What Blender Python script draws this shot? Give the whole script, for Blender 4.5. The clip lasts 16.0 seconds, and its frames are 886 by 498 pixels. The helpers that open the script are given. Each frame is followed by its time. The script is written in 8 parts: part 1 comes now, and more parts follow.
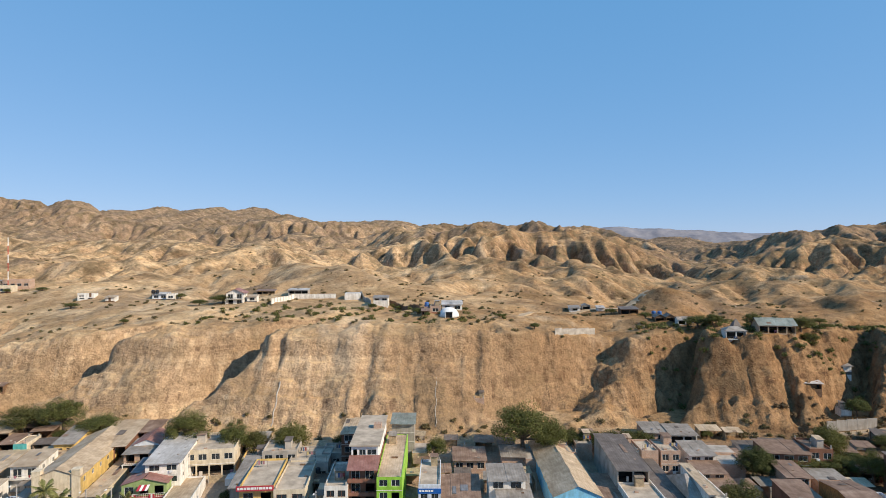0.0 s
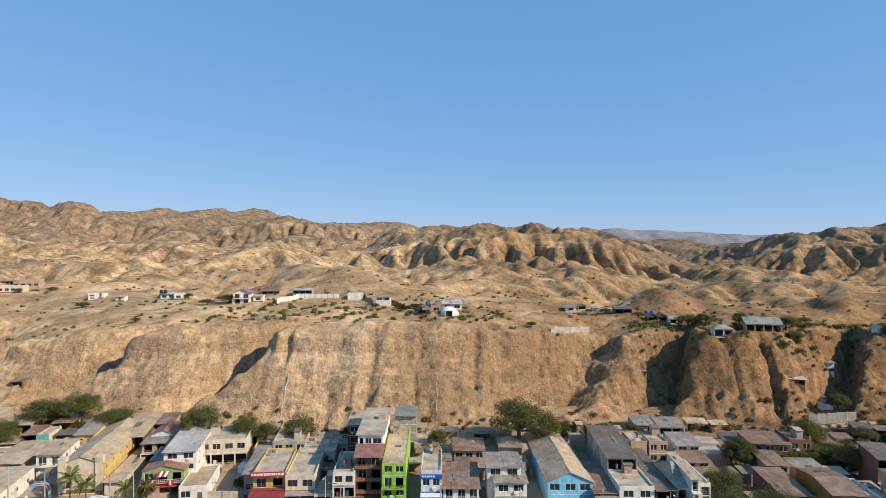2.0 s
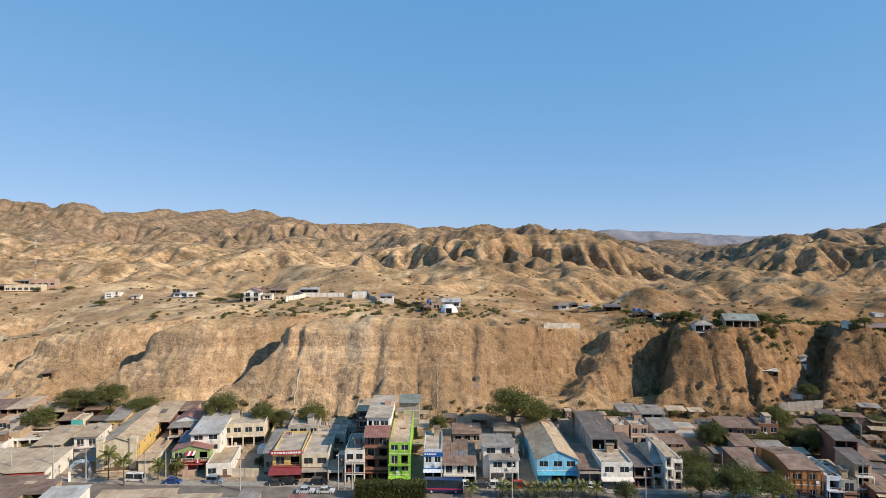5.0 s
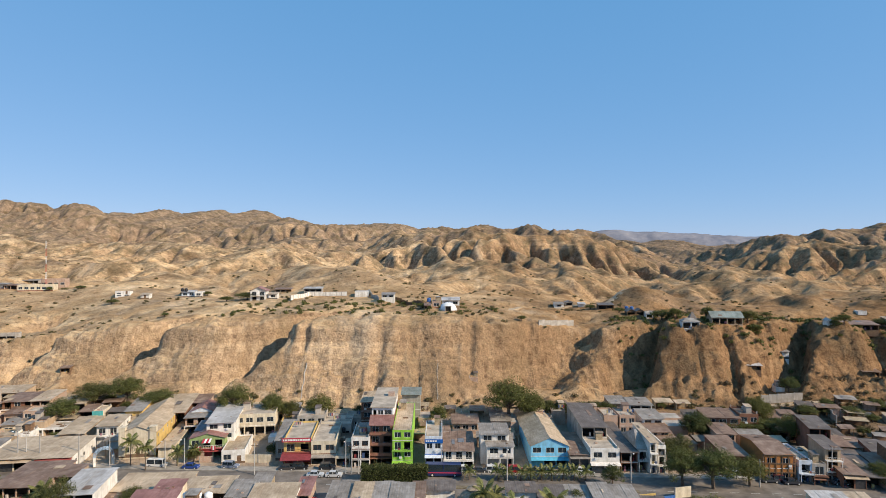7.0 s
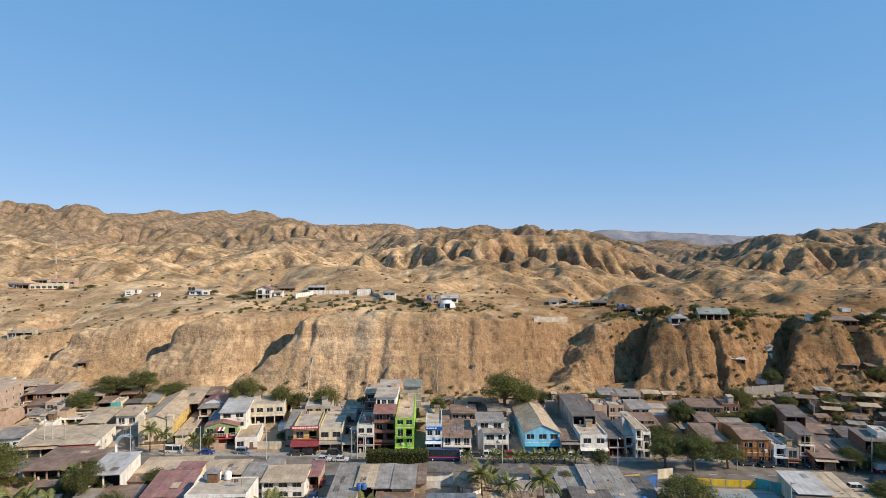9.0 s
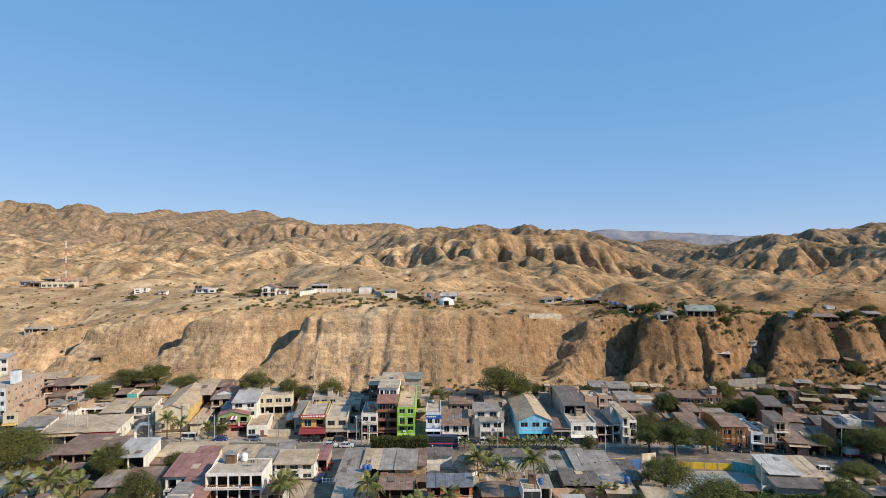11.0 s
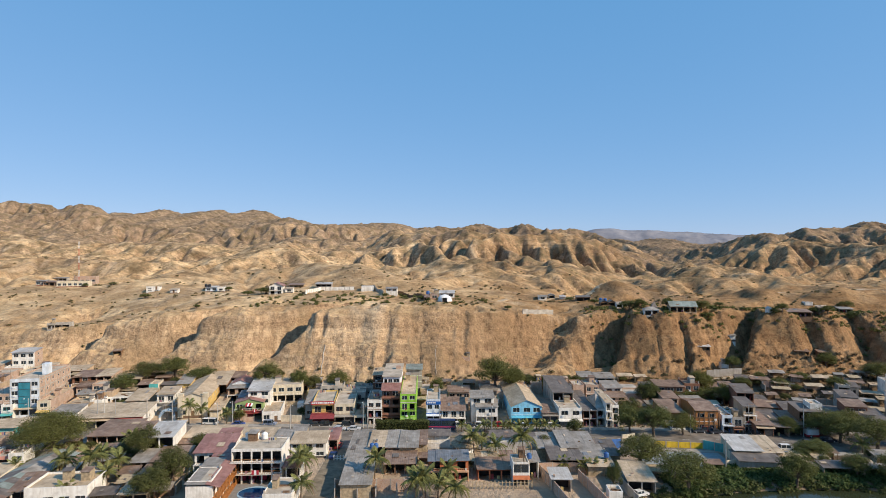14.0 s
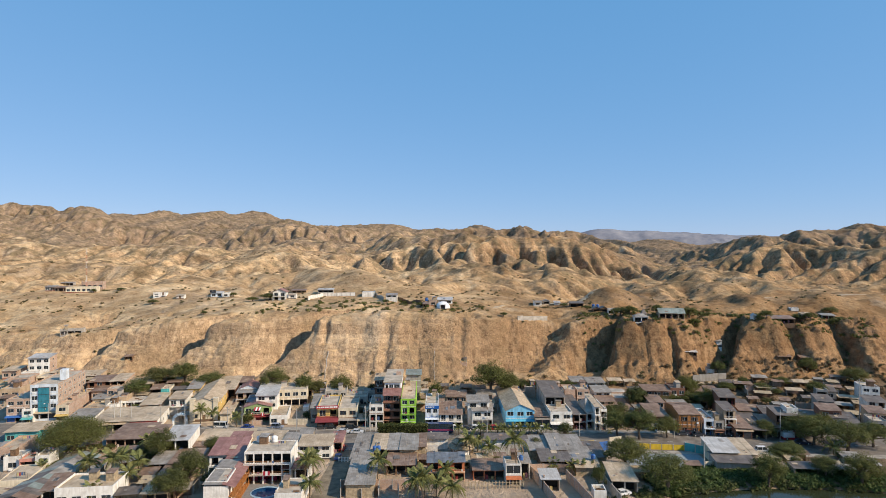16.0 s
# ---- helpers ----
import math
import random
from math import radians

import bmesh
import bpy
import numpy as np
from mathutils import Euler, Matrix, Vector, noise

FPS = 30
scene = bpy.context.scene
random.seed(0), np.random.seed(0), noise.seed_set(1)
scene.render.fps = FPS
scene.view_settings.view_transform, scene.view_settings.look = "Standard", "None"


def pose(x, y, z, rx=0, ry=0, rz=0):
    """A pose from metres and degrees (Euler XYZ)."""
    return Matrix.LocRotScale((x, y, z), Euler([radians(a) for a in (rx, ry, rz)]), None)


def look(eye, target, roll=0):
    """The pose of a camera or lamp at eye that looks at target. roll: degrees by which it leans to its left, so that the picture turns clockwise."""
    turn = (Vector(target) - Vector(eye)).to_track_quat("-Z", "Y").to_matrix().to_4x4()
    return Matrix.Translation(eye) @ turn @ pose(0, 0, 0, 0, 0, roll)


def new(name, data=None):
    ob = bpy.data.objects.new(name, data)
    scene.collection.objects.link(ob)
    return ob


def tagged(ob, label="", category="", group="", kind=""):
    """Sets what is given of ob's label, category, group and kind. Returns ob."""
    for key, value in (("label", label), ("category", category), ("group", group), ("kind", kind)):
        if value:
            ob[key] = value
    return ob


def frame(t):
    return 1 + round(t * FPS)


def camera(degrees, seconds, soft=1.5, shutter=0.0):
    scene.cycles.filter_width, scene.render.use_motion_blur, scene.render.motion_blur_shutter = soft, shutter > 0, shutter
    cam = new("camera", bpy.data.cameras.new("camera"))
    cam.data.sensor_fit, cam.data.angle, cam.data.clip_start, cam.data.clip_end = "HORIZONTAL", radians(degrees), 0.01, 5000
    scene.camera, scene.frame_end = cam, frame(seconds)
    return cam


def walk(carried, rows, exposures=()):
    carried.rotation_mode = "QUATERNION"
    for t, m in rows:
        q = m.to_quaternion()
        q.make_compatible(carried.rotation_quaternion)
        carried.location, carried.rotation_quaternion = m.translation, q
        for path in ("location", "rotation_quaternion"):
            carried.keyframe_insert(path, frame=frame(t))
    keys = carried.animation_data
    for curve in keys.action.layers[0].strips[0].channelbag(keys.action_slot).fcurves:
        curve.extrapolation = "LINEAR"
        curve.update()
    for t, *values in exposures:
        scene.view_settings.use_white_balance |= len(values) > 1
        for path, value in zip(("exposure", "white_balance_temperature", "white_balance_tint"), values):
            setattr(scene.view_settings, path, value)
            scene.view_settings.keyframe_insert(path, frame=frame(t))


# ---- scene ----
cam = camera(74.0, 16.0, 0.5)
# seconds, eye x y z, yaw, pitch, roll
ROWS = [
    (0.0, 0.00, 0.00, 59.00, 0.00, 0.00, 0.03),
    (0.5, -0.10, -2.09, 58.99, -0.01, 0.04, 0.00),
    (1.0, -0.21, -4.21, 58.99, -0.03, 0.08, -0.02),
    (1.5, -0.32, -6.48, 58.98, -0.05, 0.11, -0.04),
    (2.0, -0.42, -8.87, 58.99, -0.06, 0.14, -0.05),
    (2.5, -0.48, -11.40, 58.99, -0.07, 0.16, -0.07),
    (3.0, -0.53, -13.99, 58.99, -0.07, 0.18, -0.08),
    (3.5, -0.62, -16.60, 59.02, -0.09, 0.19, -0.09),
    (4.0, -0.73, -19.21, 59.03, -0.12, 0.20, -0.08),
    (6.5, -1.06, -32.64, 59.20, -0.22, 0.25, -0.09),
    (7.0, -1.14, -35.40, 59.19, -0.25, 0.25, -0.07),
    (7.5, -1.18, -38.18, 59.17, -0.28, 0.26, -0.05),
    (8.0, -1.21, -40.94, 59.13, -0.29, 0.26, -0.04),
    (8.5, -1.22, -43.71, 59.05, -0.31, 0.27, -0.02),
    (9.0, -1.23, -46.47, 58.98, -0.33, 0.26, 0.00),
    (11.5, -1.43, -60.63, 58.98, -0.46, 0.21, -0.02),
    (12.0, -1.48, -63.41, 58.95, -0.49, 0.21, 0.00),
    (12.5, -1.54, -66.21, 58.87, -0.52, 0.21, 0.02),
    (13.0, -1.62, -69.00, 58.80, -0.55, 0.20, 0.04),
    (13.5, -1.69, -71.83, 58.85, -0.57, 0.18, 0.06),
    (14.0, -1.71, -74.68, 59.27, -0.61, 0.14, 0.07),
    (14.5, -1.72, -77.55, 60.26, -0.64, 0.12, 0.07),
    (15.0, -1.68, -80.44, 61.49, -0.68, 0.11, 0.07),
    (15.5, -1.64, -83.32, 62.72, -0.71, 0.10, 0.07),
    (16.0, -1.62, -86.18, 63.90, -0.74, 0.11, 0.07),
]
walk(cam, [(t, pose(x, y, z, 90 + pitch, roll, yaw)) for t, x, y, z, yaw, pitch, roll in ROWS], [(0.0, 0.0), (16.0, 0.0)])

# ---- light: a clear afternoon, the sun to the right and behind ----
SUN_ELEV, SUN_AZ = radians(33), radians(116)   # azimuth clockwise from +y
world = bpy.data.worlds.new("sky")
scene.world = world
world.use_nodes = True
wt = world.node_tree
wt.nodes.clear()
sky = wt.nodes.new("ShaderNodeTexSky")
sky.sky_type = "NISHITA"
sky.sun_disc = False
sky.sun_elevation, sky.sun_rotation = SUN_ELEV, SUN_AZ
sky.air_density, sky.dust_density, sky.ozone_density, sky.altitude = 1.0, 0.3, 3.0, 2500
bg = wt.nodes.new("ShaderNodeBackground")
bg.inputs["Strength"].default_value = 0.14
wo = wt.nodes.new("ShaderNodeOutputWorld")
soft = wt.nodes.new("ShaderNodeGamma")
soft.inputs["Gamma"].default_value = 0.62
tint = wt.nodes.new("ShaderNodeMix")
tint.data_type, tint.blend_type = "RGBA", "MULTIPLY"
tint.inputs[0].default_value, tint.inputs[7].default_value = 1.0, (1.08, 1.71, 2.20, 1.0)
wt.links.new(sky.outputs[0], soft.inputs["Color"])
wt.links.new(soft.outputs[0], tint.inputs[6])
haze = wt.nodes.new("ShaderNodeMix")
haze.data_type, haze.factor_mode = "VECTOR", "NON_UNIFORM"
haze.inputs[1].default_value, haze.inputs[5].default_value = (0.0, 0.5, 0.65), (1.0, 2.80, 5.05)
wt.links.new(tint.outputs[2], haze.inputs[4])
wt.links.new(haze.outputs[1], bg.inputs[0])
wt.links.new(bg.outputs[0], wo.inputs[0])
sun = new("sun", bpy.data.lights.new("sun", "SUN"))
sun.data.energy, sun.data.angle, sun.data.color = 5.6, radians(0.6), (1.0, 0.855, 0.67)
sun_way = Vector((math.sin(SUN_AZ) * math.cos(SUN_ELEV), math.cos(SUN_AZ) * math.cos(SUN_ELEV), math.sin(SUN_ELEV)))
sun.matrix_world = look(sun_way * 900, (0, 0, 0))


# ---- materials ----
def rgb(r, g, b):
    """Linear colour from 0-255 display values."""
    return tuple((c / 255 / 12.92 if c <= 10 else ((c / 255 + 0.055) / 1.055) ** 2.4) for c in (r, g, b)) + (1.0,)


class Nodes:
    """Short hand for building a node tree."""

    def __init__(self, name):
        self.mat = bpy.data.materials.new(name)
        self.mat.use_nodes = True
        self.t = self.mat.node_tree
        self.t.nodes.clear()
        self.out = self.t.nodes.new("ShaderNodeOutputMaterial")
        self.bsdf = self.t.nodes.new("ShaderNodeBsdfPrincipled")
        self.t.links.new(self.bsdf.outputs[0], self.out.inputs[0])

    def add(self, kind, **props):
        n = self.t.nodes.new(kind)
        for k, v in props.items():
            setattr(n, k, v)
        return n

    def link(self, a, b):
        self.t.links.new(a, b)

    def coords(self, space="Object"):
        return self.add("ShaderNodeTexCoord").outputs[space]

    def position(self):
        return self.add("ShaderNodeNewGeometry").outputs["Position"]

    def noise(self, vec, scale, detail=4.0, rough=0.55, stretch=None):
        if stretch:
            mp = self.add("ShaderNodeMapping")
            mp.inputs["Scale"].default_value = stretch
            self.link(vec, mp.inputs["Vector"])
            vec = mp.outputs[0]
        n = self.add("ShaderNodeTexNoise")
        n.inputs["Scale"].default_value, n.inputs["Detail"].default_value, n.inputs["Roughness"].default_value = scale, detail, rough
        self.link(vec, n.inputs["Vector"])
        return n.outputs["Fac"]

    def ramp(self, fac, stops):
        r = self.add("ShaderNodeValToRGB")
        while len(r.color_ramp.elements) < len(stops):
            r.color_ramp.elements.new(0.5)
        for e, (p, c) in zip(r.color_ramp.elements, stops):
            e.position, e.color = p, c if len(c) == 4 else (*c, 1.0)
        self.link(fac, r.inputs[0])
        return r.outputs[0]

    def mix(self, fac, a, b, mode="MIX"):
        m = self.add("ShaderNodeMix", data_type="RGBA", blend_type=mode)
        for i, v in ((0, fac), (6, a), (7, b)):
            if isinstance(v, bpy.types.NodeSocket):
                self.link(v, m.inputs[i])
            else:
                m.inputs[i].default_value = v if i == 0 or len(v) == 4 else (*v, 1.0)
        return m.outputs[2]

    def math(self, op, a, b=0.0, c=0.0):
        m = self.add("ShaderNodeMath", operation=op)
        for i, v in enumerate((a, b, c)):
            if isinstance(v, bpy.types.NodeSocket):
                self.link(v, m.inputs[i])
            else:
                m.inputs[i].default_value = v
        return m.outputs[0]

    def bump(self, height, strength=0.4, distance=0.05):
        b = self.add("ShaderNodeBump")
        b.inputs["Strength"].default_value, b.inputs["Distance"].default_value = strength, distance
        self.link(height, b.inputs["Height"])
        self.link(b.outputs[0], self.bsdf.inputs["Normal"])

    def done(self, colour, rough=0.8, metal=0.0, spec=0.3):
        for key, v in (("Base Color", colour), ("Roughness", rough), ("Metallic", metal), ("Specular IOR Level", spec)):
            if isinstance(v, bpy.types.NodeSocket):
                self.link(v, self.bsdf.inputs[key])
            else:
                self.bsdf.inputs[key].default_value = v
        return self.mat


def mat_terrain():
    """Straw grass on gentle ground, banded and streaked earth where it is steep, scrub in patches, trodden dust in the town."""
    n = Nodes("dry_badland_earth")
    p = n.position()
    geo = n.add("ShaderNodeNewGeometry")
    up = n.add("ShaderNodeSeparateXYZ")
    n.link(geo.outputs["True Normal"], up.inputs[0])
    at = n.add("ShaderNodeSeparateXYZ")
    n.link(p, at.inputs[0])

    def span(v, a_, b_, lo=0.0, hi=1.0):
        m = n.add("ShaderNodeMapRange")
        m.inputs[1].default_value, m.inputs[2].default_value, m.inputs[3].default_value, m.inputs[4].default_value = a_, b_, lo, hi
        n.link(v, m.inputs[0])
        return m.outputs[0]

    big = n.noise(p, 0.011, 5, 0.6)
    mid = n.noise(p, 0.075, 6, 0.62)
    clump = n.noise(p, 0.36, 5, 0.62)
    fine = n.noise(p, 1.6, 5, 0.7)
    grass = n.ramp(mid, [(0.30, (0.36, 0.224, 0.115)), (0.46, (0.51, 0.34, 0.183)), (0.58, (0.65, 0.462, 0.27)), (0.70, (0.75, 0.56, 0.35))])
    beds = n.math("ADD", n.math("MULTIPLY", n.noise(p, 0.30, 4, 0.6, (0.04, 0.04, 1.0)), 0.5), n.math("MULTIPLY", n.noise(p, 0.42, 5, 0.65, (1.0, 0.30, 0.10)), 0.5))
    rock = n.ramp(beds, [(0.38, (0.25, 0.16, 0.10)), (0.45, (0.51, 0.349, 0.212)), (0.50, (0.36, 0.241, 0.145)), (0.54, (0.53, 0.370, 0.228)), (0.62, (0.64, 0.460, 0.29))])
    flat = n.math("ADD", up.outputs[2], n.math("MULTIPLY_ADD", clump, 0.36, -0.18))
    col = n.mix(span(flat, 0.86, 0.66), grass, rock)
    # russet dry weed in broad patches
    weed = n.ramp(n.noise(p, 0.026, 5, 0.65), [(0.46, (0, 0, 0)), (0.60, (1, 1, 1))])
    col = n.mix(n.math("MULTIPLY", weed, 0.5), col, (0.27, 0.175, 0.10))
    # browner to the right, that cliff's shade darkened in; scrub on the farther hills
    east_brown_shade = span(n.math("ADD", at.outputs[0], n.math("MULTIPLY_ADD", big, 80.0, -40.0)), -45.0, 90.0)
    east_brown_shade = n.math("MULTIPLY", east_brown_shade, span(at.outputs[1], 400.0, 250.0, 0.50, 0.95))
    col = n.mix(east_brown_shade, col, (0.57, 0.48, 0.40), "MULTIPLY")
    far = span(at.outputs[1], 560.0, 1900.0, -0.07, 0.36)
    umber = n.ramp(n.math("ADD", n.noise(p, 0.0085, 7, 0.72), far), [(0.49, (0, 0, 0)), (0.60, (1, 1, 1))])
    col = n.mix(n.math("MULTIPLY", umber, 0.75), col, n.ramp(mid, [(0.35, (0.15, 0.115, 0.085)), (0.65, (0.27, 0.19, 0.135))]))
    bush = n.ramp(n.math("ADD", n.noise(p, 0.055, 6, 0.72), n.math("MULTIPLY_ADD", clump, 0.30, -0.15)), [(0.50, (0, 0, 0)), (0.57, (1, 1, 1))])
    wide = span(at.outputs[1], 300.0, 480.0, 0.3, 0.8)
    col = n.mix(n.math("MULTIPLY", bush, wide), col, n.ramp(fine, [(0.35, (0.11, 0.085, 0.05)), (0.65, (0.25, 0.185, 0.105))]))
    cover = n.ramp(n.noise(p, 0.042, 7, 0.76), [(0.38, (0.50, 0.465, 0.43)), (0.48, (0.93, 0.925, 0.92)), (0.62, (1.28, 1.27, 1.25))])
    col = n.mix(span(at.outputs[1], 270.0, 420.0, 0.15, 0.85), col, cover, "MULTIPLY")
    # pale slips where the bank has run down
    slip = n.ramp(n.noise(p, 0.030, 5, 0.6, (1.0, 0.45, 0.5)), [(0.63, (0, 0, 0)), (0.70, (1, 1, 1))])
    col = n.mix(n.math("MULTIPLY", slip, 0.45), col, (0.56, 0.43, 0.30))
    # tone follows the clump noise used by the bump, darkest where it is low
    clump_tone = n.ramp(clump, [(0.30, (0.50, 0.475, 0.445)), (0.44, (0.94, 0.94, 0.935)), (0.66, (1.24, 1.22, 1.18))])
    col = n.mix(0.9, col, clump_tone, "MULTIPLY")
    tufts = n.ramp(fine, [(0.36, (1.12, 1.11, 1.09)), (0.5, (1.0, 0.99, 0.97)), (0.66, (0.52, 0.48, 0.42))])
    col = n.mix(span(at.outputs[0], -20.0, 90.0, 0.45, 0.75), col, tufts, "MULTIPLY")
    # trodden dust between the houses, darker brown ground towards the right of the town
    town = span(n.math("ADD", at.outputs[1], n.math("MULTIPLY", at.outputs[0], 0.02)), 171.0, 160.0)
    dust = n.ramp(mid, [(0.3, (0.29, 0.22, 0.16)), (0.6, (0.47, 0.365, 0.27))])
    col = n.mix(n.math("MULTIPLY", town, 0.85), col, dust)
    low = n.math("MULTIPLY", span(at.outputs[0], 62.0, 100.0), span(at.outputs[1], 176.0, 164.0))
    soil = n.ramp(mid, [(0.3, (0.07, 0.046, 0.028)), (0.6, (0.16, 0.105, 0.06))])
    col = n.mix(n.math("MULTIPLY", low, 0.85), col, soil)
    rub = n.noise(p, 0.8, 5, 0.65)
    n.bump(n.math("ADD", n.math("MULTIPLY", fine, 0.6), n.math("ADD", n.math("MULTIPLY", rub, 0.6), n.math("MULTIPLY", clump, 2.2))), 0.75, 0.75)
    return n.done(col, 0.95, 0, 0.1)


def mat_far_hills():
    n = Nodes("hazed_distant_hills")
    p = n.position()
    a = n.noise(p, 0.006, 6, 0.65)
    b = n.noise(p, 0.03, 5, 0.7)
    # grey-blue tones put the haze of distance into the base colour
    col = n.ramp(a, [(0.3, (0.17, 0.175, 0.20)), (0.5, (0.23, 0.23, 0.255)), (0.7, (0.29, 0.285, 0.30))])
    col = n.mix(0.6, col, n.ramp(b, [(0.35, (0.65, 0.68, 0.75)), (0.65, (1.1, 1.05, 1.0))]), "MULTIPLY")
    return n.done(col, 0.95, 0, 0.1)


# ---- terrain ----
class Lattice:
    """Smooth gradient noise over numpy arrays."""

    def __init__(self, seed):
        r = np.random.RandomState(seed)
        self.perm = np.concatenate([r.permutation(512)] * 3)
        ang = r.rand(512) * 2 * np.pi
        self.g = np.stack([np.cos(ang), np.sin(ang)], 1)

    def __call__(self, x, y):
        xi, yi = np.floor(x).astype(int), np.floor(y).astype(int)
        xf, yf = x - xi, y - yi
        xi, yi = xi & 511, yi & 511
        u, v = xf**3 * (xf * (xf * 6 - 15) + 10), yf**3 * (yf * (yf * 6 - 15) + 10)

        def corner(i, j):
            g = self.g[self.perm[self.perm[(xi + i) & 511] + ((yi + j) & 511)]]
            return g[..., 0] * (xf - i) + g[..., 1] * (yf - j)

        a = corner(0, 0) * (1 - u) + corner(1, 0) * u
        b = corner(0, 1) * (1 - u) + corner(1, 1) * u
        return (a * (1 - v) + b * v) * 1.5


grain = Lattice(7)


def fbm(x, y, octaves=4, gain=0.5):
    s, a = 0.0, 1.0
    for k in range(octaves):
        s = s + a * grain(x * 2**k + 17.3 * k, y * 2**k - 9.1 * k)
        a *= gain
    return s


def ridged(x, y, octaves=4, gain=0.5):
    s, a, w, tot = 0.0, 1.0, 1.0, 0.0
    for k in range(octaves):
        r = 1 - np.abs(grain(x * 2**k + 31.7 * k, y * 2**k + 12.9 * k)) * 1.7
        r = np.clip(r, 0, 1) ** 1.6
        s = s + a * r * w
        w = np.clip(r * 1.3, 0.2, 1)
        tot += a
        a *= gain
    return s / tot


def billow(x, y, octaves=4, gain=0.5):
    s, a, w, tot = 0.0, 1.0, 1.0, 0.0
    for k in range(octaves):
        r = np.clip(np.sqrt(grain(x * 2**k + 31.7 * k, y * 2**k + 12.9 * k) ** 2 + 0.002) * 1.9, 0, 1)
        s = s + a * r * w
        w = np.clip(r * 1.6 + 0.25, 0.25, 1)
        tot += a
        a *= gain
    return s / tot


def bell(u):
    return np.exp(-u * u)


def step(a, b, v):
    t = np.clip((v - a) / (b - a), 0, 1)
    return t * t * (3 - 2 * t)


def foot_line(x):
    return np.interp(x, [-400, -230, -180, -146, -113, -67, -50, 0, 30, 60, 85, 107, 124, 145, 190, 260, 400], [200, 196, 189, 181, 176, 170.5, 169.5, 171, 173, 176, 174, 168.5, 174, 172.5, 176, 178, 180])


def crest(x):
    return np.interp(x, [-400, -230, -190, -165, -140, -110, -60, 0, 40, 62, 85, 110, 150, 210, 400], [21, 21, 22, 25, 28, 31, 33, 33.4, 31.5, 30, 30.5, 31, 30.5, 29, 28])


def gully_bite(x, y):
    """The gullies of the cliff: x at the line y = 196, half width, how far each bites back, slant."""
    up = step(-1, 13, y - foot_line(x))
    b = 0.0
    for gx, w, bite, slant, lean in ((-169, 9, 24, 0.5, 1.25), (-121, 11, 42, 1.0, 1.25), (-64, 10.5, 37, 0.9, 1.25), (-22, 5, 1.0, 0.2, 1), (-8, 3, 1.0, 0.1, 1), (12, 3.5, 1.4, 0.1, 1), (33, 4, 3.0, 0.2, 1),
                                     (49, 11, 13, 0.95, 2.6), (82, 8, 20, 0.6, 1.7), (111, 3.5, 5, 0.2, 1.6), (141, 9.5, 20, 0.75, 1.8), (171, 5, 8, 0.1, 1.5), (197, 7, 14, 0.2, 1.6), (232, 10, 16, 0.1, 1.5)):
        sway = 0.3 * w * fbm(x / 45 + gx, y / 13 + gx, 3, 0.55)
        u = (x - gx - slant * (y - 196) + sway) / (w * (0.55 + 0.6 * up))
        u = np.where(u > 0, u / (1.1 if gx == 49 else 0.3 if gx < -60 else 0.4), u / lean)
        b = b + bite / (1 + np.abs(u) ** (3.0 if gx < -60 else 1.9) * 1.3) ** 1.6 * (0.2 + 0.8 * up)
    # two bowls under the harder cap, and the slot in the cap between them and the long face
    b = b + 4 * bell((x + 78) / 7) ** 2 * bell((y - 194) / 7) + 3 * bell((x + 134) / 8) ** 2 * bell((y - 196) / 8)
    b = b + 9 * bell((x - 38 - 0.95 * (y - 196)) / 11) * up + 4 * bell((x - 70 - 0.6 * (y - 196)) / 8) * up
    return b + 3.2 * bell((x + 52.5) / 1.5) * step(184, 190, y) + 1.6 * bell((x + 58) / 1.6) * step(185, 191, y)


def town_level(x, y):
    return 6.0 * step(130, 182, y) + 1.5 * step(138, 172, y) * step(95, 135, x)


BEARINGS = [-0.80, -0.62, -0.52, -0.40, -0.30, -0.255, -0.18, -0.05, 0.06, 0.12, 0.20, 0.27, 0.33, 0.40, 0.46, 0.55, 0.66, 0.80]
REACH = [300, 420, 560, 720, 900, 1140, 1300, 1450, 1700, 2000, 2300, 2700]
# how high the land lies, one text a bearing, one number a reach
LAND = np.array([[float(v) for v in row.split()] for row in (
    "35 39 44 52 68 115 150 171 165 180 200 190", "35 39 44 52 66 105 145 169 160 180 208 190", "35 38 43 52 62 82 105 118 120 165 214 195",
    "34 38 44 52 60 80 95 108 125 165 213 190", "34 39 46 53 62 85 110 130 140 165 210 185", "34 40 47 54 66 92 120 148 140 150 188 180",
    "33 40 48 55 68 86 96 102 108 128 150 150", "33 41 48 56 66 82 88 92 104 142 152 140", "32 39 48 60 72 92 100 100 105 135 150 140",
    "32 38 46 57 74 98 95 90 95 120 145 130", "31 36 43 53 72 99 92 80 80 90 110 110", "30 33 38 46 60 80 75 60 60 75 95 100",
    "30 30 32 37 44 52 48 45 50 65 90 100", "29 29 30 32 33 33 34 40 50 70 95 110", "29 29 31 35 40 48 52 48 50 60 70 90",
    "29 30 33 40 52 80 90 84 74 70 75 90", "29 31 36 44 58 88 103 98 95 95 100 100", "29 32 40 50 64 90 106 106 104 104 104 100")])


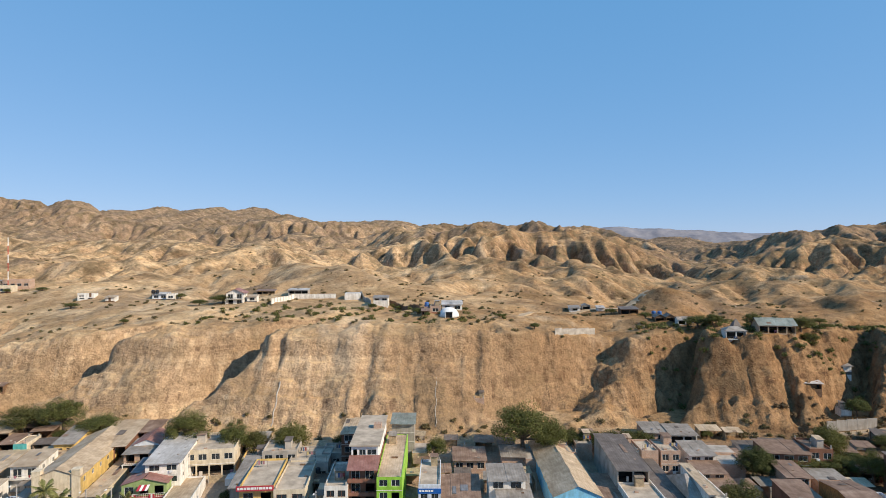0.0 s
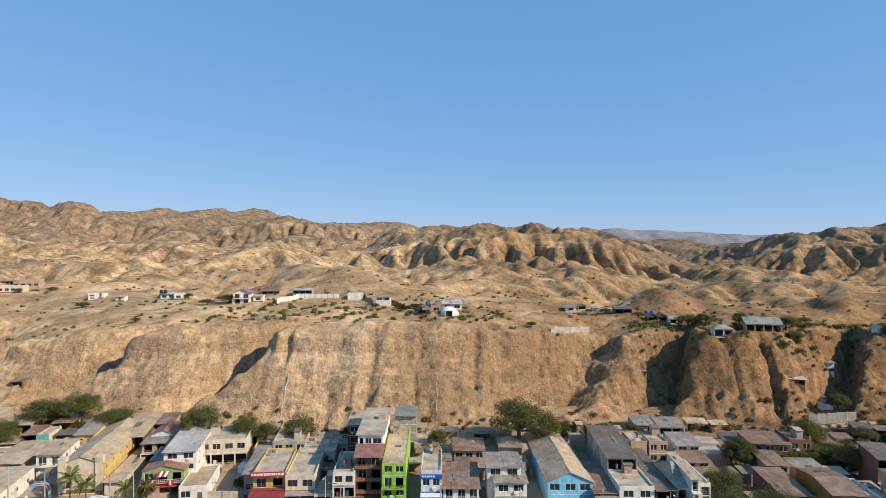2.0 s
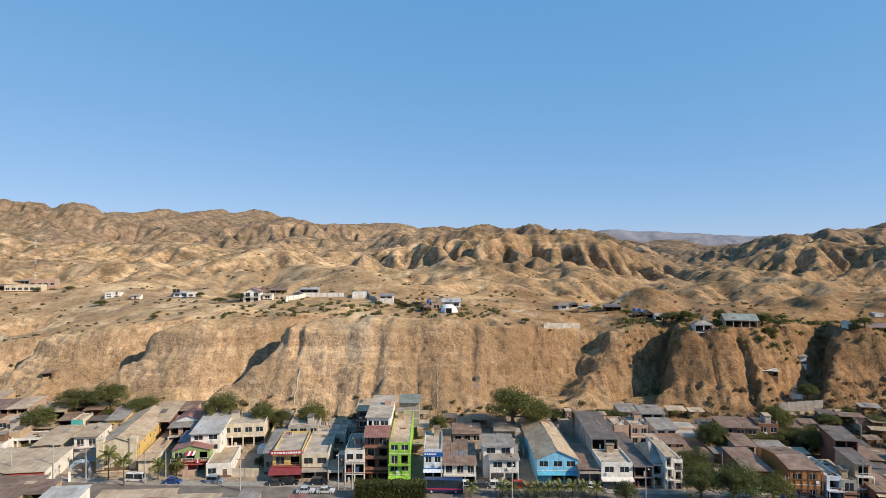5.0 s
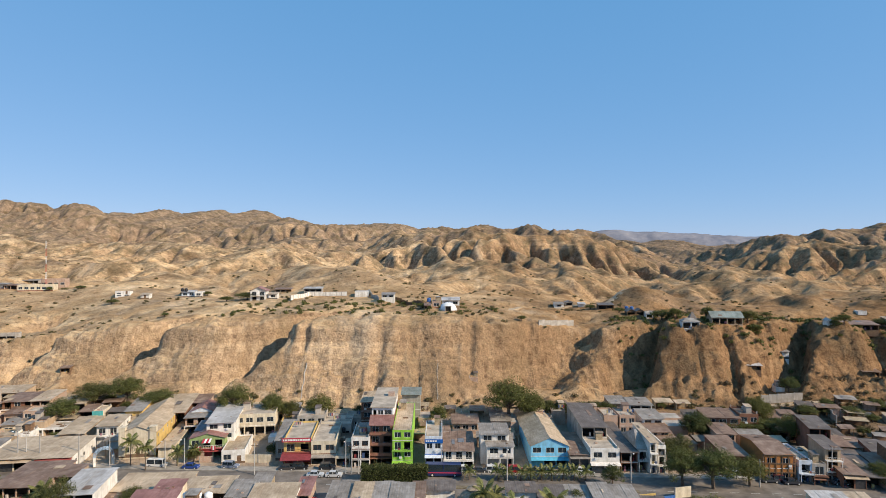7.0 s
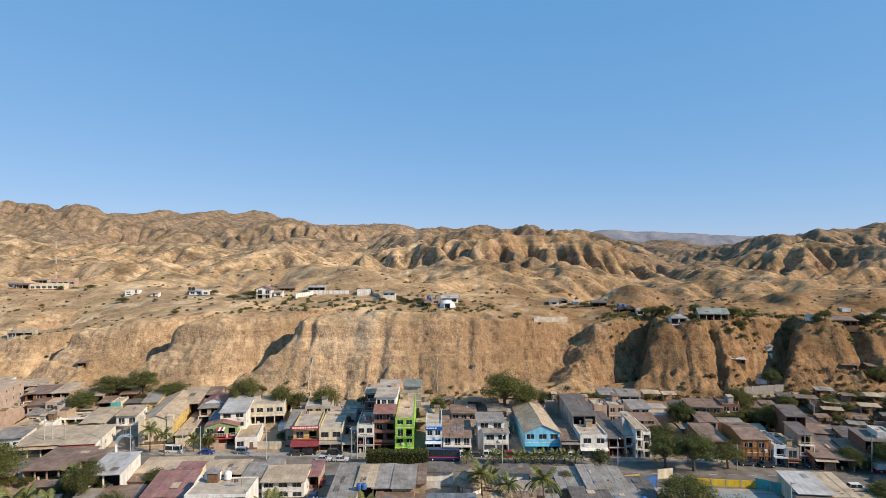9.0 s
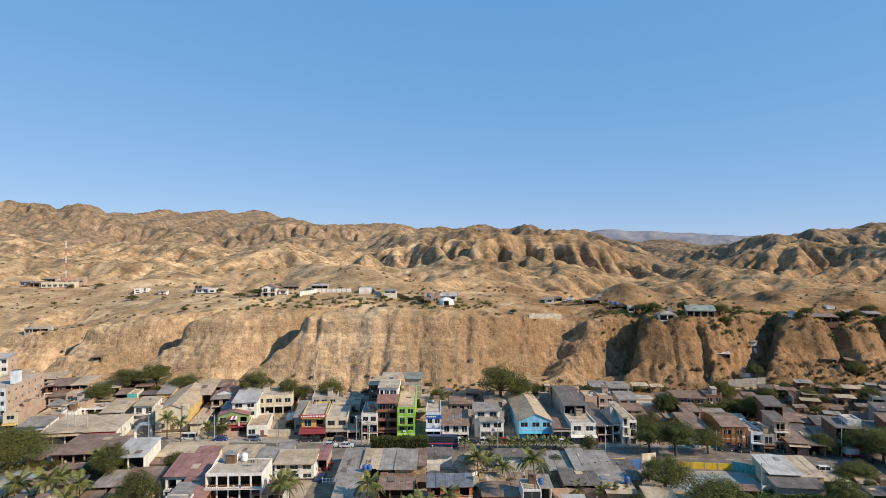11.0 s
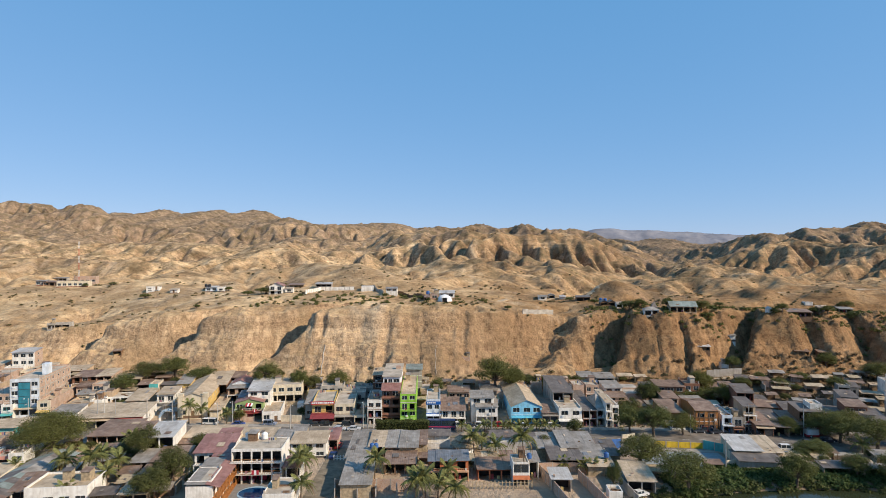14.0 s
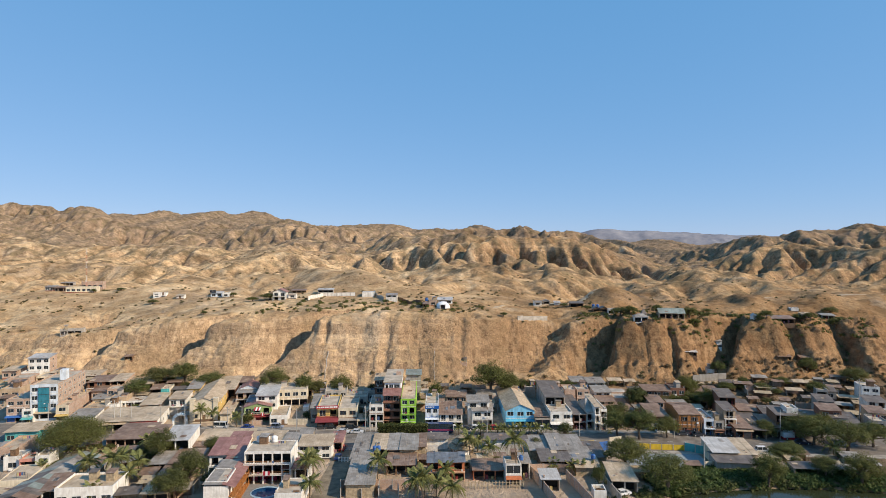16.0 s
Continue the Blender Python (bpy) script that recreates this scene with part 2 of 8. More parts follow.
def envelope(x, y):
    a = np.clip(x / (y + 46.0), -0.8, 0.8)
    d = np.clip(y, 300, 2700)
    ia = np.clip(np.searchsorted(BEARINGS, a) - 1, 0, len(BEARINGS) - 2)
    ir = np.clip(np.searchsorted(REACH, d) - 1, 0, len(REACH) - 2)
    B, R = np.array(BEARINGS), np.array(REACH, float)
    fa, fr = step(0, 1, (a - B[ia]) / (B[ia + 1] - B[ia])), (d - R[ir]) / (R[ir + 1] - R[ir])
    return (LAND[ia, ir] * (1 - fr) + LAND[ia, ir + 1] * fr) * (1 - fa) + (LAND[ia + 1, ir] * (1 - fr) + LAND[ia + 1, ir + 1] * fr) * fa


def relief(x, y):
    """How strongly the hills are dissected."""
    a = x / (y + 46.0)
    r = np.interp(y, [285, 315, 360, 450, 760, 1140, 1700, 2700], [0.5, 4.0, 8.0, 11.5, 14.5, 15.0, 14, 9])
    return r * (1 - 0.5 * bell((a - 0.40) / 0.06)) * (1 - 0.45 * step(-0.18, -0.45, a) * (1 - step(760, 1050, y)))


class Badlands:
    """Dissected hills: streams cut down a rising, rumpled sheet until spurs and gullies branch from one another."""

    def __init__(self, x0, x1, y0, y1, cell, rounds, wide, seed):
        self.x0, self.y0, self.cell = x0, y0, cell
        X, Y = np.meshgrid(np.arange(x0, x1, cell), np.arange(y0, y1, cell))
        rows, cols = X.shape
        n = rows * cols
        z = 6 * fbm(X / 170 + 3.3, Y / 210, 5, 0.6) + 0.05 * (Y - y0) + 26 * ridged(X / 420 + 1.7, Y / 520 + 0.6, 2, 0.5) + np.random.RandomState(seed).rand(rows, cols)
        idx = np.arange(n).reshape(rows, cols)
        hard = 1 + 0.5 * fbm(X / 120 + 8, Y / 120, 3)
        for it in range(rounds):
            best, rec, dist = np.zeros((rows, cols)), idx.copy(), np.full((rows, cols), cell, float)
            pad = np.pad(z, 1, constant_values=1e9)
            for dy in (-1, 0, 1):
                for dx in (-1, 0, 1):
                    if dx or dy:
                        ln = cell * math.hypot(dx, dy)
                        s = (z - pad[1 + dy:rows + 1 + dy, 1 + dx:cols + 1 + dx]) / ln
                        m = s > best
                        best[m], rec[m], dist[m] = s[m], (idx + dy * cols + dx)[m], ln
            r, base = rec.ravel(), np.zeros(n, bool)
            base[:cols] = True
            r[:cols] = np.arange(cols)
            level, jump, hop = (r != np.arange(n)).astype(int), r.copy(), 0
            while hop < 12 and (jump[jump] != jump).any():
                level, jump, hop = level + level[jump], jump[jump], hop + 1
            order = np.argsort(level, kind="stable")
            cuts = np.searchsorted(level[order], np.arange(level.max() + 2))
            area = np.full(n, cell * cell)
            for k in range(level.max(), 0, -1):
                i = order[cuts[k]:cuts[k + 1]]
                area += np.bincount(r[i], area[i], n) if len(i) > n // 40 else 0
                if len(i) <= n // 40:
                    np.add.at(area, r[i], area[i])
            f = 0.030 * hard.ravel() * np.sqrt(area) / dist.ravel()
            zf = z.ravel() + 1.1 * (~base)
            for k in range(1, level.max() + 1):
                i = order[cuts[k]:cuts[k + 1]]
                zf[i] = (zf[i] + f[i] * zf[r[i]]) / (1 + f[i])
            z = zf.reshape(rows, cols)
            p = np.pad(z, 1, mode="edge")
            z = z + 0.045 * ((p[:-2, 1:-1] + p[2:, 1:-1] + p[1:-1, :-2] + p[1:-1, 2:]) / 4 - z) * (2 if it > rounds - 3 else 1)
        low = z
        k = int(wide / cell)
        for _ in range(3):
            for ax in (0, 1):
                c = np.cumsum(np.pad(low, [(k + 1, k) if q == ax else (0, 0) for q in (0, 1)], mode="edge"), ax)
                low = (np.take(c, range(2 * k + 1, c.shape[ax]), ax) - np.take(c, range(0, c.shape[ax] - 2 * k - 1), ax)) / (2 * k + 1)
        d = z - low
        d = d / d.std()
        self.d = np.where(d > 0, 2.0 * np.tanh(d / 2.0), np.maximum(d, -2.6))

    def __call__(self, x, y):
        """Smoothly between the cells."""
        rows, cols = self.d.shape
        u, v_ = np.clip((x - self.x0) / self.cell, 1, cols - 2.01), np.clip((y - self.y0) / self.cell, 1, rows - 2.01)
        i, j = np.round(u).astype(int), np.round(v_).astype(int)
        a, b = u - i, v_ - j
        wa = (0.5 * (0.5 - a) ** 2, 0.75 - a * a, 0.5 * (0.5 + a) ** 2)
        wb = (0.5 * (0.5 - b) ** 2, 0.75 - b * b, 0.5 * (0.5 + b) ** 2)
        return sum(wb[q] * wa[p] * self.d[j + q - 1, i + p - 1] for q in range(3) for p in range(3))


HILLS = Badlands(-1500, 1500, 170, 1800, 5.0, 64, 62, 5)
SPURS = Badlands(-680, 680, 210, 880, 2.6, 44, 22, 6)


def rough_height(x, y):
    f = foot_line(x) + 2.5 * fbm(x / 40, y / 90 + 3, 3)
    wx = x + 2.5 * fbm(x / 25 + 5, y / 25, 2)
    rills = 0.5 * ridged(wx / 34, y / 60 + 1.7, 4, 0.5) + 0.5 * billow(wx / 16 + 4.4, y / 45, 3, 0.5)
    on = step(-2, 5, y - f) * (1 - step(25, 48, y - f))
    ys = y - f - gully_bite(x, y) - on * (0.5 - rills) * 2.6 * (0.55 + 0.7 * fbm(x / 60 + 2, y / 200, 2))
    town = town_level(x, y)
    top = crest(x) + 0.9 * fbm(x / 35, y / 35, 3)
    s = ys / np.interp(x, [-200, -120, 60, 110], [26.0, 25.0, 25.0, 21.5])
    prof = np.interp(s, [-0.2, 0.0, 0.3, 0.62, 0.70, 0.78, 0.86, 1.05, 1.5, 4], [0, 0.0, 0.25, 0.58, 0.64, 0.86, 0.925, 0.97, 1.01, 1.07])
    # the spurs to the right fall away more evenly
    even = np.interp(s, [-0.2, 0.0, 0.3, 0.6, 0.8, 1.0, 1.3, 4], [0, 0.0, 0.30, 0.61, 0.80, 0.93, 1.0, 1.06])
    prof = prof + (even - prof) * 0.8 * step(50, 95, x)
    cliff = town + (top - town) * prof
    # ledges of harder beds
    bed = np.sin(cliff * 1.15 + 2 * fbm(x / 60, y / 60, 2)) * 0.30 + np.sin(cliff * 2.9 + x / 50) * 0.14 + 1.4 * bell((cliff - 0.82 * top) / 0.8) * fbm(x / 16 + 7, y / 40, 3)
    cliff = cliff + bed * on * step(0.05, 0.3, s)
    wild = step(40, 90, x)
    cliff = cliff + on * ((0.8 + 0.6 * wild) * fbm(x / 14, y / 9, 4, 0.55) + (1.1 + 0.7 * wild) * (ridged(wx / 9.5 + 3, y / 30, 3, 0.5) - 0.5) + (1.5 + 0.8 * wild) * fbm(x / 26 + 1, y / 12 + 4, 3, 0.5)
                          + (0.8 + 0.7 * wild) * (ridged(wx / 3.6, y / 12, 3, 0.6) - 0.5) + wild * 1.0 * (billow(wx / 4.5 + 2, y / 5, 3, 0.6) - 0.4) + wild * 1.6 * (ridged(wx / 13 + 9, y / 24, 3, 0.5) - 0.5))
    # plateau hollows, the cut bank behind the dome and the trough on the right
    u = (x + 192) / 9
    hollow = 13 * np.where(u > 0, np.clip(1 - (u / 0.8) ** 4, 0, 1), bell(u)) * bell((y - 248) / 11)
    cliff = cliff - 4 * bell((x - 62) / 12) * bell((y - 232) / 16)
    trough = 8 * step(80, 130, x) * bell((y - 248 + 0.05 * (x - 100)) / 16) + 5 * bell((x - 40) / 20) * bell((y - 262) / 10)
    # small rills and hummocks of the plateau
    flat = step(24, 40, y - f) * (1 - step(330, 420, y))
    cliff = cliff + flat * (1.0 * fbm(x / 20 + 6, y / 16, 4, 0.55) + 1.5 * (ridged(wx / 38 + 5, y / 30, 3, 0.5) - 0.5))
    # mounds beyond the trough
    mound = 7 * step(60, 110, x) * (1 - step(300, 360, y)) * bell((y - 285) / 18) * np.clip(0.5 + 1.2 * fbm(x / 42 + 3, y / 60, 3), 0, 1.5)
    # badlands behind
    rough = 1.3 * fbm(x / 24, y / 24, 4, 0.5) * step(300, 500, y)
    back = envelope(x, y) + relief(x, y) * HILLS(x, y) + rough
    t = step(225, 320, y + 12 * fbm(x / 60, y / 60 + 8, 2))
    z = cliff * (1 - t) + back * t - trough + mound - hollow
    z = np.where(ys < 0, town + 0.05 * fbm(x / 9, y / 9, 2), z)
    # the lagoon bed
    z = z - 2.6 * step(1.15, 0.75, np.hypot((x - 92) / 50, (y - 52) / 21))
    # far away the land sinks to a plain under the distant range
    return z * (1 - step(2600, 3400, y)) + 20 * step(2600, 3400, y)


def erode(z, cell, drops, rounds, steps, bite, talus, seed):
    """Runs water down a height map: gullies cut in, and slopes too steep slump."""
    r = np.random.RandomState(seed)
    rows, cols = z.shape
    f = z.astype(float).ravel().copy()
    for _ in range(rounds):
        px, py = r.rand(drops) * (cols - 3) + 1, r.rand(drops) * (rows - 3) + 1
        vx, vy = np.zeros(drops), np.zeros(drops)
        for s in range(steps):
            ix, iy = px.astype(int), py.astype(int)
            fx, fy = px - ix, py - iy
            k = iy * cols + ix
            a, b, c, d = f[k], f[k + 1], f[k + cols], f[k + cols + 1]
            gx, gy = (b - a) * (1 - fy) + (d - c) * fy, (c - a) * (1 - fx) + (d - b) * fx
            slope = np.hypot(gx, gy) / cell
            vx, vy = 0.25 * vx - gx, 0.25 * vy - gy
            ln = np.hypot(vx, vy) + 1e-9
            vx, vy = vx / ln, vy / ln
            amt = bite * np.minimum(slope, 1.1) * min(1.0, 0.25 + s / 12)
            f -= np.bincount(np.concatenate([k, k + 1, k + cols, k + cols + 1]),
                             np.concatenate([amt * (1 - fx) * (1 - fy), amt * fx * (1 - fy), amt * (1 - fx) * fy, amt * fx * fy]), rows * cols)
            px, py = np.clip(px + vx, 1, cols - 2.01), np.clip(py + vy, 1, rows - 2.01)
        g = f.reshape(rows, cols)
        for _ in range(2):
            gy_, gx_ = np.gradient(g, cell)
            w = np.clip((np.hypot(gx_, gy_) - talus) * 1.5, 0.004, 0.8)[1:-1, 1:-1]
            avg = (g[:-2, 1:-1] + g[2:, 1:-1] + g[1:-1, :-2] + g[1:-1, 2:]) / 4
            g[1:-1, 1:-1] += w * (avg - g[1:-1, 1:-1])
    return f.reshape(rows, cols)


class Carved:
    """A patch of eroded land, kept as the difference from the smooth land."""

    def __init__(self, x0, x1, y0, y1, cell, drops, rounds, steps, bite, talus, seed, edge):
        self.x0, self.y0, self.cell = x0, y0, cell
        X, Y = np.meshgrid(np.arange(x0, x1, cell), np.arange(y0, y1, cell))
        z = rough_height(X, Y)
        fade = np.minimum.reduce([step(x0, x0 + edge, X), step(x1, x1 - edge, X), step(y0, y0 + edge, Y), step(y1, y1 - edge, Y)])
        self.d = np.clip(erode(z, cell, drops, rounds, steps, bite, talus, seed) - z, -1.8, 1.8) * fade

    def __call__(self, x, y):
        rows, cols = self.d.shape
        u, v_ = (x - self.x0) / self.cell, (y - self.y0) / self.cell
        inside = (u > 0) & (v_ > 0) & (u < cols - 1.01) & (v_ < rows - 1.01)
        u, v_ = np.clip(u, 0, cols - 1.01), np.clip(v_, 0, rows - 1.01)
        i, j = u.astype(int), v_.astype(int)
        a, b = u - i, v_ - j
        d = self.d
        val = (d[j, i] * (1 - a) + d[j, i + 1] * a) * (1 - b) + (d[j + 1, i] * (1 - a) + d[j + 1, i + 1] * a) * b
        return np.where(inside, val, 0.0)


CLIFF = Carved(-300, 300, 152, 300, 0.8, 13000, 6, 40, 0.010, 2.4, 4, 5)


def height(x, y):
    wx, wy = x + 10 * fbm(x / 60 + 4, y / 60, 3), y + 10 * fbm(x / 60, y / 60 + 6, 3)
    calm = 1 - 0.45 * step(-0.05, -0.35, x / (y + 60.0)) * (1 - step(700, 1000, y))
    near = step(295, 350, y) * (1 - step(760, 880, y))
    spurs = calm * (3.6 * (ridged(wx / 46 + 2.2, wy / 64, 3, 0.5) - 0.5) * step(310, 480, y) + 4.0 * near * SPURS(x, y)
                    + (1 - near) * step(760, 880, y) * (5.0 * (ridged(wx / 60 + 1.2, wy / 80, 4, 0.55) - 0.5) + 2.5 * (ridged(wx / 22 + 8.2, wy / 30, 3, 0.55) - 0.5)))
    return rough_height(x, y) + CLIFF(x, y) + spurs


def grid_mesh(name, xs, ys_, fn):
    z = fn(xs, ys_)
    rows, cols = xs.shape
    co = np.stack([xs, ys_, z], -1).reshape(-1, 3)
    i = np.arange(rows * cols).reshape(rows, cols)
    quads = np.stack([i[:-1, :-1], i[:-1, 1:], i[1:, 1:], i[1:, :-1]], -1).reshape(-1, 4)
    me = bpy.data.meshes.new(name)
    me.vertices.add(len(co))
    me.vertices.foreach_set("co", co.astype(np.float32).ravel())
    me.loops.add(quads.size)
    me.loops.foreach_set("vertex_index", quads.astype(np.int32).ravel())
    me.polygons.add(len(quads))
    me.polygons.foreach_set("loop_start", np.arange(0, quads.size, 4, dtype=np.int32))
    me.update(calc_edges=True)
    me.validate()
    return me


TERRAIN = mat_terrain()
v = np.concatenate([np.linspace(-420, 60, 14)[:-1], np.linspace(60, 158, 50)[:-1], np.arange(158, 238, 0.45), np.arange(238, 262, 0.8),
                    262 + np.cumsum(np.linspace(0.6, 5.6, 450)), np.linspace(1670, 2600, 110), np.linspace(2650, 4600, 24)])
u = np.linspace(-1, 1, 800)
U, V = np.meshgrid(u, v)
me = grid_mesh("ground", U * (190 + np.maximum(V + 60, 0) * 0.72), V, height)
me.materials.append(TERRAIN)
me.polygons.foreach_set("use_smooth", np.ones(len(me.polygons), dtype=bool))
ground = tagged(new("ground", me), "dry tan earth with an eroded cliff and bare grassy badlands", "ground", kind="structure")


def range_height(x, y):
    a = x / (y + 46)
    h = np.interp(a, [-0.9, -0.25, 0.0, 0.2, 0.255, 0.28, 0.34, 0.45, 0.52, 0.9], [150, 150, 150, 170, 192, 213, 200, 182, 168, 140])
    face = np.interp(y, [3450, 3700, 3900, 4000, 4400], [0.25, 0.5, 0.93, 1.0, 0.9])
    return h * face + 34 * (ridged(x / 300, y / 420, 5, 0.55) - 0.5) * np.interp(y, [3500, 3700, 3950, 4050], [0.3, 1, 0.7, 0.1])


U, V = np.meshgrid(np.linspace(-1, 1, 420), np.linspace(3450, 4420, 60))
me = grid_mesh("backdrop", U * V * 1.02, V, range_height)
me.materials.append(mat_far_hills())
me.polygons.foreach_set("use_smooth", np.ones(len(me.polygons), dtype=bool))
tagged(new("backdrop", me), "distant mountain range with grey-blue haze painted into its colour", "mountains", kind="structure")


# ---- helpers for building things ----
class Shape:
    """Gathers boxes and faces into one mesh."""

    def __init__(self):
        self.v, self.f = [], []

    def face(self, pts):
        k = len(self.v)
        self.v += [tuple(p) for p in pts]
        self.f.append(tuple(range(k, k + len(pts))))
        return self

    def box(self, x0, y0, z0, x1, y1, z1, m=None):
        k = len(self.v)
        pts = [(x, y, z) for z in (z0, z1) for x, y in ((x0, y0), (x1, y0), (x1, y1), (x0, y1))]
        if m is not None:
            pts = [tuple(m @ Vector(p)) for p in pts]
        self.v += pts
        self.f += [tuple(k + i for i in q) for q in ((3, 2, 1, 0), (4, 5, 6, 7), (0, 1, 5, 4), (1, 2, 6, 5), (2, 3, 7, 6), (3, 0, 4, 7))]
        return self

    def slab(self, quad, t):
        """A sheet of thickness t under the four corners, given counter-clockwise from above."""
        k = len(self.v)
        self.v += [(x, y, z - t) for x, y, z in quad] + [tuple(p) for p in quad]
        self.f += [tuple(k + i for i in q) for q in ((3, 2, 1, 0), (4, 5, 6, 7), (0, 1, 5, 4), (1, 2, 6, 5), (2, 3, 7, 6), (3, 0, 4, 7))]
        return self

    def tube(self, pts, radii, sides=8, cap=True):
        k = len(self.v)
        pts = [Vector(p) for p in pts]
        for i, p in enumerate(pts):
            d = (pts[min(i + 1, len(pts) - 1)] - pts[max(i - 1, 0)]).normalized()
            q = d.to_track_quat("Z", "Y")
            for s in range(sides):
                a = 2 * math.pi * s / sides
                self.v.append(tuple(p + q @ Vector((math.cos(a) * radii[i], math.sin(a) * radii[i], 0))))
        for i in range(len(pts) - 1):
            for s in range(sides):
                a, b = k + i * sides + s, k + i * sides + (s + 1) % sides
                self.f.append((a, b, b + sides, a + sides))
        if cap:
            self.f.append(tuple(k + s for s in reversed(range(sides))))
            self.f.append(tuple(k + (len(pts) - 1) * sides + s for s in range(sides)))
        return self

    def lathe(self, profile, sides=12):
        """Turned round z from (radius, z) pairs."""
        k = len(self.v)
        for r, z in profile:
            for s in range(sides):
                a = 2 * math.pi * s / sides
                self.v.append((r * math.cos(a), r * math.sin(a), z))
        for i in range(len(profile) - 1):
            for s in range(sides):
                a, b = k + i * sides + s, k + i * sides + (s + 1) % sides
                self.f.append((a, b, b + sides, a + sides))
        self.f.append(tuple(k + s for s in reversed(range(sides))))
        self.f.append(tuple(k + (len(profile) - 1) * sides + s for s in range(sides)))
        return self

    def mesh(self, name, mat=None, smooth=False):
        me = bpy.data.meshes.new(name)
        me.from_pydata(self.v, [], self.f)
        if mat:
            me.materials.append(mat)
        if smooth:
            me.polygons.foreach_set("use_smooth", [True] * len(me.polygons))
        me.update()
        return me


def part(name, shape, mat, parent, label="", smooth=False):
    ob = new(name, shape.mesh(name, mat, smooth) if isinstance(shape, Shape) else shape)
    ob.parent = parent
    if label:
        ob["label"] = label
    return ob


def thing(name, m, label, category, group="", kind=""):
    ob = new(name)
    ob.matrix_world = m
    ob.empty_display_size = 0.3
    return tagged(ob, label, category, group, kind)


def ground_z(x, y):
    return float(height(np.array([[float(x)]]), np.array([[float(y)]]))[0, 0])


# ---- surface materials ----
PAINTS = {}


def paint(r, g, b, wear=0.42, rough=0.85):
    """Painted render with stains, sun-bleaching and rain streaks."""
    key = (r, g, b, wear)
    if key in PAINTS:
        return PAINTS[key]
    n = Nodes("painted_render")
    p = n.position()
    base = rgb(r, g, b)
    info = n.add("ShaderNodeObjectInfo")
    stain = n.ramp(n.noise(p, 0.45, 6, 0.7), [(0.36, (0.45, 0.41, 0.36)), (0.56, (1, 1, 1))])
    streak = n.ramp(n.noise(p, 1.6, 4, 0.6, (1, 1, 0.12)), [(0.4, (0.62, 0.57, 0.5)), (0.6, (1, 1, 1))])
    grit = n.noise(p, 9.0, 3, 0.6)
    c = n.mix(wear, base, stain, "MULTIPLY")
    c = n.mix(wear, c, streak, "MULTIPLY")
    c = n.mix(n.math("MULTIPLY", info.outputs["Random"], 0.08), c, (0.35, 0.3, 0.25))
    n.bump(grit, 0.2, 0.02)
    PAINTS[key] = n.done(c, rough)
    return PAINTS[key]


def mat_metal_roof(name, a, b, c):
    """Corrugated sheets: dust over galvanised or rusted steel, ribs along the fall."""
    n = Nodes(name)
    o = n.coords()
    p = n.position()
    info = n.add("ShaderNodeObjectInfo")
    blot = n.noise(p, 0.5, 5, 0.65)
    col = n.ramp(blot, [(0.3, a), (0.5, b), (0.72, c)])
    rnd = n.ramp(info.outputs["Random"], [(0.0, (0.86, 0.845, 0.83)), (0.5, (0.97, 0.96, 0.95)), (1.0, (1.06, 1.05, 1.04))])
    col = n.mix(0.85, col, rnd, "MULTIPLY")
    sep = n.add("ShaderNodeSeparateXYZ")
    n.link(o, sep.inputs[0])
    rib = n.math("SINE", n.math("MULTIPLY", sep.outputs[0], 11.0))
    dirt = n.ramp(n.noise(p, 2.2, 4, 0.6, (1.0, 0.2, 1.0)), [(0.38, (0.7, 0.66, 0.6)), (0.6, (1, 1, 1))])
    col = n.mix(0.6, col, dirt, "MULTIPLY")
    col = n.mix(n.math("MULTIPLY_ADD", rib, 0.035, 0.035), col, (0.14, 0.11, 0.09))
    soot = n.ramp(n.noise(p, 0.16, 5, 0.65), [(0.40, (0.70, 0.645, 0.58)), (0.58, (1.04, 1.02, 1.0))])
    col = n.mix(0.7, col, soot, "MULTIPLY")
    n.bump(rib, 0.22, 0.03)
    return n.done(col, 0.62, 0.12, 0.4)


def mat_brick():
    n = Nodes("bare_brick_wall")
    br = n.add("ShaderNodeTexBrick")
    br.inputs["Scale"].default_value = 1.0
    br.inputs["Brick Width"].default_value, br.inputs["Row Height"].default_value, br.inputs["Mortar Size"].default_value = 0.26, 0.12, 0.015
    br.inputs["Color1"].default_value, br.inputs["Color2"].default_value, br.inputs["Mortar"].default_value = (0.41, 0.25, 0.17, 1), (0.51, 0.34, 0.245, 1), (0.48, 0.42, 0.36, 1)
    o = n.coords()
    mp = n.add("ShaderNodeMapping")
    mp.inputs["Rotation"].default_value = (radians(90), 0, radians(31))
    n.link(o, mp.inputs[0])
    n.link(mp.outputs[0], br.inputs["Vector"])
    st = n.ramp(n.noise(n.position(), 0.5, 5, 0.65), [(0.35, (0.7, 0.66, 0.62)), (0.62, (1.05, 1.03, 1.0))])
    n.bump(br.outputs["Fac"], 0.3, -0.02)
    return n.done(n.mix(0.7, br.outputs["Color"], st, "MULTIPLY"), 0.9)


def mat_plain(name, col, rough=0.6, metal=0.0, var=0.2, scale=1.2, spec=0.3):
    n = Nodes(name)
    p = n.position()
    v_ = n.ramp(n.noise(p, scale, 5, 0.6), [(0.35, (1 - var,) * 3), (0.65, (1 + var * 0.4,) * 3)])
    g = n.noise(p, scale * 14, 3, 0.6)
    n.bump(g, 0.15, 0.01)
    return n.done(n.mix(1.0, (*col, 1.0), v_, "MULTIPLY"), rough, metal, spec)


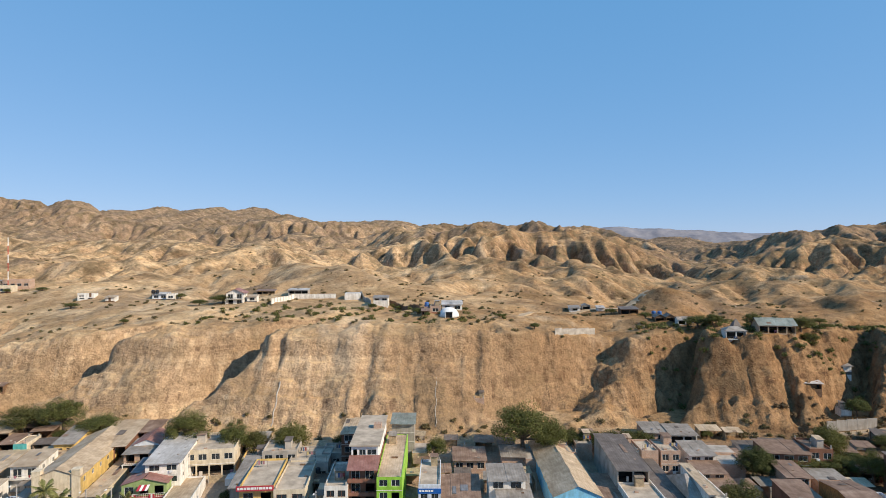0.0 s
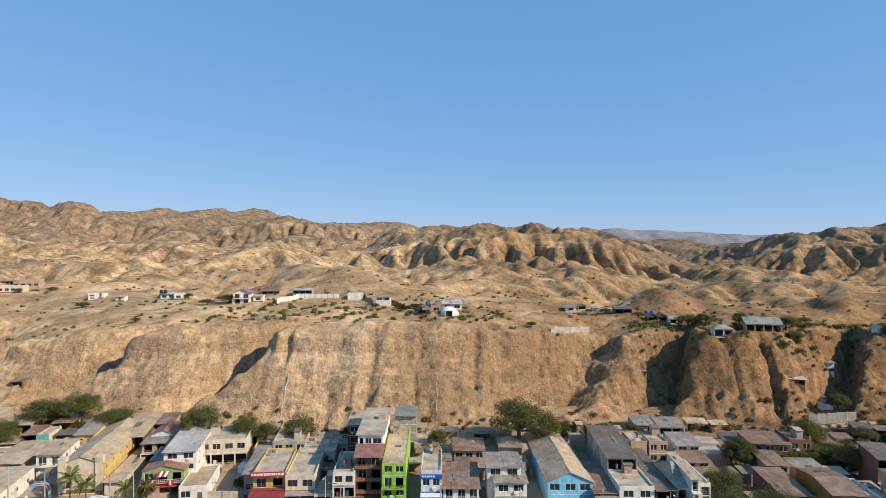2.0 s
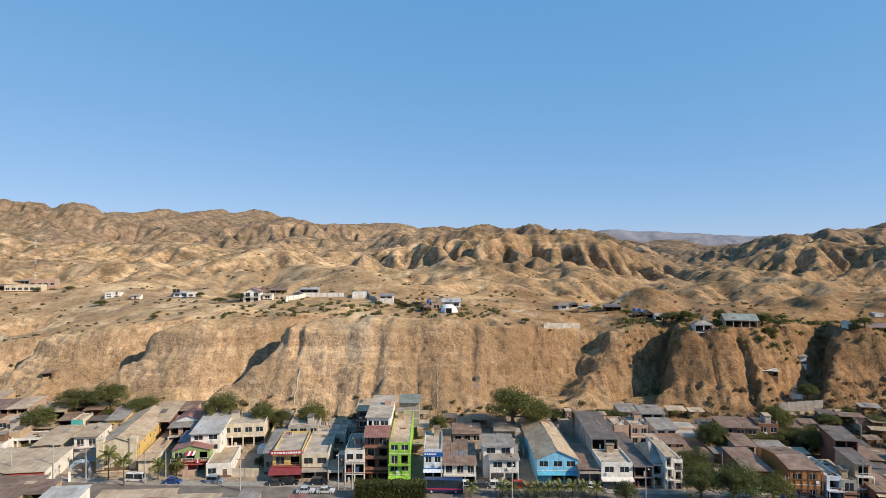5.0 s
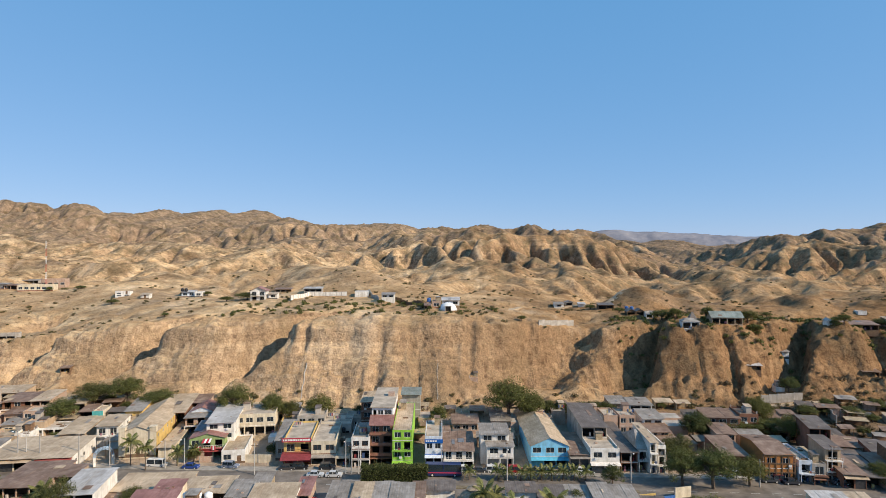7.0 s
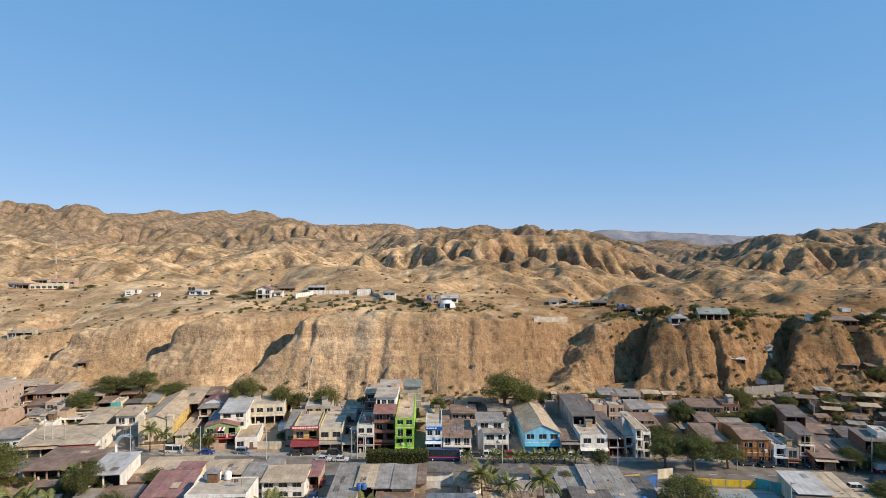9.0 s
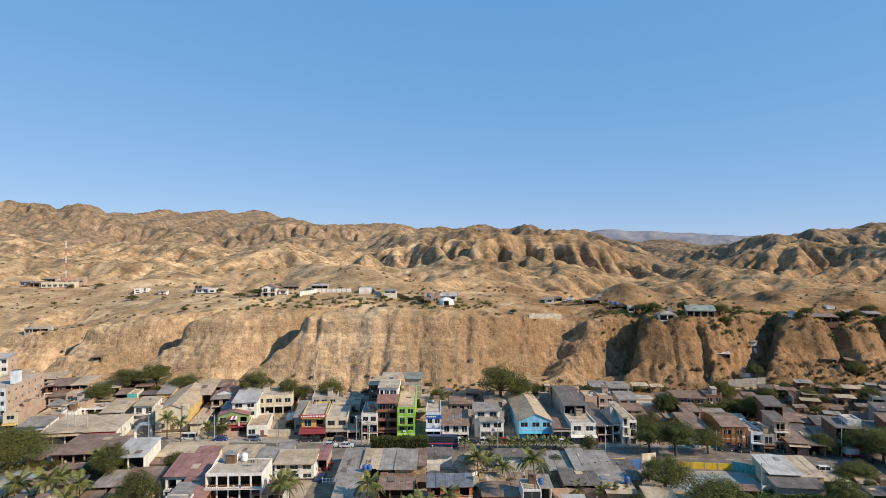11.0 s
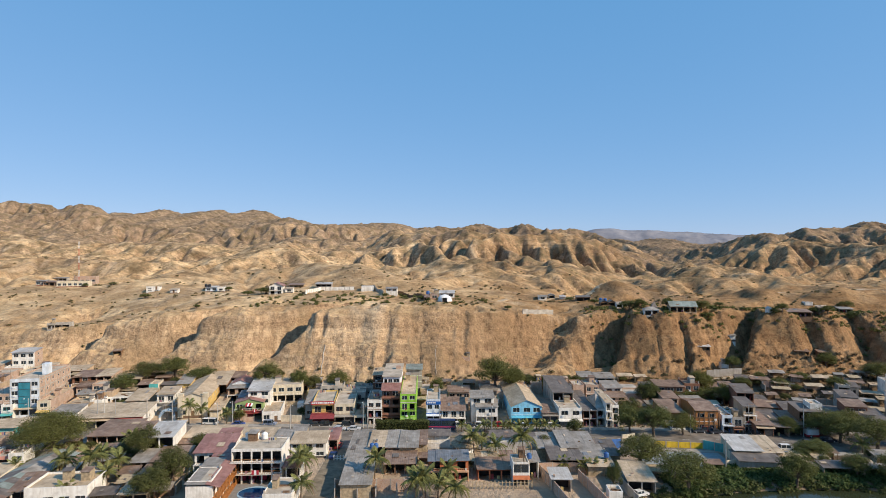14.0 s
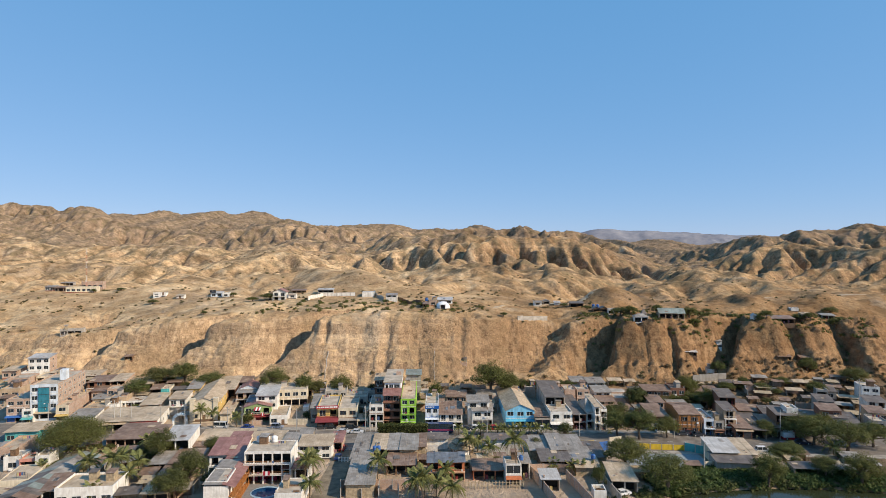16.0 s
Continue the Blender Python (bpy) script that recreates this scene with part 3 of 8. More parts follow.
def mat_leaf(name, dark, light):
    n = Nodes(name)
    geo = n.add("ShaderNodeNewGeometry")
    info = n.add("ShaderNodeObjectInfo")
    c = n.ramp(geo.outputs["Random Per Island"], [(0.0, dark), (0.6, tuple((x + y) / 2 for x, y in zip(dark, light))), (1.0, light)])
    c = n.mix(n.math("MULTIPLY", info.outputs["Random"], 0.25), c, (light[0] * 1.2, light[1] * 0.85, light[2] * 0.7))
    n.done(c, 0.7, 0, 0.2)
    tr = n.add("ShaderNodeBsdfTranslucent")
    n.link(c, tr.inputs[0])
    mx = n.add("ShaderNodeMixShader")
    mx.inputs[0].default_value = 0.25
    n.link(n.bsdf.outputs[0], mx.inputs[1])
    n.link(tr.outputs[0], mx.inputs[2])
    n.link(mx.outputs[0], n.out.inputs[0])
    return n.mat


def mat_glass():
    n = Nodes("window_glass")
    n.bsdf.inputs["Transmission Weight"].default_value = 0.55
    return n.done((0.05, 0.07, 0.085, 1.0), 0.06, 0, 0.6)


GLASS = mat_glass()
BRICK = mat_brick()
CONCRETE = mat_plain("weathered_concrete", (0.42, 0.375, 0.32), 0.9, 0, 0.35, 0.4)
ROOF_SLAB = mat_plain("dusty_roof_slab", (0.47, 0.39, 0.30), 0.92, 0, 0.35, 0.35)
TIN = mat_metal_roof("galvanised_sheet", (0.25, 0.225, 0.195), (0.35, 0.32, 0.285), (0.45, 0.415, 0.37))
TAN_TIN = mat_metal_roof("dusty_tan_sheet", (0.46, 0.355, 0.24), (0.60, 0.475, 0.33), (0.70, 0.57, 0.42))
RUST_TIN = mat_metal_roof("rusty_sheet", (0.20, 0.125, 0.085), (0.29, 0.195, 0.14), (0.40, 0.30, 0.23))
RED_TIN = mat_metal_roof("red_sheet", (0.27, 0.13, 0.11), (0.37, 0.19, 0.165), (0.44, 0.26, 0.23))
BLUE_TIN = mat_metal_roof("slate_blue_sheet", (0.14, 0.16, 0.185), (0.19, 0.21, 0.24), (0.27, 0.28, 0.30))
DARK_TIN = mat_metal_roof("dark_grey_sheet", (0.125, 0.105, 0.092), (0.18, 0.152, 0.132), (0.25, 0.215, 0.185))
WHITE_TIN = mat_metal_roof("pale_sheet", (0.47, 0.455, 0.435), (0.57, 0.555, 0.535), (0.66, 0.645, 0.625))
GREEN_TIN = mat_metal_roof("grey_green_sheet", (0.22, 0.27, 0.25), (0.30, 0.35, 0.32), (0.38, 0.40, 0.37))
THATCH = mat_plain("dry_palm_thatch", (0.36, 0.28, 0.19), 0.95, 0, 0.45, 1.6)
TIMBER = mat_plain("weathered_timber", (0.20, 0.12, 0.07), 0.85, 0, 0.4, 2.0)
ORANGE_WOOD = mat_plain("varnished_timber", (0.42, 0.17, 0.05), 0.6, 0, 0.35, 2.0)
WHITE = mat_plain("white_paint", (0.74, 0.73, 0.70), 0.7, 0, 0.15, 0.8)
# near-black colour standing in for shade inside rooms, doorway and hedge
SHADE_DARK = mat_plain("interior_shade_tone", (0.045, 0.04, 0.036), 0.9, 0, 0.4, 0.7)
STEEL = mat_plain("dark_steel", (0.10, 0.10, 0.105), 0.5, 0.6, 0.3, 2.0)
CANE = mat_plain("cane_matting", (0.40, 0.31, 0.20), 0.95, 0, 0.4, 1.3)
ROOFS = {"tin": TIN, "tan": TAN_TIN, "rust": RUST_TIN, "red": RED_TIN, "blue": BLUE_TIN, "white": WHITE_TIN, "green": GREEN_TIN, "dark": DARK_TIN}
WALLS = {
    "white": (234, 230, 222), "cream": (220, 206, 180), "grey": (168, 160, 150), "bluewhite": (216, 224, 232), "yellow": (216, 184, 112), "tan": (188, 164, 136),
    "teal": (84, 172, 170), "blue": (136, 204, 236), "royal": (48, 104, 176), "lime": (154, 204, 74), "brown": (134, 94, 74), "pink": (214, 150, 132),
    "orange": (190, 114, 76), "red": (168, 74, 70), "magenta": (196, 60, 96), "peach": (222, 178, 142), "green": (150, 172, 112), "violet": (120, 110, 170), "cyan": (92, 184, 214),
}


def wall_mat(key):
    return {"brick": BRICK, "concrete": CONCRETE, "cane": CANE, "wood": TIMBER, "owood": ORANGE_WOOD}.get(key) or paint(*WALLS[key])


# ---- houses ----
CLOTHS = [(214, 206, 198), (150, 60, 62), (70, 96, 140), (196, 176, 120), (92, 92, 96), (168, 120, 130)]


def clutter(ob, x0, x1, d, h, roof, front, rnd, parapet):
    """What gathers on roofs and fronts: starter bars, brick piles, washing, planks, half-built rooms, air units."""
    w = x1 - x0
    if roof == "flat":
        for _ in range(rnd.choice((1, 2, 2, 3))):
            cx, cy = rnd.uniform(x0 + 0.6, x1 - 1.4), rnd.uniform(1.0, max(1.2, d - 2.0))
            k = rnd.random()
            if k < 0.3:
                part("brick_pile", Shape().box(cx, cy, h, cx + 0.8, cy + 0.45, h + 0.3), BRICK, ob)
            elif k < 0.6:
                hw, hd = min(rnd.uniform(1.2, 2.4), w * 0.4), min(rnd.uniform(1.5, 2.8), d * 0.4)
                part("roof_room", Shape().box(cx, cy, h, cx + hw, cy + hd, h + 2.1), rnd.choice((BRICK, CANE, CONCRETE, TIMBER)), ob)
                part("roof_room_cover", Shape().slab([(cx - 0.2, cy - 0.3, h + 2.16), (cx + hw + 0.2, cy - 0.3, h + 2.16), (cx + hw + 0.2, cy + hd + 0.2, h + 2.4), (cx - 0.2, cy + hd + 0.2, h + 2.4)], 0.04), rnd.choice((TIN, RUST_TIN, DARK_TIN, TAN_TIN)), ob)
            elif k < 0.8 and d > 4:
                part("washing_line", Shape().tube([(cx, cy, h), (cx, cy, h + 1.7)], [0.03, 0.03], 4).tube([(cx + 2.2, cy, h), (cx + 2.2, cy, h + 1.7)], [0.03, 0.03], 4).box(cx, cy - 0.01, h + 1.66, cx + 2.2, cy + 0.01, h + 1.69), STEEL, ob)
                for i in range(4):
                    part("washing", Shape().box(cx + 0.1 + i * 0.52, cy - 0.02, h + rnd.uniform(0.7, 1.0), cx + 0.52 + i * 0.52, cy + 0.01, h + 1.66), paint(*rnd.choice(CLOTHS)), ob)
            else:
                part("timber_block", Shape().box(cx, cy, h, cx + rnd.uniform(1, 2.4), cy + 0.5, h + 0.3), TIMBER, ob)
        for cx in (x0 + 0.34, x1 - 0.36):
            if rnd.random() < 0.6:
                for a in (0, 0.12):
                    part("starter_bar", Shape().box(cx + a - 0.06, 0.33, h + 0.2, cx + a - 0.03, 0.36, h + parapet + rnd.uniform(0.9, 1.5)), STEEL, ob)
    elif roof in ("mono", "ridge", "gable") and rnd.random() < 0.5:
        for _ in range(rnd.choice((1, 2))):
            cx, cy = rnd.uniform(x0 + 0.3, x1 - 0.8), rnd.uniform(0.4, d * 0.4)
            part("roof_weight", Shape().box(cx, cy, h + 0.05, cx + 0.5, cy + 0.3, h + 0.42), rnd.choice((BRICK, TIMBER, CONCRETE)), ob)
    for k, c in enumerate(front):
        z = k * h / len(front)
        if c == "w" and rnd.random() < 0.3:
            cx = rnd.uniform(x0 + 0.2, x1 - 1.0)
            part("air_unit", Shape().box(cx, -0.35, z + 0.4, cx + 0.75, -0.003, z + 0.95), WHITE, ob)
        if c in "bv" and rnd.random() < 0.6:
            for _ in range(2):
                cx = rnd.uniform(x0 + 0.2, x1 - 0.8)
                part("washing", Shape().box(cx, -1.26, z + 0.35, cx + rnd.uniform(0.3, 0.6), -1.235, z + 0.98), paint(*rnd.choice(CLOTHS)), ob)
        if c in "os":
            for _ in range(2):
                cx = rnd.uniform(x0 + 0.3, x1 - 1.0)
                part("crate", Shape().box(cx, 0.6, z + 0.02, cx + rnd.uniform(0.3, 0.8), 1.1, z + rnd.uniform(0.5, 1.4)), paint(*rnd.choice(CLOTHS)), ob)

def pierced(w, h, holes, t=0.2):
    """A wall in the plane y = 0 to t, x = 0 to w, with rectangular openings (x0, z0, x1, z1)."""
    s = Shape()
    xs = sorted({0.0, w, *[a for o in holes for a in (o[0], o[2])]})
    zs = sorted({0.0, h, *[a for o in holes for a in (o[1], o[3])]})
    for z0, z1 in zip(zs, zs[1:]):
        run = None
        for x0, x1 in zip(xs, xs[1:]):
            cx, cz = (x0 + x1) / 2, (z0 + z1) / 2
            solid = not any(o[0] < cx < o[2] and o[1] < cz < o[3] for o in holes)
            if solid:
                run = (run[0], x1) if run else (x0, x1)
            if run and (not solid or x1 == xs[-1]):
                s.box(run[0], 0, z0, run[1], t, z1)
                run = None
    return s


PANES = {}


def window(parent, m, w, h, frame_mat):
    """A framed window with its pane and one mullion, in the wall's opening."""
    key = (round(w, 1), round(h, 1), frame_mat.name)
    if key not in PANES:
        b = 0.07
        f = Shape().box(0, 0, 0, w, 0.08, b).box(0, 0, h - b, w, 0.08, h).box(0, 0, b, b, 0.08, h - b).box(w - b, 0, b, w, 0.08, h - b)
        f.box(w / 2 - 0.03, 0, b, w / 2 + 0.03, 0.08, h - b)
        PANES[key] = (f.mesh("window", frame_mat), Shape().box(b, 0.03, b, w - b, 0.045, h - b).mesh("pane", GLASS))
    f, p = PANES[key]
    o = part("window", f, None, parent)
    o.matrix_local = m
    part("pane", p, None, o)


def railing(w, h=0.95, gap=0.45):
    s = Shape().box(0, 0, h - 0.06, w, 0.06, h).box(0, 0.01, 0.08, w, 0.05, 0.12)
    k = max(2, int(w / gap))
    for i in range(k + 1):
        x = (w - 0.04) * i / k
        s.box(x, 0.01, 0.12, x + 0.04, 0.05, h - 0.06)
    return s


def sheets(parent, quad, mat, pitch_w=2.3, jitter=0.05, seed=0):
    """Roofing sheets side by side over the quad a, b (front edge), c, d (back edge)."""
    rnd = random.Random(seed)
    a, b, c, d = [Vector(q) for q in quad]
    k = max(1, round((b - a).length / pitch_w))
    for i in range(k):
        f0, f1 = i / k, (i + 1) / k + (0.02 if i < k - 1 else 0)
        dz = Vector((0, 0, rnd.uniform(-jitter, jitter) + 0.012 * (i % 2)))
        e0, e1 = rnd.uniform(-0.12, 0.12), rnd.uniform(-0.15, 0.15)
        way = (d - a).normalized()
        q = [a.lerp(b, f0) + dz - way * e0, a.lerp(b, f1) + dz - way * e0, d.lerp(c, f1) + dz + way * e1, d.lerp(c, f0) + dz + way * e1]
        part("roof_sheet", Shape().slab(q, 0.05), mat, parent)
    for _ in range(rnd.choice((0, 0, 1, 1, 2))):
        u0, v0 = rnd.uniform(0.05, 0.7), rnd.uniform(0.05, 0.7)
        u1, v1 = u0 + rnd.uniform(0.08, 0.22), v0 + rnd.uniform(0.1, 0.25)
        at = lambda p, q_: a.lerp(b, p).lerp(d.lerp(c, p), q_) + Vector((0, 0, jitter + 0.07))
        part("roof_patch", Shape().slab([at(u0, v0), at(u1, v0), at(u1, v1), at(u0, v1)], 0.03), rnd.choice((TIN, RUST_TIN, TAN_TIN, DARK_TIN, BLUE_TIN)), parent, "odd sheet laid over the roof")


HOUSE_N = [0]
FOOTPRINTS = []


def house(x, y, rz, w, d, h, front="w", wall="white", roof="flat", cover="tin", label="", side="", trim="white", over=0.35, rise=0.6,
          bays=0, side_wall="", parapet=0.45, base=None, name="house", category="house", gap=0.0, accent="", rail="", open_bays=()):
    """A house whose front faces -y. front: one letter a storey from the ground up: w windows, b balcony, o open bays, s shop, g glass, x blank, d door and windows.
    roof: flat, mono (falls to the front), back (falls to the back), gable (ridge to the back), ridge (ridge along the front), hip, none."""
    HOUSE_N[0] += 1
    seed = HOUSE_N[0]
    rnd = random.Random(seed)
    z = ground_z(x, y + d * 0.3) if base is None else base
    ob = thing(name, pose(x, y, z - 0.05, 0, 0, rz), label, category)
    wm, tm = wall_mat(wall), wall_mat(trim)
    sm = wall_mat(side_wall) if side_wall else wm
    am = wall_mat(accent) if accent else tm
    rm = wall_mat(rail) if rail else rnd.choice((am, STEEL, TIMBER, am))
    FOOTPRINTS.append((x, y, rz, w, d))
    x0, x1 = -w / 2, w / 2
    n = len(front)
    st = h / n
    foot = 2.5
    nb = bays or max(1, round(w / 3.2))
    holes, todo = [], []
    for k, c in enumerate(front):
        zb = k * st
        bw = w / nb
        for i in range(nb):
            cx = bw * (i + 0.5) + rnd.uniform(-0.1, 0.1)
            if c == "w" or (c == "d" and i != nb // 2):
                ww, wh = min(bw * 0.66, 2.3), min(1.5, st * 0.52)
                hole = (cx - ww / 2, zb + st * 0.30, cx + ww / 2, zb + st * 0.30 + wh)
                todo.append(("window", hole))
            elif c == "d":
                hole = (cx - 0.55, zb + 0.06, cx + 0.55, zb + 2.15)
                todo.append(("door", hole))
            elif c == "g":
                hole = (bw * i + 0.12, zb + 0.35, bw * (i + 1) - 0.12, zb + st - 0.25)
                todo.append(("window", hole))
            elif c == "b":
                ww = min(bw * 0.62, 2.2)
                hole = (cx - ww / 2, zb + 0.06, cx + ww / 2, zb + 2.15)
                todo.append(("window" if rnd.random() < 0.6 else "open", hole))
            elif c in "osv":
                hole = (bw * i + 0.18, zb + 0.05, bw * (i + 1) - 0.18, zb + st - 0.45)
                todo.append(("shutter" if c == "s" and rnd.random() < 0.45 else "open", hole))
            else:
                continue
            holes.append(hole)
    wh_ = h + (parapet if roof == "flat" else 0)
    fw = pierced(w, wh_, holes)
    fw.box(0, 0, -foot, w, 0.2, 0.0)
    fo = part("front_wall", fw, wm, ob)
    fo.location = (x0, 0, 0)
    for kind_, (a, b, c, e) in todo:
        m = pose(x0 + a, 0.06, b)
        if kind_ == "window":
            window(ob, m, c - a, e - b, tm)
        elif kind_ == "door":
            part("door", Shape().box(x0 + a, 0.08, b, x0 + c, 0.13, e), TIMBER, ob)
        elif kind_ == "shutter":
            s = Shape()
            for q in range(5):
                s.box(x0 + a, 0.08 + 0.01 * (q % 2), b + (e - b) * q / 5, x0 + c, 0.13, b + (e - b) * (q + 1) / 5)
            part("shutter", s, am if accent else STEEL, ob)
    if n > 1 and front[1] not in "bv":
        for k in range(1, n):
            part("string_course", Shape().box(x0 - 0.03, -0.07, k * st - 0.14, x1 + 0.03, -0.003, k * st), tm, ob)
    if wall not in ("cane", "wood", "owood") and rnd.random() < 0.6 and front[0] in "wxd":
        part("plinth", Shape().box(x0 - 0.02, -0.02, -0.4, x1 + 0.02, -0.003, 0.55), paint(*rnd.choice(((120, 96, 76), (150, 130, 110), (96, 88, 82), (140, 84, 62)))), ob)
    # sides and back
    for sx, nm in ((x0, "left"), (x1 - 0.2, "right")):
        hs = []
        if nm[0] in side:
            ks = max(1, int(d / 4.2))
            for k in range(n):
                for i in range(ks):
                    cy = d * (i + 0.5) / ks
                    hs.append((cy - 0.6, k * st + st * 0.38, cy + 0.6, k * st + st * 0.38 + 1.1))
        sw = pierced(d - 0.4, wh_, [(a - 0.2, b, c - 0.2, e) for a, b, c, e in hs])
        sw.box(0, 0, -foot, d - 0.4, 0.2, 0)
        so = part("side_wall", sw, sm, ob)
        so.matrix_local = pose(sx + 0.2, 0.2, 0, 0, 0, 90)
        for a, b, c, e in hs:
            window(ob, pose(sx + (0.14 if nm == "right" else 0.06), a, b, 0, 0, 90), c - a, e - b, tm)
    bw_ = part("back_wall", Shape().box(x0, d - 0.2, -foot, x1, d, wh_), sm, ob)
    # inner slabs and partition coloured near-black, as the rooms' shade
    for k in range(1, n + (1 if roof != "flat" else 0)):
        part("floor_slab", Shape().box(x0 + 0.21, 0.21, k * st - 0.15, x1 - 0.21, d - 0.21, k * st - 0.004), SHADE_DARK if k < n else CONCRETE, ob)
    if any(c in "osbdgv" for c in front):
        part("shade_partition", Shape().box(x0 + 0.21, min(3.5, d * 0.45), 0, x1 - 0.21, min(3.5, d * 0.45) + 0.12, h - 0.16), SHADE_DARK, ob)
    # balconies and shop awnings
    for k, c in enumerate(front):
        if c in "bv":
            bal = part("balcony", Shape().box(x0 - 0.1, -1.25, k * st - 0.14, x1 + 0.1, -0.003, k * st), am, ob)
            r = part("railing", railing(w + 0.1), rm, bal)
            r.location = (x0 - 0.05, -1.22, k * st)
            for cxx in (x0, x1 - 0.16):
                part("column", Shape().box(cxx, -1.2, (k - 1) * st if k else 0, cxx + 0.16, -1.04, k * st - 0.142), am, ob)
        elif c == "s":
            part("awning", Shape().slab([(x0 - 0.1, -1.5, st - 0.75), (x1 + 0.1, -1.5, st - 0.75), (x1 + 0.1, -0.003, st - 0.3), (x0 - 0.1, -0.003, st - 0.3)], 0.06),
                 am if accent else rnd.choice((TIN, TAN_TIN, RUST_TIN)), ob)
    # roof
    cm = ROOFS.get(cover, TIN)
    o = over
    if roof == "flat":
        part("roof_slab", Shape().box(x0 + 0.21, 0.21, h - 0.2, x1 - 0.21, d - 0.21, h), ROOF_SLAB if cover in ("tin", "slab") else cm, ob)
        if rnd.random() < 0.6:
            for cx, cy in ((x0 + 0.2, 0.25), (x1 - 0.5, 0.25), (x0 + 0.2, d - 0.6), (x1 - 0.5, d - 0.6)):
                part("column_stub", Shape().box(cx, cy, h, cx + 0.28, cy + 0.28, h + parapet + rnd.uniform(0.3, 0.9)), CONCRETE, ob)
    elif roof == "mono":
        sheets(ob, [(x0 - o, -o - 0.5, h + 0.06), (x1 + o, -o - 0.5, h + 0.06), (x1 + o, d + o, h + rise + 0.06), (x0 - o, d + o, h + rise + 0.06)], cm, seed=seed)
        part("gable_wall", Shape().face([(x1, 0, h), (x1, d, h), (x1, d, h + rise)]).face([(x0, d, h), (x0, 0, h), (x0, d, h + rise)]).face([(x1, d, h), (x0, d, h), (x0, d, h + rise), (x1, d, h + rise)]), sm, ob)
    elif roof == "back":
        sheets(ob, [(x0 - o, -o, h + rise + 0.06), (x1 + o, -o, h + rise + 0.06), (x1 + o, d + o, h + 0.06), (x0 - o, d + o, h + 0.06)], cm, seed=seed)
        part("gable_wall", Shape().box(x0, 0, h, x1, 0.2, h + rise), wm, ob)
    elif roof == "gable":
        r = h + rise
        for sgn in (-1, 1):
            e = sgn * (w / 2 + o)
            q = [(e, -o, h - 0.1), (0, -o, r + 0.08), (0, d + o, r + 0.08), (e, d + o, h - 0.1)] if sgn < 0 else [(0, -o, r + 0.08), (e, -o, h - 0.1), (e, d + o, h - 0.1), (0, d + o, r + 0.08)]
            # sheets run down the slope, one beside the other along the ridge
            q = [q[3], q[0], q[1], q[2]] if sgn < 0 else [q[1], q[2], q[3], q[0]]
            sheets(ob, q, cm, 3.0, 0.03, seed + sgn)
        for yy in (0.0, d - 0.2):
            g = Shape()
            g.v += [(x0, yy, h), (x1, yy, h), (0, yy, r), (x0, yy + 0.2, h), (x1, yy + 0.2, h), (0, yy + 0.2, r)]
            g.f += [(0, 1, 2), (5, 4, 3), (0, 3, 4, 1), (1, 4, 5, 2), (2, 5, 3, 0)]
            part("gable_wall", g, wm, ob)
    elif roof == "ridge":
        r, m_ = h + rise, d / 2
        sheets(ob, [(x0 - o, -o, h - 0.05), (x1 + o, -o, h - 0.05), (x1 + o, m_, r), (x0 - o, m_, r)], cm, seed=seed)
        sheets(ob, [(x1 + o, d + o, h - 0.05), (x0 - o, d + o, h - 0.05), (x0 - o, m_, r), (x1 + o, m_, r)], cm, seed=seed + 1)
        part("gable_wall", Shape().face([(x1, 0, h), (x1, d, h), (x1, m_, r)]).face([(x0, d, h), (x0, 0, h), (x0, m_, r)]), sm, ob)
    elif roof == "hip":
        r, m_ = h + rise, d / 2
        k = min(w / 2, m_) * 0.8
        A, B, C_, D_ = (x0 - o, -o, h), (x1 + o, -o, h), (x1 + o, d + o, h), (x0 - o, d + o, h)
        p, q = (x0 + k, m_, r), (x1 - k, m_, r)
        for face in ([A, B, q, p], [C_, D_, p, q], [B, C_, q], [D_, A, p]):
            part("roof_sheet", Shape().face(face).face([(a, b, c - 0.08) for a, b, c in reversed(face)]), cm, ob)
    if abs(y - 135) < 95:
        clutter(ob, x0, x1, d, h, roof, front, rnd, parapet)
    return ob


# ---- the town behind the street, from the left ----
house(-181.6, 183.1, 9, 8.7, 7.2, 9.3, "oww", "white", "mono", "white", "three-storey white house with pale sheet roof and open bays", side="r", side_wall="brick", rise=0.9)
house(-170.3, 178.8, 9, 6.1, 8.0, 3.4, "o", "white", "mono", "tan", "one-storey white house with dusty tan sheet roof and open bays")
house(-182.7, 179.1, 11, 7.3, 8.0, 3.4, "o", "white", "flat", "tin", "one-storey white house with flat roof and open bays")
house(-168.4, 172.0, 11, 12.5, 9.0, 3.4, "o", "cream", "flat", "tin", "one-storey cream house with flat roof and open bays")
house(-156.8, 174.0, 11, 13.4, 10.0, 3.0, "o", "tan", "mono", "tan", "one-storey tan house with dusty tan sheet roof and open bays")
house(-193.4, 181.2, 11, 6.2, 9.0, 3.8, "w", "brick", "mono", "tan", "one-storey bare brick house with dusty tan sheet roof")
house(-177.8, 164.4, 11, 7.8, 10.0, 4.8, "wx", "brick", "flat", "tin", "two-storey bare brick house with flat roof")
house(-175.0, 155.6, 11, 7.1, 10.0, 3.9, "w", "tan", "flat", "tin", "one-storey tan house with flat roof")
house(-156.1, 134.3, 11, 8.8, 14.0, 8.0, "sww", "brick", "flat", "tin", "three-storey bare brick house with flat roof and shops below", accent="royal")
house(-152.5, 133.2, 11, 3.7, 8.0, 4.8, "sw", "white", "flat", "tin", "two-storey white house with flat roof and shops below", trim="teal", accent="teal")
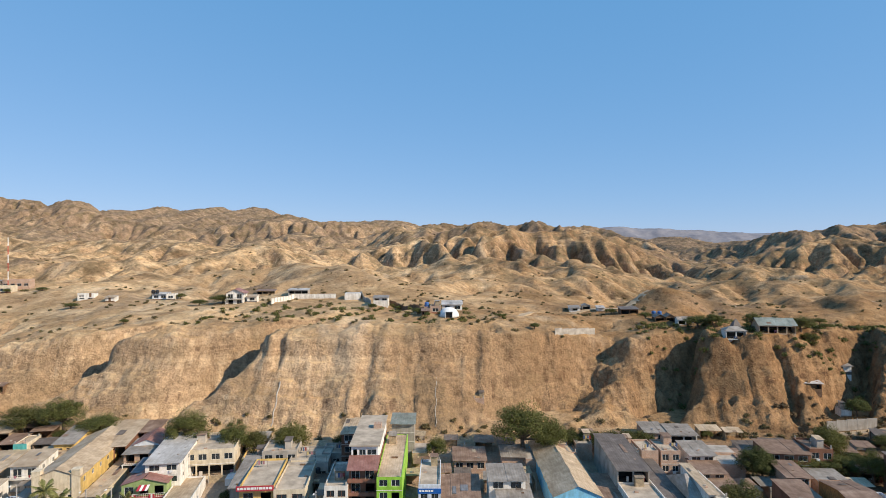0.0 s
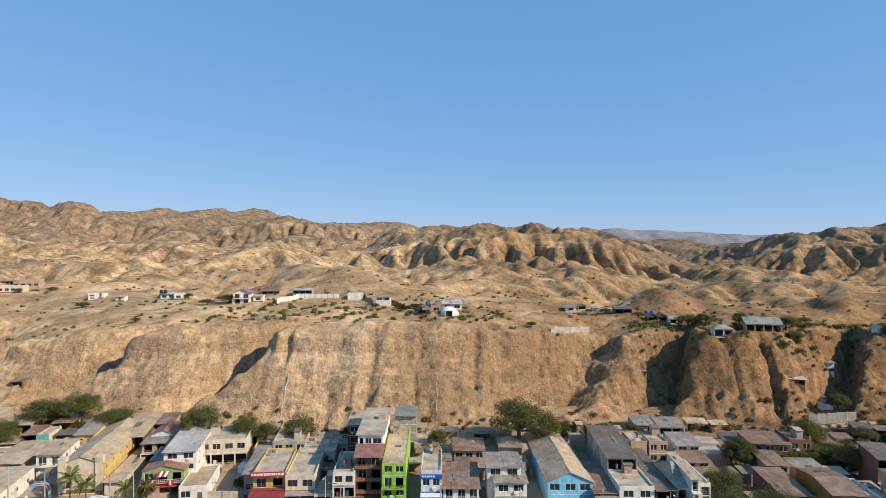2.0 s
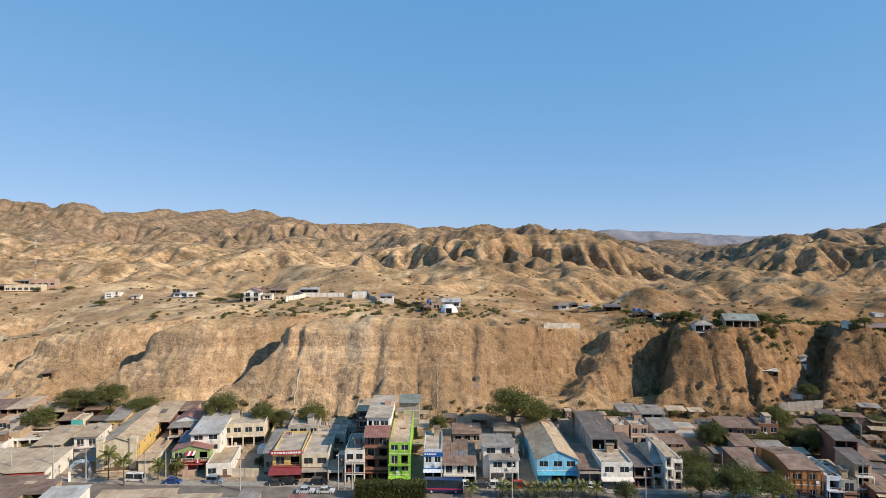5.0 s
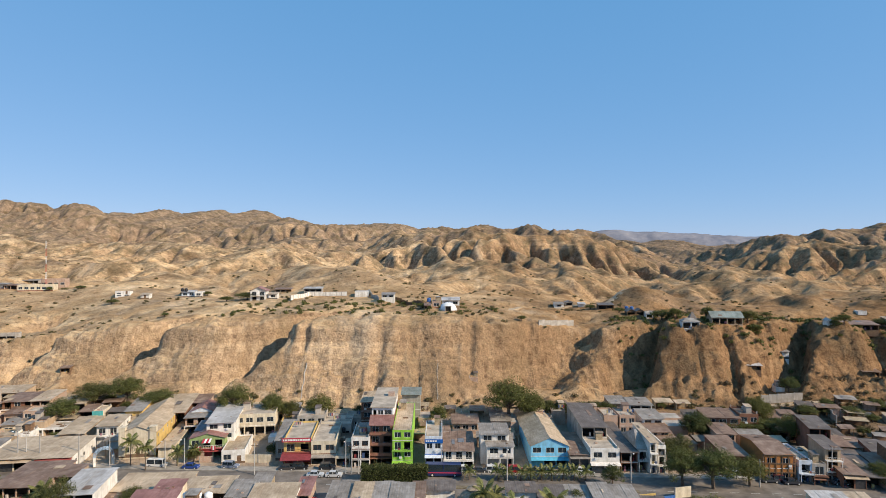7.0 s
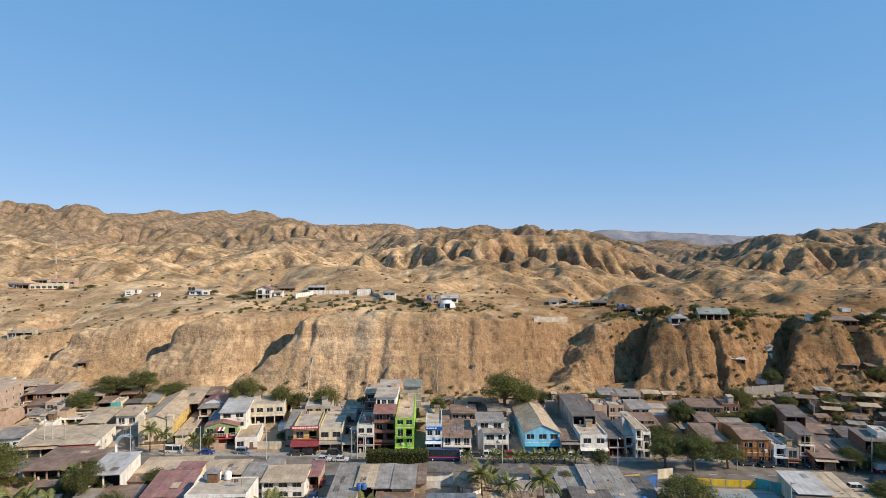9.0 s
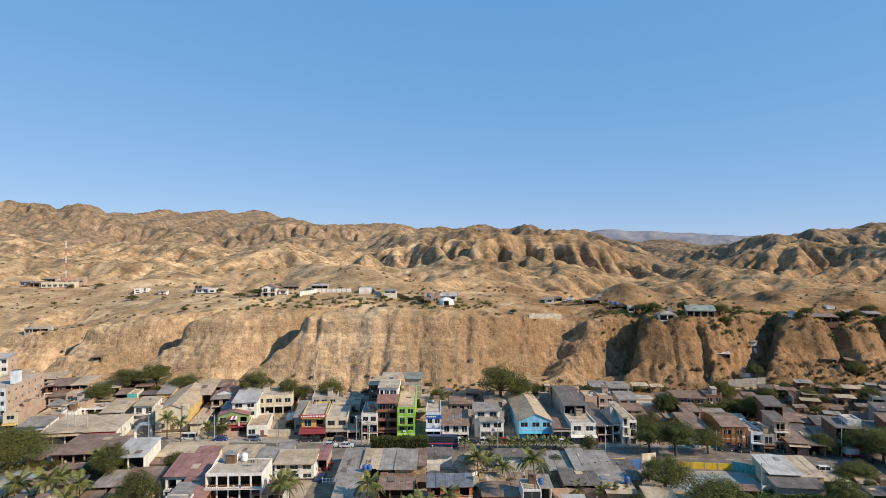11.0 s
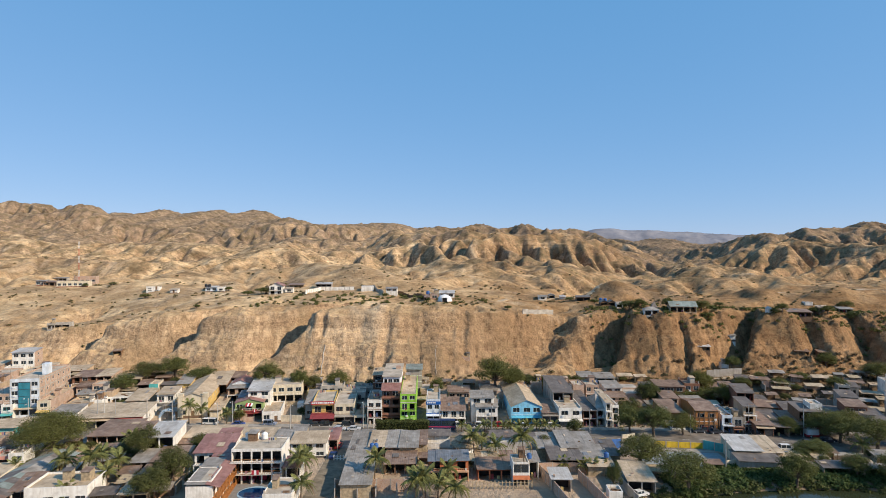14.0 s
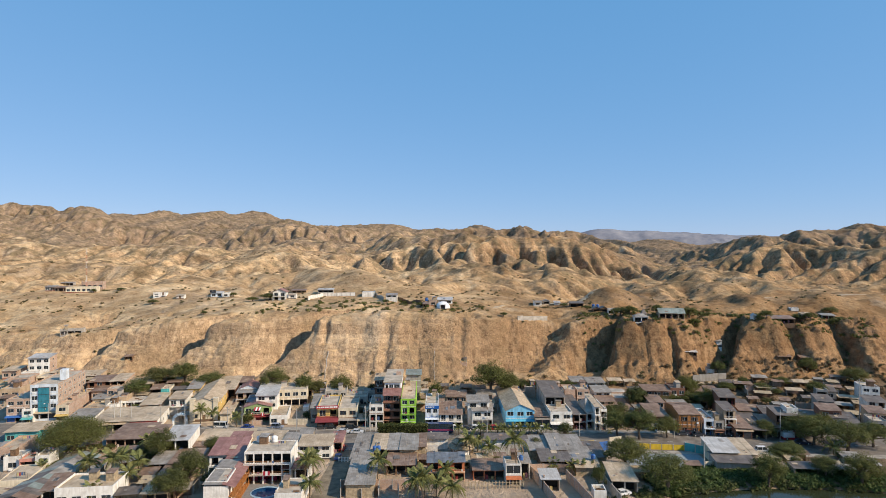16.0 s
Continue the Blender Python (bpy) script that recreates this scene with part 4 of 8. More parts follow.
office = house(-148.1, 135.7, 11, 9.3, 27.0, 12.4, "swww", "bluewhite", "flat", "tin", "four-storey pale blue office block with teal glass", side="r", side_wall="brick", bays=3, category="building", name="office_building")
house(-140.5, 134.4, 11, 4.3, 26.0, 5.2, "sw", "cream", "flat", "tan", "two-storey cream house with flat roof and shops below", side_wall="brick", accent="yellow")
house(-141.8, 161.1, 11, 9.1, 11.0, 4.8, "bb", "brown", "mono", "rust", "two-storey brown house with rusty sheet roof and railed balcony")
house(-134.9, 162.0, 11, 5.8, 13.0, 4.7, "bo", "brick", "mono", "tan", "two-storey bare brick house with dusty tan sheet roof and railed balcony")
house(-127.0, 163.3, 11, 11.5, 8.0, 3.2, "o", "tan", "mono", "tan", "one-storey tan house with dusty tan sheet roof and open bays")
house(-116.8, 158.1, 10, 4.7, 7.0, 3.0, "o", "wood", "mono", "rust", "one-storey timber house with rusty sheet roof and open bays")
house(-131.2, 153.1, 11, 5.8, 7.0, 4.9, "ww", "brick", "flat", "tin", "two-storey bare brick house with flat roof")
house(-137.9, 154.3, 11, 6.1, 8.0, 3.9, "w", "brick", "mono", "rust", "one-storey bare brick house with rusty sheet roof")
house(-132.6, 147.2, 11, 7.5, 12.0, 3.6, "w", "cream", "mono", "tin", "one-storey cream house with grey sheet roof")
house(-125.8, 145.7, 10, 5.9, 11.0, 4.4, "w", "tan", "flat", "tin", "one-storey tan house with flat roof")
house(-130.1, 138.0, 11, 8.8, 10.0, 3.6, "w", "tan", "flat", "tan", "one-storey tan house with flat roof")
house(-125.2, 139.6, 10, 4.0, 6.0, 4.0, "w", "white", "flat", "tin", "one-storey white house with flat roof")
house(-121.6, 146.0, 10, 9.6, 7.0, 3.0, "o", "white", "flat", "tin", "one-storey white house with flat roof and open bays", parapet=0.2)
house(-110.8, 140.3, 10, 7.1, 15.0, 3.8, "w", "tan", "mono", "tan", "one-storey tan house with dusty tan sheet roof", rise=1.0)
house(-129.2, 128.0, 11, 8.4, 9.0, 4.0, "w", "white", "mono", "tin", "one-storey white house with grey sheet roof")
house(-115.6, 122.9, 10, 13.7, 17.0, 3.6, "s", "cream", "mono", "tan", "one-storey cream house with dusty tan sheet roof and shops below", rise=0.7)
house(-104.6, 122.7, 10, 8.8, 16.0, 4.0, "s", "white", "mono", "tan", "one-storey white house with dusty tan sheet roof and shops below", side="r", accent="red", rise=0.7)
house(-112.1, 155.6, 10, 3.2, 8.0, 4.0, "d", "teal", "flat", "tan", "one-storey teal house with flat roof", side_wall="cream", parapet=0.2)
house(-100.8, 141.6, 10, 6.2, 10.0, 5.8, "xb", "white", "mono", "tan", "two-storey white house with dusty tan sheet roof and railed balcony", side="r")
house(-100.5, 155.9, 10, 5.1, 13.0, 3.8, "w", "yellow", "mono", "tin", "one-storey yellow house with grey sheet roof", rise=1.2)
house(-95.2, 155.5, 10, 5.6, 9.0, 3.2, "w", "white", "mono", "tan", "one-storey white house with dusty tan sheet roof")
house(-87.4, 153.2, 10, 8.8, 19.0, 4.2, "o", "brown", "mono", "tan", "one-storey brown house with dusty tan sheet roof and open bays", rise=1.4)
house(-84.8, 163.3, 10, 10.3, 9.0, 3.6, "o", "brick", "mono", "rust", "one-storey bare brick house with rusty sheet roof and open bays")
house(-77.8, 154.4, 9, 6.5, 10.0, 4.7, "xw", "bluewhite", "gable", "red", "two-storey pale blue white house with red sheet roof", rise=1.2, side="r")
house(-76.1, 149.5, 9, 9.6, 11.0, 4.9, "ob", "brick", "mono", "tin", "two-storey bare brick house with grey sheet roof and railed balcony", rise=0.4)
house(-101.2, 150.2, 10, 8.1, 8.0, 3.1, "w", "tan", "mono", "tan", "one-storey tan house with dusty tan sheet roof")
# the church
church_ob = house(-87.5, 132.9, 10, 10.0, 33.0, 6.6, "dx", "cream", "gable", "tan", "cream church with yellow side wall and tan roof", side="r", side_wall="yellow", rise=1.8, bays=3, category="church", name="church")
house(-79.3, 132.2, 9, 3.8, 34.0, 2.8, "x", "cream", "mono", "tan", "one-storey cream house with dusty tan sheet roof", rise=0.3)
# the street front, left of the tall block
bunting_place = house(-67.9, 133.5, 9, 9.6, 9.0, 5.6, "sb", "green", "gable", "red", "green restaurant front with balcony and red white bunting", rail="white", rise=1.2, accent="red", category="restaurant", name="restaurant")
house(-65.6, 137.6, 9, 7.8, 20.0, 8.0, "www", "white", "mono", "white", "three-storey white house with pale sheet roof", side="r", rise=0.9)
house(-71.5, 139.5, 9, 4.0, 8.0, 5.5, "ow", "grey", "mono", "blue", "two-storey grey house with slate blue sheet roof and open bays")
house(-58.9, 129.2, 9, 6.3, 14.0, 3.4, "d", "white", "flat", "tan", "one-storey white house with flat roof", parapet=0.3)
house(-58.6, 147.2, 9, 12.2, 14.0, 6.3, "ow", "cream", "flat", "tin", "two-storey cream house with flat roof and open bays", side="r")
house(-48.2, 149.5, 7, 5.9, 7.0, 3.1, "d", "yellow", "flat", "tin", "one-storey yellow house with flat roof")
eatery = house(-41.0, 129.3, 5, 7.5, 17.0, 6.4, "sb", "yellow", "flat", "tin", "yellow restaurant with red awning and red sign", accent="red", category="restaurant", name="restaurant")
house(-33.6, 128.4, 4, 6.8, 18.0, 6.0, "sw", "cream", "flat", "tin", "two-storey cream house with flat roof and shops below", trim="brown")
house(-46.0, 131.5, 6, 3.4, 17.0, 5.6, "w", "grey", "mono", "tin", "one-storey grey house with grey sheet roof", rise=1.0)
house(-41.4, 148.6, 5, 8.6, 9.0, 5.4, "ww", "concrete", "flat", "tin", "two-storey grey concrete house with flat roof")
house(-33.2, 144.3, 4, 9.8, 12.0, 4.6, "w", "concrete", "flat", "tin", "one-storey grey concrete house with flat roof")
house(-28.1, 127.3, 3, 3.9, 8.0, 2.5, "o", "cream", "flat", "tin", "one-storey cream house with flat roof and open bays", parapet=0.2)
house(-22.9, 125.5, 2, 5.0, 14.0, 8.0, "oow", "white", "flat", "tin", "three-storey white house with flat roof and open bays", trim="brown", bays=2)
# the tall block
tall = house(-17.4, 127.8, 1, 6.2, 27.0, 11.4, "sbbb", "brown", "none", "slab", "five-storey brown hotel block with balconies", bays=2, accent="brown", category="hotel", name="hotel", parapet=0.1)
house(-11.4, 124.5, 1, 5.4, 29.0, 10.6, "swbw", "lime", "flat", "tan", "four-storey lime green block with tan roof terrace", bays=2, side_wall="lime", accent="lime", category="building", name="apartment_building", parapet=0.1)
house(-10.6, 155.5, 1, 6.0, 8.0, 9.6, "xxxx", "grey", "mono", "green", "four-storey grey house with grey green sheet roof", rise=0.5)
house(-24.3, 151.6, 2, 3.8, 12.0, 8.7, "bww", "brown", "mono", "tan", "three-storey brown house with dusty tan sheet roof and railed balcony", rise=0.4)
# the street front, right of the tall block
bank = house(-2.9, 125.2, 0, 4.7, 15.0, 8.4, "sw", "bluewhite", "flat", "tin", "two-storey pale blue white house with flat roof and shops below", accent="bluewhite", bays=2)
house(3.9, 125.1, -0, 8.1, 12.0, 5.0, "ob", "white", "mono", "rust", "two-storey white house with rusty sheet roof and railed balcony", rise=1.5)
house(15.3, 125.7, -0, 7.3, 9.0, 6.0, "ow", "white", "mono", "tin", "two-storey white house with grey sheet roof and open bays", rise=0.9, bays=2)
house(14.1, 128.9, -0, 7.9, 8.0, 8.4, "xxw", "white", "mono", "tin", "three-storey white house with grey sheet roof", rise=0.6)
house(29.0, 126.3, -0, 10.4, 36.0, 5.6, "sw", "blue", "gable", "tan", "long bright blue hall with dusty tan gable roof", rise=2.2, bays=3, accent="cyan", category="hall", name="hall")
house(36.6, 123.8, -1, 5.2, 17.0, 4.4, "s", "brick", "mono", "rust", "one-storey bare brick house with rusty sheet roof and shops below", rise=0.7)
house(43.2, 122.8, -1, 7.8, 13.0, 5.8, "sw", "white", "flat", "tin", "two-storey white house with flat roof and shops below", bays=2, accent="white")
house(42.9, 132.5, -1, 7.1, 22.0, 8.8, "xxo", "concrete", "mono", "dark", "three-storey grey concrete house with dark grey sheet roof and open bays", rise=1.1)
house(49.8, 122.8, -1, 4.4, 26.0, 5.4, "oo", "brown", "mono", "dark", "two-storey brown house with dark grey sheet roof and open bays", rise=0.8)
house(53.7, 123.5, -1, 2.9, 14.0, 6.0, "ob", "white", "hip", "tin", "two-storey white house with grey sheet roof and railed balcony", rise=3.2, rail="wood")
house(55.7, 121.3, -1, 1.8, 15.0, 8.6, "obb", "white", "mono", "tan", "three-storey white house with dusty tan sheet roof and railed balcony", rise=0.8)
house(58.1, 121.8, -1, 2.2, 15.0, 7.0, "obo", "white", "flat", "tin", "three-storey white house with flat roof and railed balcony", rail="wood")
house(65.1, 147.5, -2, 6.5, 9.0, 5.3, "xw", "white", "mono", "tin", "two-storey white house with grey sheet roof")
house(66.2, 161.6, -3, 7.1, 8.0, 3.6, "o", "white", "mono", "tin", "one-storey white house with grey sheet roof and open bays")
house(57.3, 148.0, -1, 4.9, 9.0, 5.7, "ww", "brick", "flat", "tin", "two-storey bare brick house with flat roof")
house(52.1, 148.0, -1, 4.2, 9.0, 5.7, "wx", "brick", "flat", "tin", "two-storey bare brick house with flat roof")
house(37.3, 155.7, -1, 4.4, 7.0, 3.8, "x", "brick", "flat", "tin", "one-storey bare brick house with flat roof")
house(47.3, 149.4, -1, 5.2, 8.0, 4.9, "w", "white", "flat", "tin", "one-storey white house with flat roof")
house(59.4, 164.0, -2, 5.9, 8.0, 3.1, "w", "brick", "mono", "tin", "one-storey bare brick house with grey sheet roof")
house(65.6, 133.6, -2, 5.5, 14.0, 3.4, "o", "brick", "mono", "rust", "one-storey bare brick house with rusty sheet roof and open bays", rise=1.0)
house(72.7, 147.1, -3, 6.2, 8.0, 3.2, "x", "brick", "none", "tin", "one-storey bare brick house without roof")
house(71.5, 135.8, -3, 4.1, 6.0, 3.0, "x", "brick", "hip", "rust", "one-storey bare brick house with rusty sheet roof", rise=1.6)
house(87.1, 147.9, -6, 10.2, 9.0, 5.5, "ow", "brown", "mono", "rust", "two-storey brown house with rusty sheet roof and open bays", rise=0.5)
house(95.5, 148.4, -7, 5.6, 9.0, 5.9, "ww", "brown", "flat", "rust", "two-storey brown house with flat roof")
house(82.7, 136.7, -5, 5.4, 9.0, 5.4, "ow", "brick", "mono", "rust", "two-storey bare brick house with rusty sheet roof and open bays")
house(77.7, 120.9, -4, 6.2, 14.0, 5.2, "sx", "brown", "mono", "rust", "two-storey brown house with rusty sheet roof and shops below", rise=0.9)
house(78.7, 122.1, -4, 5.4, 5.0, 2.8, "s", "cyan", "flat", "tin", "one-storey cyan house with flat roof and shops below")
framed = house(86.1, 115.8, -6, 6.8, 16.0, 7.2, "ww", "owood", "ridge", "rust", "orange brown block with dark timber frame and rusty roof", rise=1.0)
house(91.3, 134.8, -6, 6.8, 10.0, 4.0, "x", "brick", "mono", "tin", "one-storey bare brick house with grey sheet roof")
house(90.7, 116.6, -6, 1.6, 12.0, 4.0, "o", "brown", "mono", "rust", "one-storey brown house with rusty sheet roof and open bays")
house(92.4, 114.9, -7, 3.3, 14.0, 5.4, "ob", "bluewhite", "flat", "tin", "two-storey pale blue white house with flat roof and railed balcony", accent="bluewhite")
house(95.5, 114.3, -7, 3.4, 14.0, 4.8, "sb", "grey", "flat", "tin", "two-storey grey house with flat roof and railed balcony", accent="brown")
house(100.2, 116.1, -8, 3.7, 9.0, 8.4, "sbb", "tan", "mono", "dark", "three-storey tan house with dark grey sheet roof and railed balcony", rise=0.8, rail="white")
house(107.6, 132.7, -10, 5.6, 9.0, 8.6, "xbo", "brown", "mono", "dark", "three-storey brown house with dark grey sheet roof and railed balcony", rise=1.2)
house(102.4, 111.2, -9, 5.4, 13.0, 3.8, "s", "brown", "mono", "rust", "one-storey brown house with rusty sheet roof and shops below", rise=0.8)
house(107.4, 110.6, -10, 4.8, 13.0, 3.4, "o", "brick", "mono", "dark", "one-storey bare brick house with dark grey sheet roof and open bays", rise=0.8)
house(112.9, 111.7, -11, 4.7, 13.0, 3.8, "s", "wood", "mono", "rust", "one-storey timber house with rusty sheet roof and shops below", rise=0.8)
house(115.6, 131.0, -12, 8.1, 8.0, 4.0, "w", "tan", "mono", "rust", "one-storey tan house with rusty sheet roof")
house(119.5, 125.2, -13, 4.6, 8.0, 4.6, "o", "brown", "mono", "dark", "one-storey brown house with dark grey sheet roof and open bays", rise=1.0)
house(118.6, 113.1, -12, 7.1, 10.0, 7.4, "obo", "wood", "mono", "dark", "three-storey timber house with dark grey sheet roof and railed balcony")
house(121.2, 114.7, -13, 3.6, 6.0, 9.0, "xxx", "white", "flat", "tin", "three-storey white house with flat roof")
house(140.6, 119.1, -18, 5.6, 8.0, 4.8, "w", "concrete", "mono", "dark", "one-storey grey concrete house with dark grey sheet roof")
house(139.8, 122.4, -18, 6.5, 8.0, 6.5, "ow", "brown", "mono", "rust", "two-storey brown house with rusty sheet roof and open bays")
house(144.8, 132.5, -19, 5.3, 9.0, 7.0, "ww", "concrete", "mono", "dark", "two-storey grey concrete house with dark grey sheet roof")
house(154.1, 148.7, -21, 3.9, 6.0, 4.6, "o", "concrete", "flat", "tin", "one-storey grey concrete house with flat roof and open bays")
house(158.3, 150.2, -21, 4.4, 6.0, 3.6, "w", "grey", "mono", "dark", "one-storey grey house with dark grey sheet roof")
house(146.8, 121.8, -19, 3.8, 8.0, 3.4, "o", "grey", "mono", "dark", "one-storey grey house with dark grey sheet roof and open bays")
house(170.7, 144.5, -20, 6.1, 9.0, 7.4, "obw", "white", "flat", "tin", "three-storey white house with flat roof and railed balcony")
house(163.8, 132.2, -20, 6.3, 8.0, 6.6, "obb", "white", "mono", "dark", "three-storey white house with dark grey sheet roof and railed balcony", rail="wood")
house(155.3, 120.3, -20, 5.7, 8.0, 6.0, "ob", "tan", "mono", "rust", "two-storey tan house with rusty sheet roof and railed balcony")
house(149.9, 112.6, -20, 4.7, 8.0, 5.0, "ow", "grey", "flat", "tin", "two-storey grey house with flat roof and open bays")
# ---- the blocks on the near side of the street ----
house(-79.7, 91.3, 8, 7.6, 13.0, 7.2, "wo", "white", "mono", "white", "two-storey white house with pale sheet roof and open bays", rise=0.6)
house(-68.5, 101.0, 4, 16.2, 8.5, 4.2, "w", "tan", "mono", "tan", "one-storey tan house with dusty tan sheet roof", rise=0.7)
house(-54.8, 99.0, 3, 10.3, 8.0, 4.4, "o", "tan", "mono", "tan", "one-storey tan house with dusty tan sheet roof and open bays", rise=0.5)
house(-74.7, 96.4, 6, 4.2, 8.0, 3.6, "w", "brick", "mono", "rust", "one-storey bare brick house with rusty sheet roof")
house(-61.2, 81.8, 5, 9.1, 11.0, 6.0, "ob", "white", "mono", "red", "two-storey white house with red sheet roof and railed balcony", rise=1.4)
house(-61.8, 95.2, 4, 5.6, 5.0, 6.2, "ww", "cream", "mono", "red", "two-storey cream house with red sheet roof")
house(-56.8, 73.8, 5, 5.6, 8.0, 5.2, "ow", "white", "mono", "red", "two-storey white house with red sheet roof and open bays", rise=0.8)
house(-56.4, 61.1, 5, 5.5, 9.0, 6.2, "xw", "white", "flat", "tin", "two-storey white house with flat roof", parapet=0.2)
pool_hotel = house(-47.5, 75.1, 2, 12.6, 9.5, 8.8, "ovv", "white", "flat", "tin", "three-storey white hotel with galleries round a pool", bays=5, rail="owood", category="hotel", name="hotel", parapet=0.2)
house(-40.2, 75.9, 2, 6.9, 6.0, 4.2, "o", "white", "mono", "red", "one-storey white house with red sheet roof and open bays")
house(-38.1, 59.4, 2, 6.6, 10.0, 3.8, "w", "white", "flat", "tin", "one-storey white house with flat roof", parapet=0.2)
house(-38.5, 93.9, 2, 10.0, 8.0, 4.4, "ww", "white", "mono", "tan", "two-storey white house with dusty tan sheet roof", rise=0.9, side="r")
house(-46.4, 96.7, 2, 5.3, 8.0, 4.4, "w", "white", "mono", "tin", "one-storey white house with grey sheet roof")
house(-43.8, 105.2, 2, 4.0, 5.0, 4.0, "w", "cane", "mono", "tin", "one-storey cane-walled house with grey sheet roof")
house(-32.8, 99.5, 2, 3.4, 9.0, 3.6, "o", "brick", "mono", "red", "one-storey bare brick house with red sheet roof and open bays")
house(-23.2, 83.6, 1, 6.0, 22.0, 4.0, "x", "white", "mono", "tin", "long one-storey white house with grey sheet roof", rise=0.4)
house(-18.8, 91.1, 0, 4.1, 12.0, 4.4, "o", "brick", "mono", "tan", "one-storey bare brick house with dusty tan sheet roof and open bays", rise=0.7)
house(-14.5, 90.6, 0, 4.4, 13.0, 4.2, "o", "brick", "mono", "tin", "one-storey bare brick house with grey sheet roof and open bays", rise=0.7)
house(-9.7, 89.9, 0, 5.1, 13.0, 4.4, "x", "cane", "mono", "tin", "one-storey cane-walled house with grey sheet roof", rise=0.6)
house(-6.0, 93.0, 0, 2.6, 11.0, 4.2, "x", "cane", "mono", "rust", "one-storey cane-walled house with rusty sheet roof")
house(-11.5, 81.2, 0, 8.2, 10.0, 3.0, "o", "wood", "mono", "rust", "one-storey timber house with rusty sheet roof and open bays", rise=0.5)
house(-21.2, 66.1, 2, 7.3, 18.0, 3.6, "x", "cane", "mono", "tin", "one-storey cane-walled house with grey sheet roof", rise=0.5)
house(-1.2, 102.3, 0, 6.9, 4.0, 3.6, "x", "white", "mono", "dark", "one-storey white house with dark grey sheet roof")
house(17.8, 100.8, 0, 6.8, 4.0, 3.8, "x", "white", "mono", "dark", "one-storey white house with dark grey sheet roof")
house(24.5, 99.1, 0, 6.2, 5.0, 3.4, "x", "white", "mono", "dark", "one-storey white house with dark grey sheet roof")
house(30.3, 92.3, -1, 6.3, 12.0, 3.2, "x", "cane", "mono", "tin", "one-storey cane-walled house with grey sheet roof", rise=0.6)
house(35.4, 90.3, -1, 4.2, 13.0, 4.0, "x", "tan", "mono", "tin", "one-storey tan house with grey sheet roof", rise=0.8)
house(40.9, 93.5, -2, 5.0, 10.0, 3.6, "x", "tan", "mono", "tin", "one-storey tan house with grey sheet roof", rise=0.6)
house(33.1, 82.5, -1, 8.6, 9.0, 3.4, "o", "wood", "mono", "dark", "one-storey timber house with dark grey sheet roof and open bays", rise=0.5)
house(41.1, 84.3, -2, 6.2, 9.0, 3.2, "x", "cane", "mono", "tin", "one-storey cane-walled house with grey sheet roof", rise=0.5)
house(45.6, 86.1, -4, 5.6, 12.0, 3.2, "x", "cane", "mono", "dark", "one-storey cane-walled house with dark grey sheet roof", rise=0.5)
house(41.4, 79.2, -3, 6.7, 8.0, 2.8, "x", "cane", "mono", "tan", "one-storey cane-walled house with dusty tan sheet roof")
house(1.3, 77.1, 0, 10.2, 6.0, 5.2, "ob", "orange", "mono", "blue", "two-storey orange house with slate blue sheet roof and railed balcony", rise=0.5, trim="white", accent="peach")
house(13.4, 77.0, 0, 9.1, 7.0, 3.0, "o", "orange", "mono", "rust", "one-storey orange house with rusty sheet roof and open bays", rise=0.5)
house(19.5, 73.5, 0, 4.1, 6.0, 5.6, "sg", "white", "flat", "tin", "two-storey white house with flat roof and shops below", accent="orange", parapet=0.2)
house(23.5, 78.0, 0, 2.5, 6.0, 4.6, "o", "white", "mono", "tin", "one-storey white house with grey sheet roof and open bays")
house(28.8, 69.2, -3, 4.8, 7.0, 3.4, "o", "concrete", "mono", "white", "one-storey grey concrete house with pale sheet roof and open bays", rise=0.1)
house(47.9, 67.2, -6, 6.5, 12.0, 3.6, "o", "concrete", "mono", "tan", "one-storey grey concrete house with dusty tan sheet roof and open bays", rise=0.4)
house(40.1, 62.2, -4, 3.1, 4.0, 2.6, "x", "white", "flat", "tin", "one-storey white house with flat roof")
house(-139.0, 111.0, 8, 10.3, 8.0, 4.0, "w", "teal", "mono", "tan", "one-storey teal house with dusty tan sheet roof", rise=0.6)
house(-133.1, 113.4, 8, 5.0, 8.0, 3.8, "w", "teal", "mono", "tan", "one-storey teal house with dusty tan sheet roof", rise=0.6)
house(-129.0, 90.9, 10, 5.2, 12.0, 4.8, "w", "brick", "flat", "tan", "one-storey bare brick house with flat roof")
house(-123.9, 85.4, 10, 4.7, 6.0, 4.0, "w", "white", "flat", "tin", "one-storey white house with flat roof")
house(-119.0, 84.6, 10, 4.3, 6.0, 3.6, "o", "pink", "flat", "tin", "one-storey pink house with flat roof and open bays")
house(-114.7, 84.4, 10, 3.7, 6.0, 4.6, "ww", "white", "flat", "tin", "two-storey white house with flat roof")
house(-112.4, 69.5, 12, 7.0, 12.0, 3.6, "x", "cream", "flat", "tan", "one-storey cream house with flat roof", parapet=0.15)
house(-89.2, 61.3, 6, 13.7, 10.0, 4.6, "w", "white", "flat", "tan", "one-storey white house with flat roof", parapet=0.5)
house(-100.7, 63.1, 10, 7.0, 10.0, 3.6, "o", "white", "mono", "rust", "one-storey white house with rusty sheet roof and open bays")
house(-101.7, 104.6, 6, 11.4, 16.0, 3.4, "o", "brick", "mono", "rust", "one-storey bare brick house with rusty sheet roof and open bays", rise=0.4)
house(-97.2, 111.0, 6, 10.3, 7.0, 3.4, "o", "tan", "mono", "rust", "one-storey tan house with rusty sheet roof and open bays", rise=0.4)
